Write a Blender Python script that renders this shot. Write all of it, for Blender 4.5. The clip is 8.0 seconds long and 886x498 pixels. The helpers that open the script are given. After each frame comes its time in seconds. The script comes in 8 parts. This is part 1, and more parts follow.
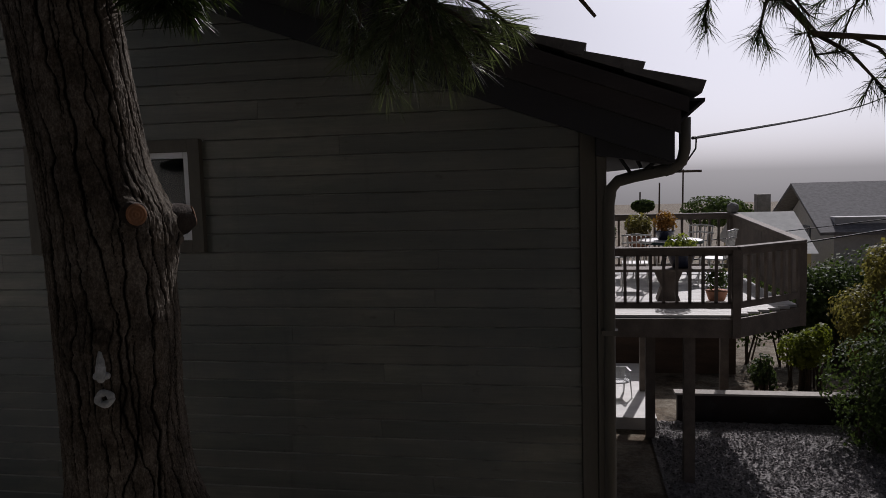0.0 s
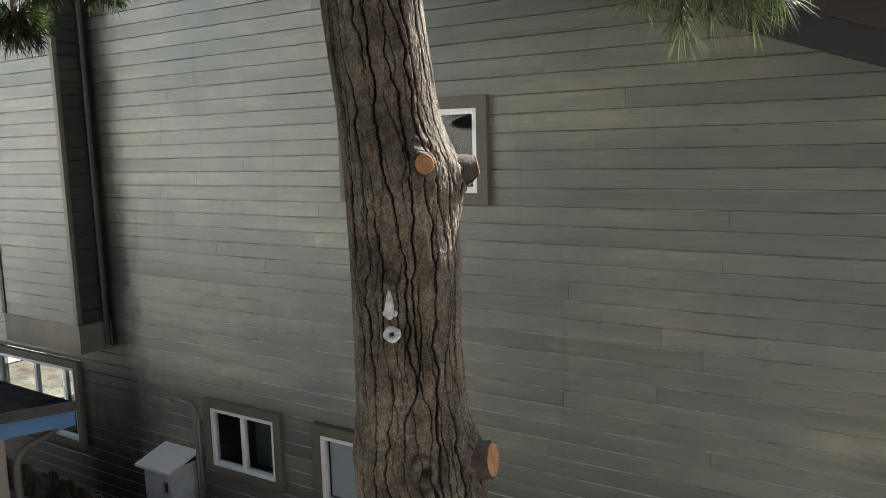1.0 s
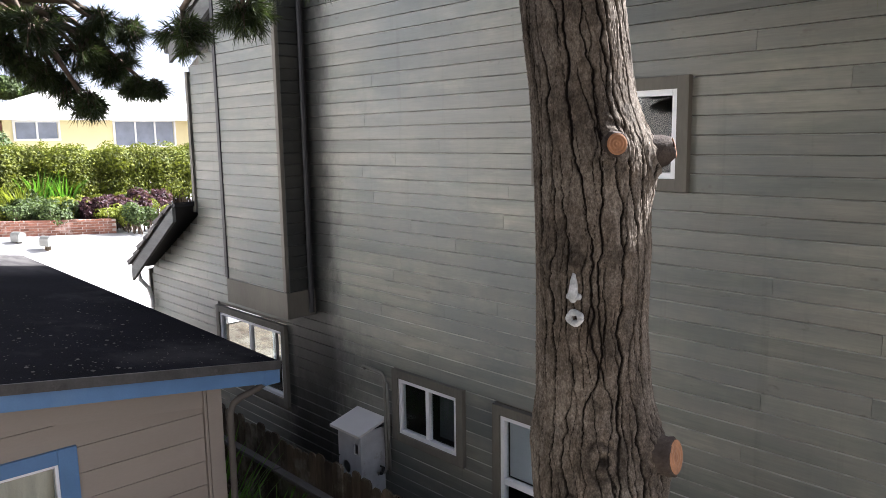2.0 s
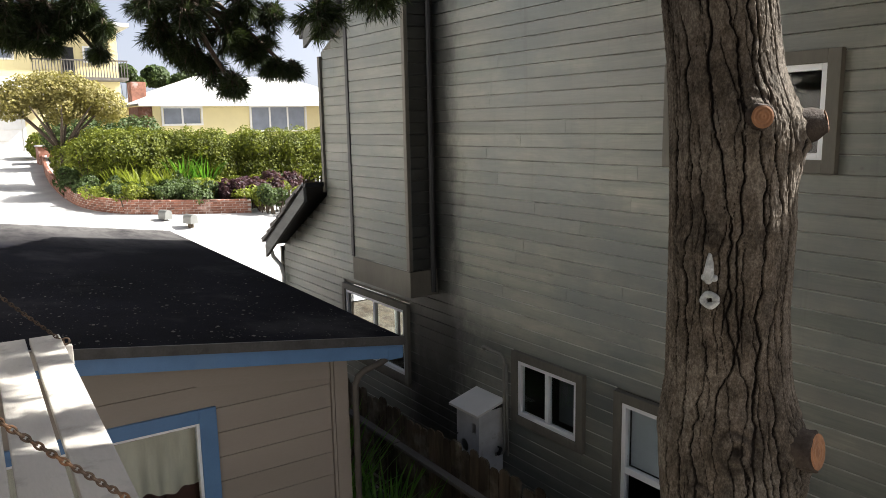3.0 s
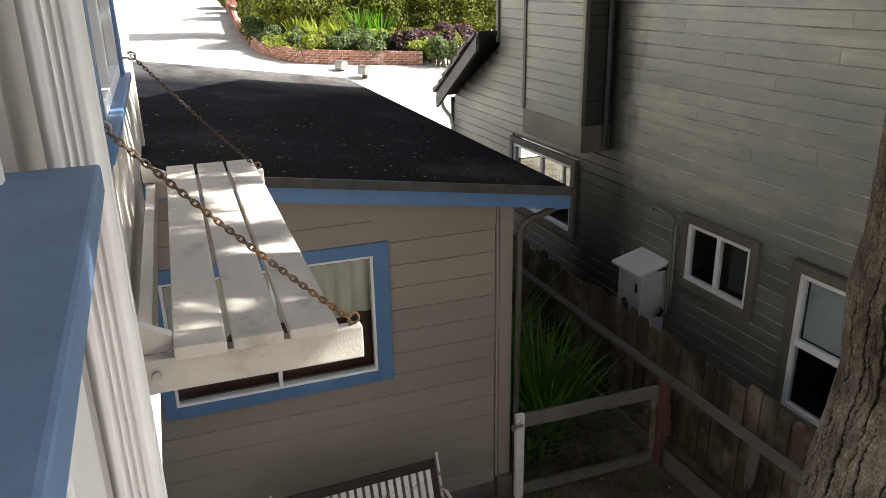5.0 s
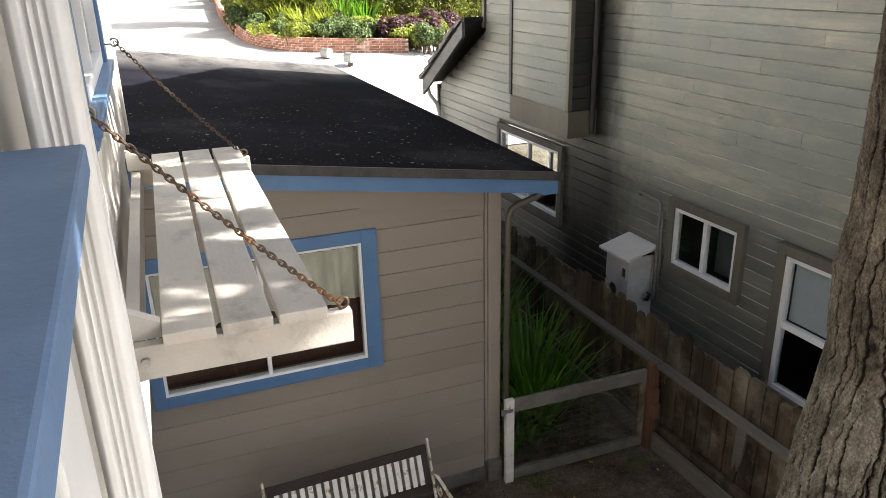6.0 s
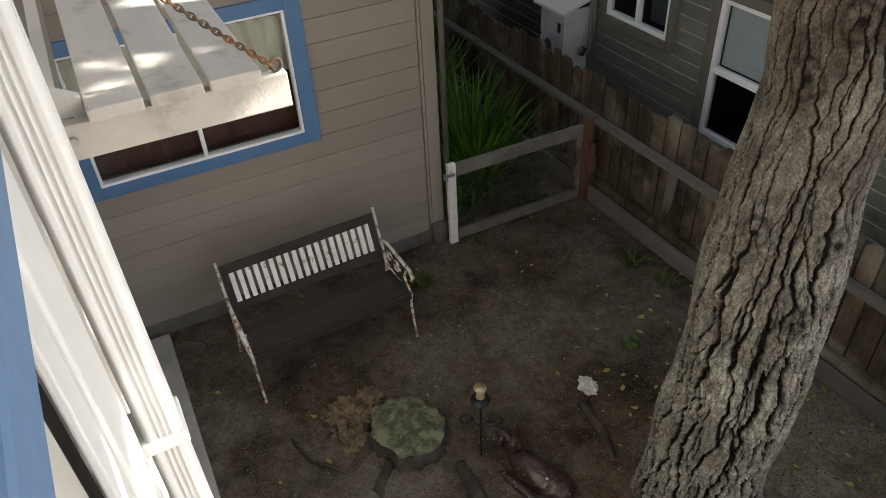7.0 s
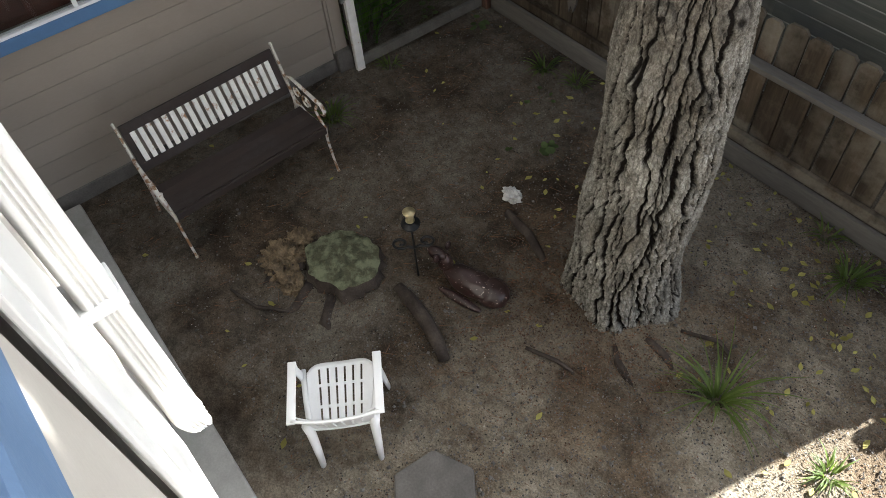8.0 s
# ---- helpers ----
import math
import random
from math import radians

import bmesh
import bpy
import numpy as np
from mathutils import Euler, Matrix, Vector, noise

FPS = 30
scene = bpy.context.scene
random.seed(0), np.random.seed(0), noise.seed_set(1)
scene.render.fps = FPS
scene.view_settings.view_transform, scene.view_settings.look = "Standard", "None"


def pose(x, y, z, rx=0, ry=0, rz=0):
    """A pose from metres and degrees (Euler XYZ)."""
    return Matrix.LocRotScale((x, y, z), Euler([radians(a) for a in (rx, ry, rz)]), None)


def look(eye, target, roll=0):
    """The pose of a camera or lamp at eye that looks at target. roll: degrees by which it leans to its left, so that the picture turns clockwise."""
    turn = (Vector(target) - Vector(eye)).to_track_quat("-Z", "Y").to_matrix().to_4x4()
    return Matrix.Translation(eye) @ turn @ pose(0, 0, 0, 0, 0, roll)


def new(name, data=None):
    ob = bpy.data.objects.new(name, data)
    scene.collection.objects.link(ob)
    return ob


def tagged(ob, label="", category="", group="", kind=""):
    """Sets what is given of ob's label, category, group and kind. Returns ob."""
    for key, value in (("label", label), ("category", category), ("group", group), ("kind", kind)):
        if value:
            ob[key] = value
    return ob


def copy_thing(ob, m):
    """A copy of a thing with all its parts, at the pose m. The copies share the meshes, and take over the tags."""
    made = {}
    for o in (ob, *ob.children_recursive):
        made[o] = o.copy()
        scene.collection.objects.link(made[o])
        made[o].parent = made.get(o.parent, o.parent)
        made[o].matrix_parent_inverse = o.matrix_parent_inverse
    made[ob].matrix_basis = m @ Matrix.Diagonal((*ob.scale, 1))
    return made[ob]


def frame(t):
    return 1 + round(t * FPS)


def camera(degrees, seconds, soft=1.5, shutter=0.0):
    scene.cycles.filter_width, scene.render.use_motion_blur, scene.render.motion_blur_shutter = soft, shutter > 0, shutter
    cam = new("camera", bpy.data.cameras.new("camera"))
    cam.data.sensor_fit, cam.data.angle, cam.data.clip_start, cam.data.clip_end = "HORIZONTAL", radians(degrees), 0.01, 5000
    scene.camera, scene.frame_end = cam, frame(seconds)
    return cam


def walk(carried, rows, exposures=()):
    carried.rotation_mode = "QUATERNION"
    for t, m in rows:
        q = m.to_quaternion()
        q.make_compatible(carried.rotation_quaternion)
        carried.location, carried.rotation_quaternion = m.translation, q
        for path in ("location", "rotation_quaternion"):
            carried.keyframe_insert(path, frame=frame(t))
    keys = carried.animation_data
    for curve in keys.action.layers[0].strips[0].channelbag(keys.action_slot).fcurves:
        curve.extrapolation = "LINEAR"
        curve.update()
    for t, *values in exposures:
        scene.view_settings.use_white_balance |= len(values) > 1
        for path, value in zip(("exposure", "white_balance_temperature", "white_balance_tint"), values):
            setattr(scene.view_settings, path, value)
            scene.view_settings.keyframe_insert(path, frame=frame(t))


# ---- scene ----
cam = camera(61.41, 8.0, soft=0.8)
PATH = [
    (0.0, 4.781, 0.512, 4.388, 84.64, 1.65, 10.06),
    (0.5, 4.752, 0.526, 4.371, 83.93, 2.79, 18.55),
    (1.0, 4.771, 0.575, 4.358, 82.15, 1.48, 31.56),
    (1.5, 4.760, 0.598, 4.349, 81.24, 2.08, 39.54),
    (1.7, 4.775, 0.600, 4.341, 81.43, 1.50, 42.54),
    (2.8, 4.759, 0.592, 4.307, 80.58, 1.16, 53.62),
    (3.0, 4.752, 0.579, 4.293, 80.46, 1.08, 55.59),
    (3.5, 4.737, 0.571, 4.258, 78.03, 1.36, 62.41),
    (4.0, 4.740, 0.553, 4.221, 73.82, 0.89, 66.92),
    (4.5, 4.731, 0.545, 4.190, 71.43, 1.03, 68.86),
    (4.7, 4.729, 0.545, 4.187, 70.58, 1.08, 68.82),
    (5.8, 4.731, 0.544, 4.171, 69.78, 1.13, 67.80),
    (6.0, 4.731, 0.541, 4.169, 69.22, 1.24, 67.38),
    (6.5, 4.725, 0.530, 4.150, 63.59, 2.19, 65.80),
    (7.0, 4.705, 0.519, 4.109, 51.73, 2.49, 61.05),
    (7.5, 4.693, 0.506, 4.113, 41.51, 0.77, 56.40),
    (8.0, 4.695, 0.512, 4.092, 37.93, 3.72, 51.16),
]
EXPOSURE = [(0.0, -0.7, 6000, 18), (0.2, -0.15, 5950, 24), (0.5, 1.1, 5900, 26), (0.8, 2.35, 6000, 10), (1.0, 2.5, 6050, 6), (1.5, 2.9, 5800, 17), (3.0, 2.0, 6300, 10), (3.5, 2.3, 6400, 10), (4.5, 2.25, 6450, 9), (6.0, 2.8, 6450, 9),
            (6.5, 3.2, 6300, 5), (7.0, 2.75, 6400, 7), (7.5, 3.45, 6300, 6), (8.0, 2.97, 6100, 7)]
walk(cam, [(t, pose(*p)) for t, *p in PATH], EXPOSURE)

# ---- light: afternoon sun from behind the neighbouring house, clear sky ----
SUN_SIDE, SUN_UP = 0.24, 0.84        # how far the sun stands to the side and up for each metre back
SUN_DIR = Vector((SUN_SIDE, 1.0, SUN_UP)).normalized()
world = bpy.data.worlds.new("sky")
scene.world = world
world.use_nodes = True
wn = world.node_tree.nodes
sky = wn.new("ShaderNodeTexSky")
sky.sky_type = "NISHITA"
sky.sun_disc = False
sky.sun_elevation = math.asin(SUN_DIR.z)
sky.sun_rotation = math.atan2(SUN_DIR.x, SUN_DIR.y)
sky.air_density, sky.dust_density, sky.ozone_density = 0.35, 3.0, 1.0
wn["Background"].inputs["Strength"].default_value = 0.10
grey = wn.new("ShaderNodeRGBToBW")      # a thin white haze takes most of the colour out of the sky
world.node_tree.links.new(sky.outputs["Color"], grey.inputs[0])
haze = wn.new("ShaderNodeMix")
haze.data_type = "RGBA"
haze.inputs["Factor"].default_value = 0.7
world.node_tree.links.new(sky.outputs["Color"], [i for i in haze.inputs if i.name == "A" and i.type == "RGBA"][0])
world.node_tree.links.new(grey.outputs[0], [i for i in haze.inputs if i.name == "B" and i.type == "RGBA"][0])
world.node_tree.links.new([o for o in haze.outputs if o.type == "RGBA"][0], wn["Background"].inputs["Color"])
sun_data = bpy.data.lights.new("sun", "SUN")
sun_data.energy, sun_data.angle, sun_data.color = 5.0, radians(0.53), (1.0, 0.95, 0.87)
sun = new("sun", sun_data)
sun.matrix_world = look(SUN_DIR * 60, (0, 0, 0))


# ---- material helpers ----
def mix_nodes(nt, kind, a, b, fac=None, value=None):
    n = nt.nodes.new("ShaderNodeMix")
    n.data_type, n.blend_type = "RGBA", kind
    n.inputs["Factor"].default_value = 1.0 if value is None else value
    for sock, v in (("A", a), ("B", b)):
        s = [i for i in n.inputs if i.name == sock and i.type == "RGBA"][0]
        if isinstance(v, tuple):
            s.default_value = (*v, 1)
        else:
            nt.links.new(v, s)
    if fac is not None:
        nt.links.new(fac, n.inputs["Factor"])
    return [o for o in n.outputs if o.type == "RGBA"][0]


def noise_tex(nt, vec, scale, detail=4.0, rough=0.55, distort=0.0):
    n = nt.nodes.new("ShaderNodeTexNoise")
    n.inputs["Scale"].default_value, n.inputs["Detail"].default_value = scale, detail
    n.inputs["Roughness"].default_value, n.inputs["Distortion"].default_value = rough, distort
    nt.links.new(vec, n.inputs["Vector"])
    return n.outputs["Fac"]


def ramp(nt, fac, lo, hi, a=(0, 0, 0), b=(1, 1, 1)):
    r = nt.nodes.new("ShaderNodeValToRGB")
    r.color_ramp.elements[0].position, r.color_ramp.elements[1].position = lo, hi
    r.color_ramp.elements[0].color, r.color_ramp.elements[1].color = (*a, 1), (*b, 1)
    nt.links.new(fac, r.inputs["Fac"])
    return r.outputs["Color"]


def coords(nt, stretch=(1, 1, 1), shift=True):
    """World position, shifted by each object's own random number, then stretched."""
    g = nt.nodes.new("ShaderNodeNewGeometry")
    m = nt.nodes.new("ShaderNodeMapping")
    m.inputs["Scale"].default_value = stretch
    if shift:
        i = nt.nodes.new("ShaderNodeObjectInfo")
        s = nt.nodes.new("ShaderNodeVectorMath")
        s.operation = "MULTIPLY_ADD"
        nt.links.new(i.outputs["Random"], s.inputs[0])
        s.inputs[1].default_value = (17.3, 9.1, 5.7)
        nt.links.new(g.outputs["Position"], s.inputs[2])
        nt.links.new(s.outputs[0], m.inputs["Vector"])
    else:
        nt.links.new(g.outputs["Position"], m.inputs["Vector"])
    return m.outputs["Vector"]


def surface(name, base, rough=0.6, metal=0.0, var=0.25, scale=6.0, fine=90.0, bump=0.25, depth=0.004, stretch=(1, 1, 1),
            stain=None, stain_scale=1.2, stain_lo=0.5, stain_hi=0.75, piece=0.0, island=0.0, spec=0.5, shift=True, hue=None):
    """A two-scale procedural surface: broad tone, fine grain, stains with their own shape, and a tone for each piece."""
    m = bpy.data.materials.new(name)
    m.use_nodes = True
    nt = m.node_tree
    p = nt.nodes["Principled BSDF"]
    vec = coords(nt, stretch, shift)
    broad, grain = noise_tex(nt, vec, scale), noise_tex(nt, vec, fine, 5.0, 0.65)
    lo = tuple(c * (1 - var) for c in base)
    hi = tuple(min(1.0, c * (1 + var)) for c in (hue or base))
    col = mix_nodes(nt, "MIX", lo, hi, ramp(nt, broad, 0.3, 0.7))
    col = mix_nodes(nt, "MULTIPLY", col, ramp(nt, grain, 0.25, 0.75, (1 - var,) * 3, (1, 1, 1)))
    if stain:
        col = mix_nodes(nt, "MIX", col, stain, ramp(nt, noise_tex(nt, coords(nt, (1, 1, 1), False), stain_scale, 6.0, 0.65), stain_lo, stain_hi))
    if piece or island:
        src = nt.nodes.new("ShaderNodeObjectInfo").outputs["Random"] if piece else nt.nodes.new("ShaderNodeNewGeometry").outputs["Random Per Island"]
        k = piece or island
        col = mix_nodes(nt, "MULTIPLY", col, ramp(nt, src, 0.0, 1.0, (1 - k,) * 3, (1, 1, 1)))
    nt.links.new(col, p.inputs["Base Color"])
    p.inputs["Roughness"].default_value, p.inputs["Metallic"].default_value = rough, metal
    p.inputs["Specular IOR Level"].default_value = spec
    b = nt.nodes.new("ShaderNodeBump")
    b.inputs["Strength"].default_value, b.inputs["Distance"].default_value = bump, depth
    nt.links.new(grain, b.inputs["Height"])
    nt.links.new(b.outputs["Normal"], p.inputs["Normal"])
    return m


def leafy(name, base, hue, rough=0.5, through_light=0.35, island=0.5):
    """Thin leaves: part of the light passes through them."""
    m = surface(name, base, rough, var=0.3, scale=5, fine=60, bump=0.1, island=island, hue=hue, shift=False, spec=0.2)
    nt = m.node_tree
    p = nt.nodes["Principled BSDF"]
    t = nt.nodes.new("ShaderNodeBsdfTranslucent")
    t.inputs["Color"].default_value = (min(1, hue[0] * 1.6), min(1, hue[1] * 1.7), hue[2], 1)
    x = nt.nodes.new("ShaderNodeMixShader")
    x.inputs["Fac"].default_value = through_light
    nt.links.new(p.outputs[0], x.inputs[1])
    nt.links.new(t.outputs[0], x.inputs[2])
    nt.links.new(x.outputs[0], nt.nodes["Material Output"].inputs["Surface"])
    return m


def glass(name, tint=(0.9, 0.95, 0.95), rough=0.0):
    m = bpy.data.materials.new(name)
    m.use_nodes = True
    p = m.node_tree.nodes["Principled BSDF"]
    p.inputs["Base Color"].default_value = (*tint, 1)
    p.inputs["Roughness"].default_value, p.inputs["Transmission Weight"].default_value, p.inputs["IOR"].default_value = rough, 1.0, 1.33
    return m


def boards_paint():
    """Weathered stain on boards: long grain, drifts of blue-grey and green, rain streaks."""
    m = surface("weathered_siding", (0.194, 0.199, 0.176), 0.5, var=0.24, scale=2.6, fine=46, bump=0.4, depth=0.004, stretch=(0.10, 1, 1.8),
                stain=(0.135, 0.148, 0.140), stain_scale=0.8, stain_lo=0.42, stain_hi=0.64, piece=0.16, hue=(0.222, 0.220, 0.184), spec=0.5)
    nt = m.node_tree
    p = nt.nodes["Principled BSDF"]
    col = p.inputs["Base Color"].links[0].from_socket
    streak = ramp(nt, noise_tex(nt, coords(nt, (0.35, 1, 4.0), True), 1.5, 5.0, 0.65, 0.6), 0.46, 0.66)
    col = mix_nodes(nt, "MIX", col, mix_nodes(nt, "MULTIPLY", col, (0.82, 0.87, 0.85)), streak)
    spots = ramp(nt, noise_tex(nt, coords(nt, (0.5, 1, 1), False), 9.0, 3.0, 0.7), 0.66, 0.74)
    col = mix_nodes(nt, "MIX", col, mix_nodes(nt, "MULTIPLY", col, (0.72, 0.70, 0.66)), spots)
    pale = ramp(nt, noise_tex(nt, coords(nt, (0.45, 1, 1.5), False), 1.3, 5.0, 0.7, 0.3), 0.54, 0.68)
    col = mix_nodes(nt, "MIX", col, mix_nodes(nt, "MULTIPLY", col, (1.30, 1.28, 1.22)), pale)
    drip = ramp(nt, noise_tex(nt, coords(nt, (9.0, 1, 0.5), False), 1.0, 4.0, 0.6), 0.60, 0.78)
    col = mix_nodes(nt, "MIX", col, mix_nodes(nt, "MULTIPLY", col, (0.80, 0.81, 0.80)), drip)
    # pale line on each upper edge: skylight on the bevel painted into the colour
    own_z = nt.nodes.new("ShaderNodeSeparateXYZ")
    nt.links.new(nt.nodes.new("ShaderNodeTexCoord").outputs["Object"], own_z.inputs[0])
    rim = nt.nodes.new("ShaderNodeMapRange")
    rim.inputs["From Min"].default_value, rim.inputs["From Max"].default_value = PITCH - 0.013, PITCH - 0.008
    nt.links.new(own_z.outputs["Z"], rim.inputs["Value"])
    # worn only breaks that painted highlight into uneven lengths
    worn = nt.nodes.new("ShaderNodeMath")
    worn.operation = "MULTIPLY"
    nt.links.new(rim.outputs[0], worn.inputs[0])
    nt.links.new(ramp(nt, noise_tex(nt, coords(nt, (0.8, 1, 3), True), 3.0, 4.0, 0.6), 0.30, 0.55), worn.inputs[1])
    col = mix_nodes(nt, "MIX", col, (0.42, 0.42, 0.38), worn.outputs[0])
    # ragged dark band in the chase corner: mildew with the corner's shade painted in
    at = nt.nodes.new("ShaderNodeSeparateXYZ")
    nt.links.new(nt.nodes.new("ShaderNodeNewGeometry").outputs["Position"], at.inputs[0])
    band_edge = nt.nodes.new("ShaderNodeMath")
    band_edge.operation = "MULTIPLY_ADD"
    nt.links.new(noise_tex(nt, coords(nt, (1, 1, 0.6), False), 3.5, 6.0, 0.75), band_edge.inputs[0])
    band_edge.inputs[1].default_value = 0.9
    nt.links.new(at.outputs["X"], band_edge.inputs[2])
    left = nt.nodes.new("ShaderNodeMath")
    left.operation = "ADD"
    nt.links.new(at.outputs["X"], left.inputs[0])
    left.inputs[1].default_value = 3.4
    chase_shade = nt.nodes.new("ShaderNodeMath")
    chase_shade.operation = "MULTIPLY"
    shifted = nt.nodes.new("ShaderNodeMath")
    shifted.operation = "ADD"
    nt.links.new(band_edge.outputs[0], shifted.inputs[0])
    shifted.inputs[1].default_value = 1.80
    nt.links.new(ramp(nt, shifted.outputs[0], 0.22, 0.55, (1, 1, 1), (0, 0, 0)), chase_shade.inputs[0])
    # the chase's shaded side gets the same painted dark, its front none
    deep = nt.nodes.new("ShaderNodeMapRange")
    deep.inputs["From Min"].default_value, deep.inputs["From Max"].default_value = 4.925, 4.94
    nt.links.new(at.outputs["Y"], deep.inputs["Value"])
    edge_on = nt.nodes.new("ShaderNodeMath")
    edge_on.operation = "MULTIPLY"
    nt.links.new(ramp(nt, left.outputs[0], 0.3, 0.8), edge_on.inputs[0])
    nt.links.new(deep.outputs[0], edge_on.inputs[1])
    nt.links.new(edge_on.outputs[0], chase_shade.inputs[1])
    col = mix_nodes(nt, "MIX", col, mix_nodes(nt, "MULTIPLY", col, (0.17, 0.17, 0.17)), chase_shade.outputs[0])
    # patchy darker mottling on the boards under the chase
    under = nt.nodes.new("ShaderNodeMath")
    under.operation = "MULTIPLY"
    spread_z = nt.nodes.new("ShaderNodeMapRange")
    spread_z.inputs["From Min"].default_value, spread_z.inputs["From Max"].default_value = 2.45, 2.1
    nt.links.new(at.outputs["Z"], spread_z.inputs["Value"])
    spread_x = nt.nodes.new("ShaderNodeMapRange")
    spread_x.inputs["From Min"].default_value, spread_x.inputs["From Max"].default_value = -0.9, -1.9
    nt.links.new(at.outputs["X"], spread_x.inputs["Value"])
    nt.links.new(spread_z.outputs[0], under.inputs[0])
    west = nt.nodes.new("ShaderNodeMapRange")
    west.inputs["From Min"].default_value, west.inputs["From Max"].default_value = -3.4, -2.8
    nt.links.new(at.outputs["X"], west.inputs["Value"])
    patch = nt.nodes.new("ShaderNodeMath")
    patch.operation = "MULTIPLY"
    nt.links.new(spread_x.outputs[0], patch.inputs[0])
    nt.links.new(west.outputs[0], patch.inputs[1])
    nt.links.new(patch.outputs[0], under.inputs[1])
    mottle = nt.nodes.new("ShaderNodeMath")
    mottle.operation = "MULTIPLY"
    nt.links.new(under.outputs[0], mottle.inputs[0])
    nt.links.new(ramp(nt, noise_tex(nt, coords(nt, (1.6, 1, 0.9), False), 2.2, 6.0, 0.72, 0.5), 0.40, 0.56), mottle.inputs[1])
    col = mix_nodes(nt, "MIX", col, mix_nodes(nt, "MULTIPLY", col, (0.42, 0.42, 0.42)), mottle.outputs[0])
    nt.links.new(col, p.inputs["Base Color"])
    return m


PITCH = 0.127            # height of one siding board
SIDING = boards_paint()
SIDING_TRIM = surface("weathered_trim", (0.140, 0.130, 0.106), 0.75, var=0.2, scale=3, fine=50, bump=0.35, stretch=(1, 1, 0.2), piece=0.15)
SIDING_BACK = surface("siding_joint", (0.04, 0.037, 0.032), 0.9, var=0.2)
SHAKE = surface("cedar_shake", (0.17, 0.16, 0.152), 0.85, var=0.35, scale=6, fine=60, bump=0.6, depth=0.01, stretch=(0.3, 1, 0.3), piece=0.3)
RAKE_PAINT = surface("old_brown_rake_paint", (0.032, 0.026, 0.027), 0.7, var=0.3, scale=4, fine=40, bump=0.3, stretch=(0.2, 1, 1))
# lit copy of the dark eave paint, for the brighter left rakes
RAKE_LIT = surface("lit_grey_rake", (0.13, 0.135, 0.13), 0.8, var=0.3, scale=5, fine=50, bump=0.4, stretch=(0.2, 1, 1))
EAVE_PAINT = surface("dark_eave_paint", (0.018, 0.018, 0.021), 0.6, var=0.2, scale=3, fine=40)
WHITE_PAINT = surface("white_paint", (0.70, 0.69, 0.665), 0.45, var=0.05, scale=4, fine=120, bump=0.1)
WHITE_VINYL = surface("white_vinyl", (0.8, 0.81, 0.83), 0.35, var=0.03, scale=4, fine=150, bump=0.05)
CREAM = surface("cream_paint", (0.47, 0.44, 0.395), 0.5, var=0.08, scale=3, fine=90, bump=0.15, stain=(0.37, 0.34, 0.295), stain_scale=2.0, stain_lo=0.62, stain_hi=0.9)
SHELF_PAINT = surface("weathered_cream_paint", (0.47, 0.44, 0.395), 0.55, var=0.10, scale=4, fine=90, bump=0.3, stretch=(0.25, 1, 1), piece=0.08,
                      stain=(0.20, 0.18, 0.155), stain_scale=6.0, stain_lo=0.55, stain_hi=0.78)
TAUPE = surface("taupe_paint", (0.29, 0.25, 0.213), 0.6, var=0.08, scale=2, fine=110, bump=0.2, stretch=(1, 0.25, 1), piece=0.07,
                stain=(0.22, 0.185, 0.16), stain_scale=0.8, stain_lo=0.6, stain_hi=0.9)
TAUPE_JOINT = surface("taupe_joint", (0.25, 0.215, 0.185), 0.8, var=0.1)
BLUE = surface("blue_paint", (0.085, 0.185, 0.36), 0.45, var=0.10, scale=5, fine=100, bump=0.15, stain=(0.115, 0.215, 0.375), stain_scale=3, stain_lo=0.55, stain_hi=0.85)
CAP_BLUE = surface("cap_blue_paint", (0.115, 0.185, 0.31), 0.6, var=0.10, scale=7, fine=90, bump=0.2, stain=(0.14, 0.215, 0.34), stain_scale=5, stain_lo=0.5, stain_hi=0.8)
def roll_roofing():
    """Black mineral felt, patchy with pale dust; painted sunlight pales the street end."""
    m = surface("black_roll_roofing", (0.0075, 0.0073, 0.0105), 0.95, var=0.4, scale=1.2, fine=300, bump=0.5, depth=0.003,
                stain=(0.036, 0.035, 0.037), stain_scale=0.55, stain_lo=0.52, stain_hi=0.72, spec=0.03)
    nt = m.node_tree
    p = nt.nodes["Principled BSDF"]
    col = p.inputs["Base Color"].links[0].from_socket
    at = nt.nodes.new("ShaderNodeSeparateXYZ")
    nt.links.new(nt.nodes.new("ShaderNodeNewGeometry").outputs["Position"], at.inputs[0])
    far = nt.nodes.new("ShaderNodeMapRange")
    far.inputs["From Min"].default_value, far.inputs["From Max"].default_value = -4.8, -7.4
    nt.links.new(at.outputs["X"], far.inputs["Value"])
    # dust plus the sunlit tone of the far end, in one colour
    dust_and_sun = nt.nodes.new("ShaderNodeMath")
    dust_and_sun.operation = "MULTIPLY"
    nt.links.new(far.outputs[0], dust_and_sun.inputs[0])
    nt.links.new(ramp(nt, noise_tex(nt, coords(nt, (0.6, 1.4, 1), False), 1.6, 5.0, 0.7), 0.25, 0.6), dust_and_sun.inputs[1])
    nt.links.new(mix_nodes(nt, "MIX", col, (0.11, 0.105, 0.10), dust_and_sun.outputs[0]), p.inputs["Base Color"])
    return m


ROOFING = roll_roofing()
EDGE_METAL = surface("roof_edge_metal", (0.055, 0.053, 0.052), 0.6, var=0.35, scale=8, fine=60, stain=(0.12, 0.115, 0.11), stain_scale=6, stain_lo=0.6, stain_hi=0.8)
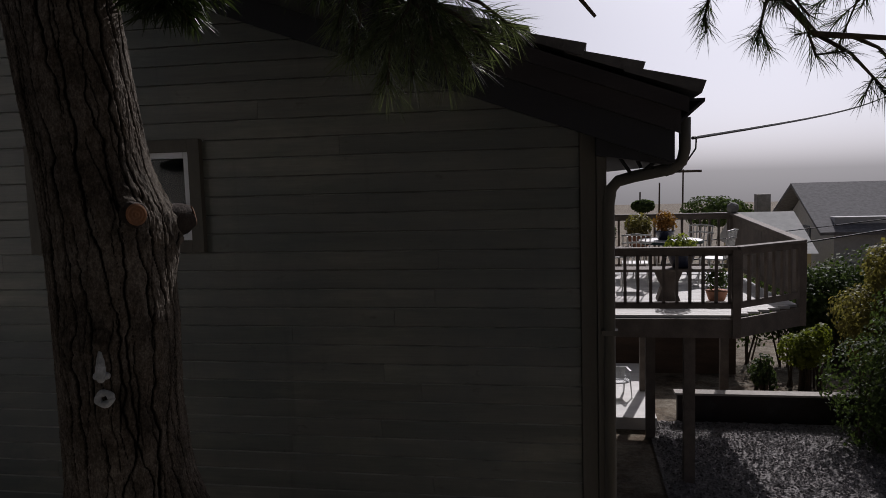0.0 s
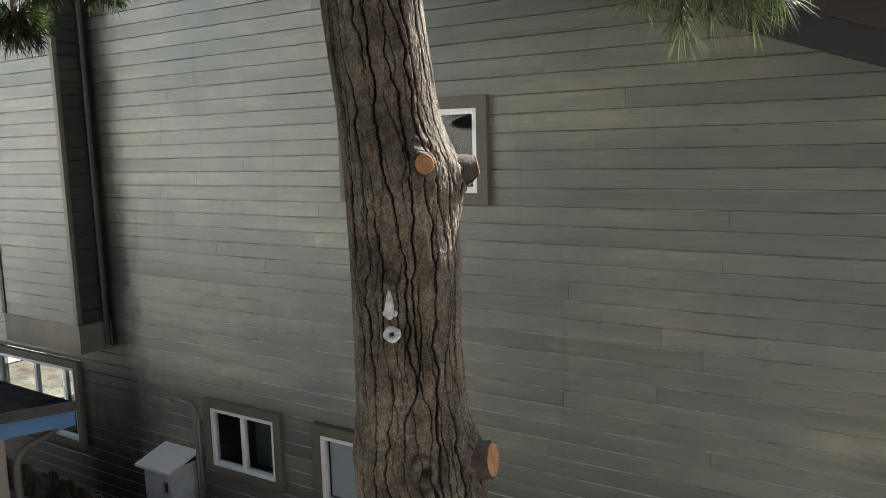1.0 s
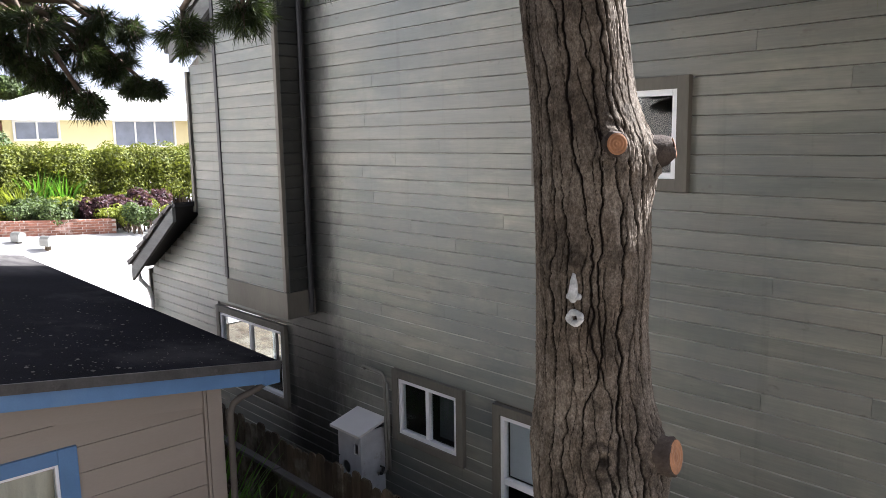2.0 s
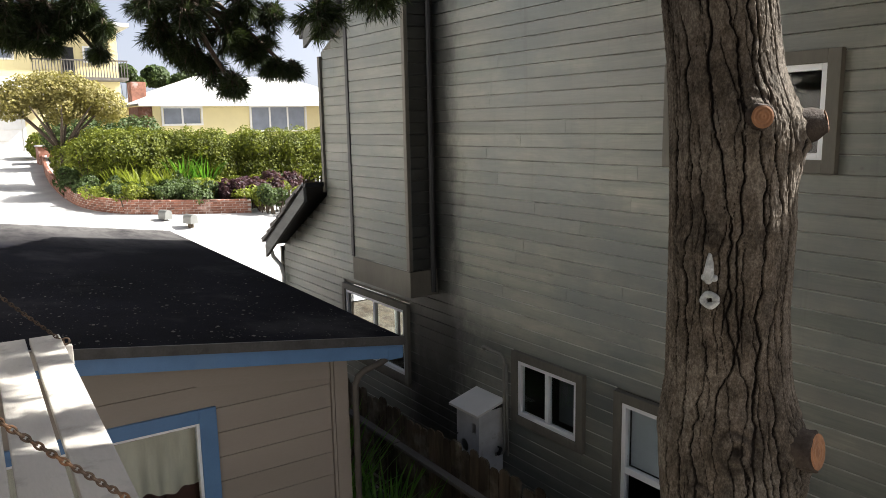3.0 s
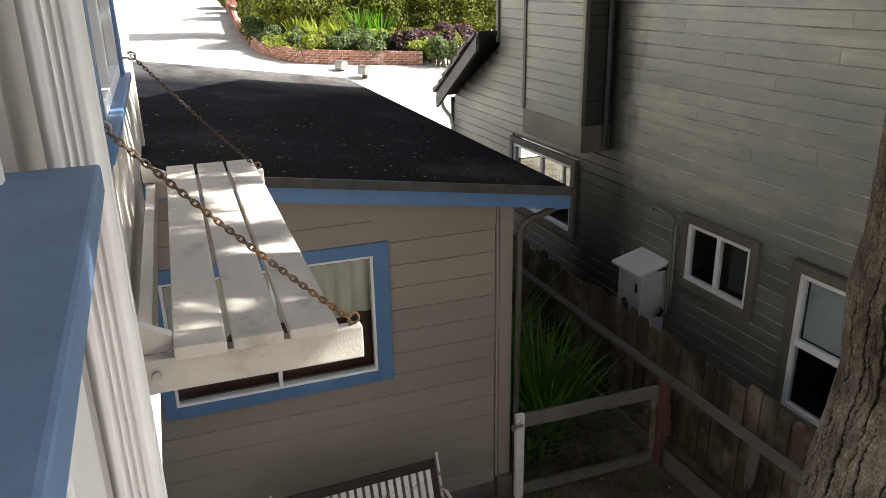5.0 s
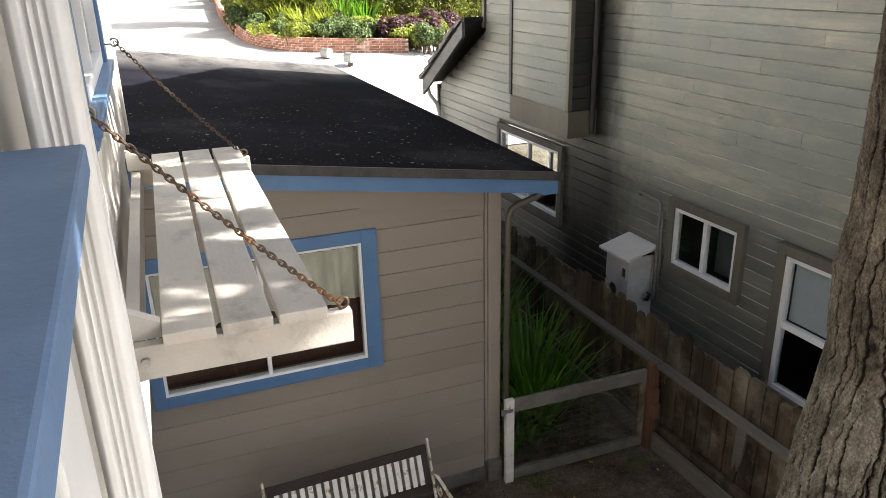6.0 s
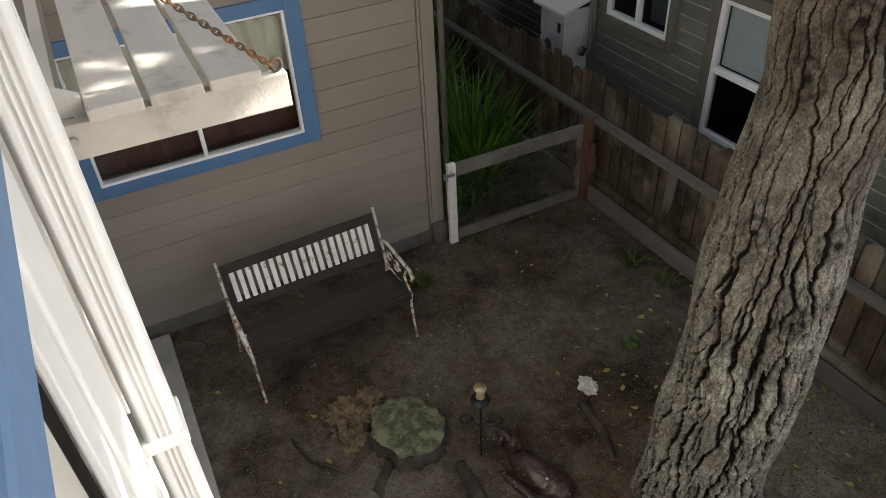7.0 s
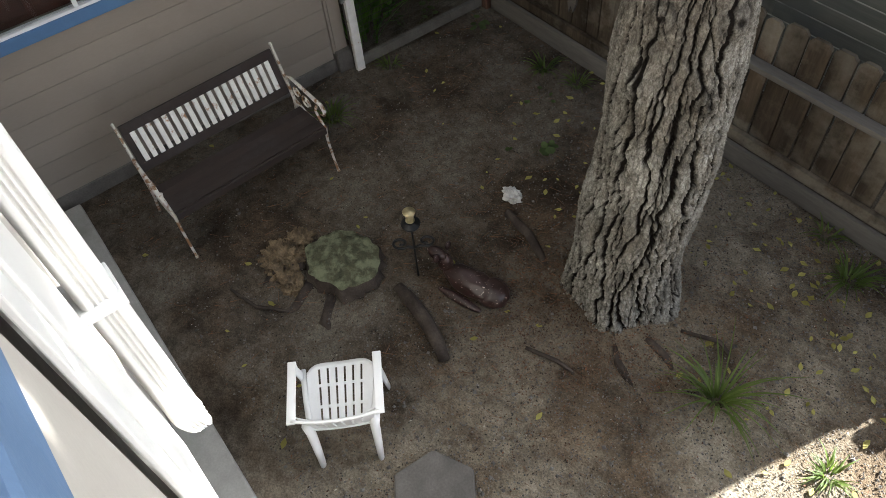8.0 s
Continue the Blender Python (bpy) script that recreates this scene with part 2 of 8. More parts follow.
OLD_BARK = surface("old_bark", (0.075, 0.06, 0.05), 0.95, var=0.4, scale=9, fine=70, bump=0.9, depth=0.012, spec=0.2)


def plated_bark():
    """Grey-brown outer plates; the furrows' near-black mixes dark inner bark with painted shade."""
    m = surface("pine_bark", (0.130, 0.114, 0.093), 0.92, var=0.4, scale=14, fine=95, bump=0.9, depth=0.011, stretch=(1, 1, 0.4),
                stain=(0.205, 0.182, 0.152), stain_scale=3.5, stain_lo=0.42, stain_hi=0.68, hue=(0.130, 0.109, 0.086), spec=0.12)
    nt = m.node_tree
    p = nt.nodes["Principled BSDF"]
    old = p.inputs["Base Color"].links[0].from_socket
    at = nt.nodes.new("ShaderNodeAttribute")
    at.attribute_name = "furrow_shade"
    flake = ramp(nt, noise_tex(nt, coords(nt, (1, 1, 0.55), False), 38.0, 6.0, 0.8), 0.36, 0.64, (0.52, 0.49, 0.46), (1.25, 1.25, 1.25))
    old = mix_nodes(nt, "MULTIPLY", old, flake)
    speck = ramp(nt, noise_tex(nt, coords(nt, (1, 1, 0.7), False), 130.0, 4.0, 0.75), 0.42, 0.66, (0.76, 0.74, 0.72), (1.5, 1.5, 1.5))
    old = mix_nodes(nt, "MULTIPLY", old, speck)
    scales = nt.nodes.new("ShaderNodeBump")
    scales.inputs["Strength"].default_value, scales.inputs["Distance"].default_value = 0.45, 0.006
    nt.links.new(ramp(nt, noise_tex(nt, coords(nt, (1, 1, 0.4), False), 52.0, 5.0, 0.75, 0.8), 0.40, 0.60), scales.inputs["Height"])
    nt.links.new(scales.outputs["Normal"], p.inputs["Normal"].links[0].from_node.inputs["Normal"])
    # the bark turns paler and greyer towards the foot of the tree
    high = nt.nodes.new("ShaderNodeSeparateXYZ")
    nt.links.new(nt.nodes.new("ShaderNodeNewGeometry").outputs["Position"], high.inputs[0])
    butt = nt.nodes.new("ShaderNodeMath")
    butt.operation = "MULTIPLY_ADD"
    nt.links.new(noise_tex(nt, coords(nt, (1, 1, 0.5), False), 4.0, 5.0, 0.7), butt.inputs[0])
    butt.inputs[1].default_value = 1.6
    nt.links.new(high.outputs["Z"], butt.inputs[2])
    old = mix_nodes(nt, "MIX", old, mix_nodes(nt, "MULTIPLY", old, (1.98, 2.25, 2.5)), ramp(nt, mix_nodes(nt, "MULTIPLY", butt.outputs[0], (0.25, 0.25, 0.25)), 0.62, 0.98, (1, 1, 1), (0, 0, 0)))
    # inner bark taken down to near black, so the furrows' shade is in the colour
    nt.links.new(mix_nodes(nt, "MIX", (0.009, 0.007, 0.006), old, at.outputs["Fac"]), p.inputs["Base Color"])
    return m


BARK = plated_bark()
CUT_WOOD = surface("cut_wood", (0.27, 0.125, 0.055), 0.8, var=0.25, scale=25, fine=120, bump=0.3)


def yard_dirt():
    """Damp brown earth with drifts of dry grey-buff dust, crumbs, dark humus clots and fine gravel."""
    m = surface("yard_dirt", (0.078, 0.060, 0.045), 0.97, var=0.5, scale=3.2, fine=110, bump=1.0, depth=0.018, stain=(0.185, 0.165, 0.135),
                stain_scale=1.1, stain_lo=0.40, stain_hi=0.60, hue=(0.118, 0.090, 0.064), spec=0.15, shift=False)
    nt = m.node_tree
    p = nt.nodes["Principled BSDF"]
    col = p.inputs["Base Color"].links[0].from_socket
    clots = ramp(nt, noise_tex(nt, coords(nt, (1, 1, 1), False), 13.0, 9.0, 0.72, 0.6), 0.40, 0.58, (0.68, 0.65, 0.62), (1.03, 1.03, 1.03))
    col = mix_nodes(nt, "MULTIPLY", col, clots)
    crumbs = ramp(nt, noise_tex(nt, coords(nt, (1, 1, 1), False), 85.0, 4.0, 0.7), 0.34, 0.68, (0.62, 0.61, 0.60), (1.30, 1.30, 1.28))
    col = mix_nodes(nt, "MULTIPLY", col, crumbs)
    # a fan of fine grey gravel towards the drive
    at = nt.nodes.new("ShaderNodeSeparateXYZ")
    nt.links.new(nt.nodes.new("ShaderNodeNewGeometry").outputs["Position"], at.inputs[0])
    fan = nt.nodes.new("ShaderNodeMath")
    fan.operation = "MULTIPLY_ADD"
    nt.links.new(noise_tex(nt, coords(nt, (1, 1, 1), False), 2.4, 6.0, 0.7), fan.inputs[0])
    fan.inputs[1].default_value = 1.5
    nt.links.new(at.outputs["X"], fan.inputs[2])
    back = nt.nodes.new("ShaderNodeMath")
    back.operation = "ADD"
    nt.links.new(fan.outputs[0], back.inputs[0])
    back.inputs[1].default_value = -2.9
    col = mix_nodes(nt, "MIX", col, mix_nodes(nt, "MULTIPLY", col, (1.62, 1.62, 1.58)), ramp(nt, back.outputs[0], 0.0, 1.0))
    nt.links.new(col, p.inputs["Base Color"])
    return m


DIRT = yard_dirt()
GRAVEL = surface("gravel", (0.30, 0.28, 0.27), 0.9, var=0.5, scale=30, fine=90, bump=1.0, depth=0.02, shift=False)
PEBBLE = surface("pebble", (0.20, 0.185, 0.17), 0.85, var=0.3, scale=40, fine=200, island=0.7, shift=False)
ASPHALT = surface("driveway_concrete", (0.43, 0.42, 0.405), 0.9, var=0.2, scale=0.8, fine=60, bump=0.4, stain=(0.40, 0.395, 0.385), stain_scale=0.35, stain_lo=0.45, stain_hi=0.7, shift=False)
CONCRETE = surface("concrete", (0.33, 0.32, 0.30), 0.9, var=0.2, scale=4, fine=80, bump=0.4, stain=(0.22, 0.23, 0.20), stain_scale=3)
DAMP_CONCRETE = surface("damp_concrete", (0.13, 0.12, 0.11), 0.95, var=0.3, scale=5, fine=80, bump=0.5)
FENCE = surface("fence_wood", (0.085, 0.066, 0.046), 0.88, var=0.45, scale=5, fine=60, bump=0.6, depth=0.006, stretch=(1, 1, 0.12), piece=0.45,
                stain=(0.25, 0.225, 0.18), stain_scale=2.2, stain_lo=0.48, stain_hi=0.68, hue=(0.13, 0.10, 0.07), spec=0.15)
FENCE_RAIL = surface("fence_rail_wood", (0.165, 0.152, 0.135), 0.88, var=0.3, scale=5, fine=60, bump=0.5, stretch=(0.15, 1, 1), piece=0.3)
DARK_WOOD = surface("dark_stained_wood", (0.032, 0.020, 0.016), 0.75, var=0.35, scale=6, fine=60, bump=0.5, stretch=(1, 0.12, 1), piece=0.3, stain=(0.048, 0.040, 0.042), stain_scale=4)
BENCH_WHITE = surface("chipped_white_paint", (0.74, 0.73, 0.70), 0.5, var=0.1, scale=10, fine=90, stain=(0.33, 0.17, 0.08), stain_scale=14, stain_lo=0.60, stain_hi=0.68)
BENCH_IRON = surface("rusty_white_iron", (0.66, 0.63, 0.58), 0.65, var=0.15, scale=14, fine=90, bump=0.5, stain=(0.24, 0.13, 0.06), stain_scale=16, stain_lo=0.48, stain_hi=0.56)
RUST = surface("rusted_chain", (0.115, 0.076, 0.050), 0.8, metal=0.2, var=0.4, scale=30, fine=120, bump=0.5, stain=(0.26, 0.125, 0.055), stain_scale=7, stain_lo=0.52, stain_hi=0.62)
OLD_WIRE = surface("rusted_wire", (0.09, 0.075, 0.06), 0.7, metal=0.3, var=0.3, scale=20)
STEEL = surface("dull_steel", (0.35, 0.35, 0.34), 0.5, metal=0.8, var=0.2, scale=20)
BLACK_IRON = surface("black_iron", (0.015, 0.015, 0.015), 0.5, metal=0.3, var=0.2, scale=20)
PIPE_GREY = surface("painted_pipe", (0.20, 0.195, 0.17), 0.6, var=0.2, scale=8)
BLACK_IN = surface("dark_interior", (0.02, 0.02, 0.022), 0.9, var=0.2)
BLIND = surface("window_blind", (0.52, 0.55, 0.60), 0.8, var=0.06, scale=3, fine=60, stretch=(1, 1, 8))
CURTAIN = surface("lace_curtain", (0.62, 0.58, 0.48), 0.9, var=0.15, scale=14, fine=90, stretch=(1, 1, 0.2))
RED_CLOTH = surface("dark_red_wood", (0.085, 0.028, 0.02), 0.5, var=0.35, scale=8, fine=60, stretch=(1, 0.3, 1))
PLASTIC = surface("white_plastic", (0.74, 0.745, 0.74), 0.4, var=0.05, scale=6, fine=90, bump=0.05, stain=(0.6, 0.57, 0.5), stain_scale=5, stain_lo=0.62, stain_hi=0.85)
STONE = surface("white_stone", (0.55, 0.54, 0.52), 0.9, var=0.25, scale=20, fine=90, bump=0.6)
MOSS_TOP = surface("mossy_stump_top", (0.095, 0.098, 0.055), 0.95, var=0.4, scale=14, fine=90, bump=1.0, depth=0.016, stain=(0.20, 0.215, 0.13), stain_scale=9, stain_lo=0.45, stain_hi=0.6)
ORNAMENT = surface("pale_resin", (0.50, 0.52, 0.52), 0.7, var=0.3, scale=30, fine=120, bump=0.4, stain=(0.27, 0.29, 0.29), stain_scale=22)
FAWN = surface("brown_ceramic", (0.036, 0.017, 0.014), 0.4, var=0.3, scale=9, fine=70, stain=(0.62, 0.52, 0.46), stain_scale=50, stain_lo=0.635, stain_hi=0.65)
BRASS = surface("aged_brass", (0.5, 0.42, 0.24), 0.4, metal=0.4, var=0.2, scale=20)
BRICK = surface("red_brick", (0.34, 0.15, 0.10), 0.9, var=0.3, scale=6, fine=80, piece=0.45, bump=0.4, stain=(0.55, 0.42, 0.37), stain_scale=3, stain_lo=0.55, stain_hi=0.7)
MORTAR = surface("mortar", (0.42, 0.36, 0.32), 0.95, var=0.2)
CREAM_PALE = surface("bounce_wall_pale", (0.78, 0.75, 0.69), 0.85, var=0.06, scale=1, fine=60)
PALE_ROOF = surface("pale_shingle", (0.52, 0.52, 0.50), 0.9, var=0.12, scale=3, fine=40, stretch=(1, 1, 1))
GREY_ROOF = surface("grey_shingle", (0.20, 0.195, 0.20), 0.9, var=0.25, scale=6, fine=40, piece=0.3, island=0.0)
GLASS = glass("window_glass")
NEEDLE = leafy("pine_needle", (0.024, 0.036, 0.016), (0.052, 0.072, 0.026), 0.5, 0.15)
TWIG = surface("pine_twig", (0.09, 0.065, 0.045), 0.9, var=0.3, scale=30)
# paler, glossier copy of the needle colour: sunlight painted on the hanging brushes
SUNLIT_NEEDLE = leafy("sunlit_pine_needle", (0.085, 0.105, 0.055), (0.13, 0.155, 0.075), 0.35, 0.3)
SUNLIT_NEEDLE.node_tree.nodes["Principled BSDF"].inputs["Specular IOR Level"].default_value = 0.6
IRIS_LEAF = leafy("sword_leaf", (0.055, 0.145, 0.018), (0.11, 0.25, 0.03), 0.4, 0.3)
GRASS = leafy("tuft_grass", (0.06, 0.11, 0.03), (0.14, 0.19, 0.05), 0.5, 0.3)
HEDGE_LEAF = leafy("hedge_leaf", (0.055, 0.085, 0.014), (0.20, 0.22, 0.028), 0.6, 0.2, 0.7)
SHRUB_LEAF = leafy("shrub_leaf", (0.045, 0.075, 0.025), (0.10, 0.14, 0.05), 0.6, 0.2, 0.6)
LIME_LEAF = leafy("lime_leaf", (0.12, 0.16, 0.025), (0.25, 0.28, 0.045), 0.55, 0.25)
OLIVE_LEAF = leafy("olive_leaf", (0.17, 0.15, 0.05), (0.30, 0.26, 0.09), 0.55, 0.2)
PURPLE_LEAF = leafy("purple_leaf", (0.035, 0.015, 0.025), (0.09, 0.045, 0.055), 0.5, 0.25)
FLOWER = leafy("orange_flower", (0.28, 0.09, 0.03), (0.42, 0.22, 0.06), 0.6, 0.2)


# ---- mesh helpers ----
def thing(name, m=None, label="", category="", group="", kind=""):
    ob = new(name)
    ob.matrix_world = m or Matrix()
    ob.empty_display_size = 0.1
    return tagged(ob, label, category, group, kind)


def part(name, bm, material, parent=None, label="", m=None, smooth=False):
    """Links a bmesh as one mesh object, under a thing or part where one is given."""
    me = bpy.data.meshes.new(name)
    bm.normal_update()
    bm.to_mesh(me)
    bm.free()
    me.materials.append(material)
    if smooth:
        me.polygons.foreach_set("use_smooth", [True] * len(me.polygons))
    ob = new(name, me)
    if parent:
        ob.parent = parent
    if m:
        ob.matrix_local = m
    return tagged(ob, label)


def box(bm, x0, x1, y0, y1, z0, z1, bevel=0.0, m=None):
    vs = [bm.verts.new((x, y, z)) for x in (x0, x1) for y in (y0, y1) for z in (z0, z1)]
    fs = [bm.faces.new([vs[i] for i in q]) for q in ((0, 1, 3, 2), (4, 6, 7, 5), (0, 4, 5, 1), (2, 3, 7, 6), (0, 2, 6, 4), (1, 5, 7, 3))]
    if bevel:
        es = list({e for f in fs for e in f.edges})
        got = bmesh.ops.bevel(bm, geom=es, offset=bevel, segments=2, affect="EDGES", profile=0.6)
        vs = list({v for f in got["faces"] for v in f.verts} | {v for v in vs if v.is_valid})
    if m:
        bmesh.ops.transform(bm, matrix=m, verts=vs)
    return bm


def boxes(*rows, bevel=0.0):
    bm = bmesh.new()
    for r in rows:
        box(bm, *r, bevel=bevel)
    return bm


def prism(bm, ring, axis, a, b):
    """A polygon of (u, v) pushed from a to b along an axis; u, v are the other two axes in x, y, z order."""
    def at(u, v, w):
        return {"x": (w, u, v), "y": (u, w, v), "z": (u, v, w)}[axis]
    lo, hi = [bm.verts.new(at(u, v, a)) for u, v in ring], [bm.verts.new(at(u, v, b)) for u, v in ring]
    n = len(ring)
    for i in range(n):
        bm.faces.new((lo[i], lo[(i + 1) % n], hi[(i + 1) % n], hi[i]))
    bm.faces.new(lo[::-1]), bm.faces.new(hi)
    bmesh.ops.recalc_face_normals(bm, faces=bm.faces[:])
    return bm


def tube(bm, pts, radius, sides=8, flat=1.0):
    """A round bar along points; radius may be a list; flat squashes it."""
    pts = [Vector(p) for p in pts]
    rad = radius if isinstance(radius, (list, tuple)) else [radius] * len(pts)
    rings, up = [], None
    for i, p in enumerate(pts):
        d = (pts[min(i + 1, len(pts) - 1)] - pts[max(i - 1, 0)]).normalized()
        if up is None:
            up = Vector((0, 0, 1)) if abs(d.z) < 0.9 else Vector((1, 0, 0))
        side = d.cross(up).normalized()
        up = side.cross(d).normalized()
        rings.append([bm.verts.new(p + (side * math.cos(a) + up * math.sin(a) * flat) * rad[i]) for a in (2 * math.pi * k / sides for k in range(sides))])
    for a, b in zip(rings, rings[1:]):
        for k in range(sides):
            bm.faces.new((a[k], a[(k + 1) % sides], b[(k + 1) % sides], b[k]))
    bm.faces.new(rings[0][::-1]), bm.faces.new(rings[-1])
    return bm


def turn_about(x, y, degrees):
    return Matrix.Translation((x, y, 0)) @ Matrix.Rotation(radians(degrees), 4, "Z") @ Matrix.Translation((-x, -y, 0))


def mesh_part(name, verts, faces, material, parent=None, label="", smooth=False):
    me = bpy.data.meshes.new(name)
    me.from_pydata(verts, [], faces)
    me.materials.append(material)
    if smooth:
        me.polygons.foreach_set("use_smooth", [True] * len(me.polygons))
    ob = new(name, me)
    if parent:
        ob.parent = parent
    return tagged(ob, label)


def ground_z(x, y):
    """The yard is level; the driveway climbs to the street; behind the deck the ground falls away."""
    if y > 15.0 and x > 4.0:          # the slope falls away behind the gardens
        return -0.07 * min(y - 15.0, 200.0) - 0.03 * max(0.0, y - 215.0)
    s = -x - 6.0
    if s <= 0:
        return 0.0
    return 0.15 * min(s, 11.0) + 0.085 * max(0.0, min(s - 11.0, 20.0)) + 0.03 * max(0.0, s - 31.0)

# ---- ground ----
def spread(lo, hi, step, far):
    """Grid lines: fine between lo and hi, then ever wider out to far."""
    mid = list(np.arange(lo, hi + 1e-6, step))
    up, d, v = [], step, mid[-1]
    while v < far:
        d *= 1.35
        v += d
        up.append(v)
    down, d, v = [], step, mid[0]
    while v > -far:
        d *= 1.35
        v -= d
        down.append(v)
    return down[::-1] + mid + up


def build_ground():
    xs, ys = spread(-1.5, 5.5, 0.05, 900), spread(0.3, 5.2, 0.05, 900)
    verts = []
    for y in ys:
        for x in xs:
            z = ground_z(x, y) if x > 4.0 or y < 15.0 or x < -6.0 else ground_z(4.1, y) * (x + 6.0) / 10.0
            if -2 < x < 6 and 0 < y < 5.3:
                z += 0.018 * noise.noise(Vector((x * 1.3, y * 1.3, 0))) + 0.008 * noise.noise(Vector((x * 7, y * 7, 3)))
                d = math.hypot(x - 3.1, y - 2.95)
                z += 0.09 * math.exp(-(d / 0.45) ** 2)
            verts.append((x, y, z - 0.01))
    n = len(xs)
    faces = [(j * n + i, j * n + i + 1, (j + 1) * n + i + 1, (j + 1) * n + i) for j in range(len(ys) - 1) for i in range(n - 1)]
    return tagged(mesh_part("ground", verts, faces, DIRT, smooth=True), "bare brown dirt yard with scattered grit and needles", "ground", kind="structure")


build_ground()

# ---- neighbouring house ----
WALL_Y = 5.27            # face of the backing, boards stand proud of it
RIDGE, R_EAVE, L_EAVE = (-1.2, 7.25), (5.44, 4.82), (-5.05, 5.53)
OPENINGS = [(0.955, 2.285, 3.935, 4.706), (-0.865, 0.14, 1.28, 2.03), (0.51, 1.36, 0.632, 2.01), (-4.62, -2.87, 1.09, 2.11)]


def roof_z(x):
    if x > RIDGE[0]:
        return RIDGE[1] + (R_EAVE[1] - RIDGE[1]) * (x - RIDGE[0]) / (R_EAVE[0] - RIDGE[0])
    return RIDGE[1] + (L_EAVE[1] - RIDGE[1]) * (x - RIDGE[0]) / (L_EAVE[0] - RIDGE[0])


house = thing("neighbour_house", None, "two-storey house clad in weathered grey-green horizontal boards", "house")
# backing wall in pieces that leave the window openings free
def backing(name, y0, y1):
    b = bmesh.new()
    xs = sorted({-6.84, -5.1, 4.94, RIDGE[0]} | {v for o in OPENINGS for v in o[:2]})
    def top(x, left):
        if x < -5.1 or (x == -5.1 and left):
            return 3.3 + (x + 5.1) * 0.95 / 1.74
        return roof_z(x) - 0.2
    for a, c in zip(xs, xs[1:]):
        cuts = sorted((o[2], o[3]) for o in OPENINGS if o[0] <= a + 1e-6 and o[1] >= c - 1e-6)
        z = -0.1
        for lo, hi in cuts:
            box(b, a, c, y0, y1, z, lo)
            z = hi
        prism(b, [(a, z), (c, z), (c, top(c, True)), (a, top(a, False))], "y", y0, y1)
    bmesh.ops.remove_doubles(b, verts=b.verts[:], dist=0.0005)
    return part(name, b, SIDING_TRIM, house)


wall = backing("wall", WALL_Y, WALL_Y + 0.12)
part("side_wall", boxes((4.80, 4.93, WALL_Y + 0.12, 14.0, -0.1, 4.55), (-5.1, -4.98, WALL_Y + 0.12, 14.0, 2.9, 5.2), (-6.84, -6.72, WALL_Y + 0.12, 5.55, -0.1, 2.3), (-6.84, -6.72, 5.55, 9.2, -0.1, 0.22), (-6.84, -6.72, 5.55, 9.2, 2.1, 2.3), (-6.84, -6.72, 9.2, 14.0, -0.1, 2.3),
                        (-6.72, 4.80, 13.88, 14.0, -0.1, 4.5)), SIDING_TRIM, house)
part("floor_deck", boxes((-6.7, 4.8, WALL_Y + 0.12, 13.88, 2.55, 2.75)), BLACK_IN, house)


# roof: sloped slabs, rake boards, stepped shakes
def slope_slab(b, p, q, y0, y1, t):
    prism(b, [p, q, (q[0], q[1] - t), (p[0], p[1] - t)], "y", y0, y1)
    return b


b = bmesh.new()
slope_slab(b, RIDGE, (R_EAVE[0] - 0.04, R_EAVE[1] - 0.02), 4.93, 14.3, 0.06)
slope_slab(b, L_EAVE, RIDGE, 4.93, 14.3, 0.06)
roof = part("roof", b, EAVE_PAINT, house, "dark roof with stepped wooden shakes")
b = bmesh.new()
slope_slab(b, (RIDGE[0], RIDGE[1] - 0.04), (5.33, roof_z(5.33) - 0.06), 4.90, 4.945, 0.36)
part("rake_board", b, EAVE_PAINT, house, "dark painted rake board")
for drop, y0, y1, deep, end in ((0.045, 4.872, 4.899, 0.20, 5.36), (0.035, 4.845, 4.871, 0.085, 5.40)):
    b = bmesh.new()
    slope_slab(b, (RIDGE[0], RIDGE[1] - drop), (end, roof_z(end) - drop), y0, y1, deep)
    part("rake_board", b, RAKE_PAINT, house, "brown lapped rake board")
b = bmesh.new()
slope_slab(b, (-4.86, roof_z(-4.86) - 0.06), (RIDGE[0], RIDGE[1] - 0.04), 4.90, 4.945, 0.22)
part("rake_board", b, RAKE_LIT, house, "grey painted rake board, toned lighter for its stronger light")
b = bmesh.new()
slope_slab(b, (-6.76, 2.46), (-5.08, 3.50), 4.93, 12.0, 0.06)
lower_roof = part("porch_roof", b, EAVE_PAINT, house, "lower shake roof over the porch end")
b = bmesh.new()
slope_slab(b, (-6.70, 2.42), (-5.09, 3.44), 4.90, 4.945, 0.20)
part("rake_board", b, RAKE_LIT, house, "grey painted rake board, toned lighter for its stronger light")
b = bmesh.new()
prism(b, [(4.9, 4.62), (5.32, 4.46), (5.32, 4.43), (4.9, 4.5)], "y", 4.95, 14.2)
part("soffit", b, EAVE_PAINT, house)


def shake_course(p, d_along, n_up, y0, length, y1, parent, i):
    """One course of shakes across the slope, butt end raised."""
    b = bmesh.new()
    a, c = Vector((p[0], p[1])), Vector((p[0], p[1])) + Vector(d_along) * length
    n = Vector(n_up)
    prism(b, [tuple(a + n * 0.012), tuple(c + n * 0.0), tuple(c + n * 0.03), tuple(a + n * 0.085)], "y", y0, y1)
    return part("shingle_course", b, SHAKE, parent)


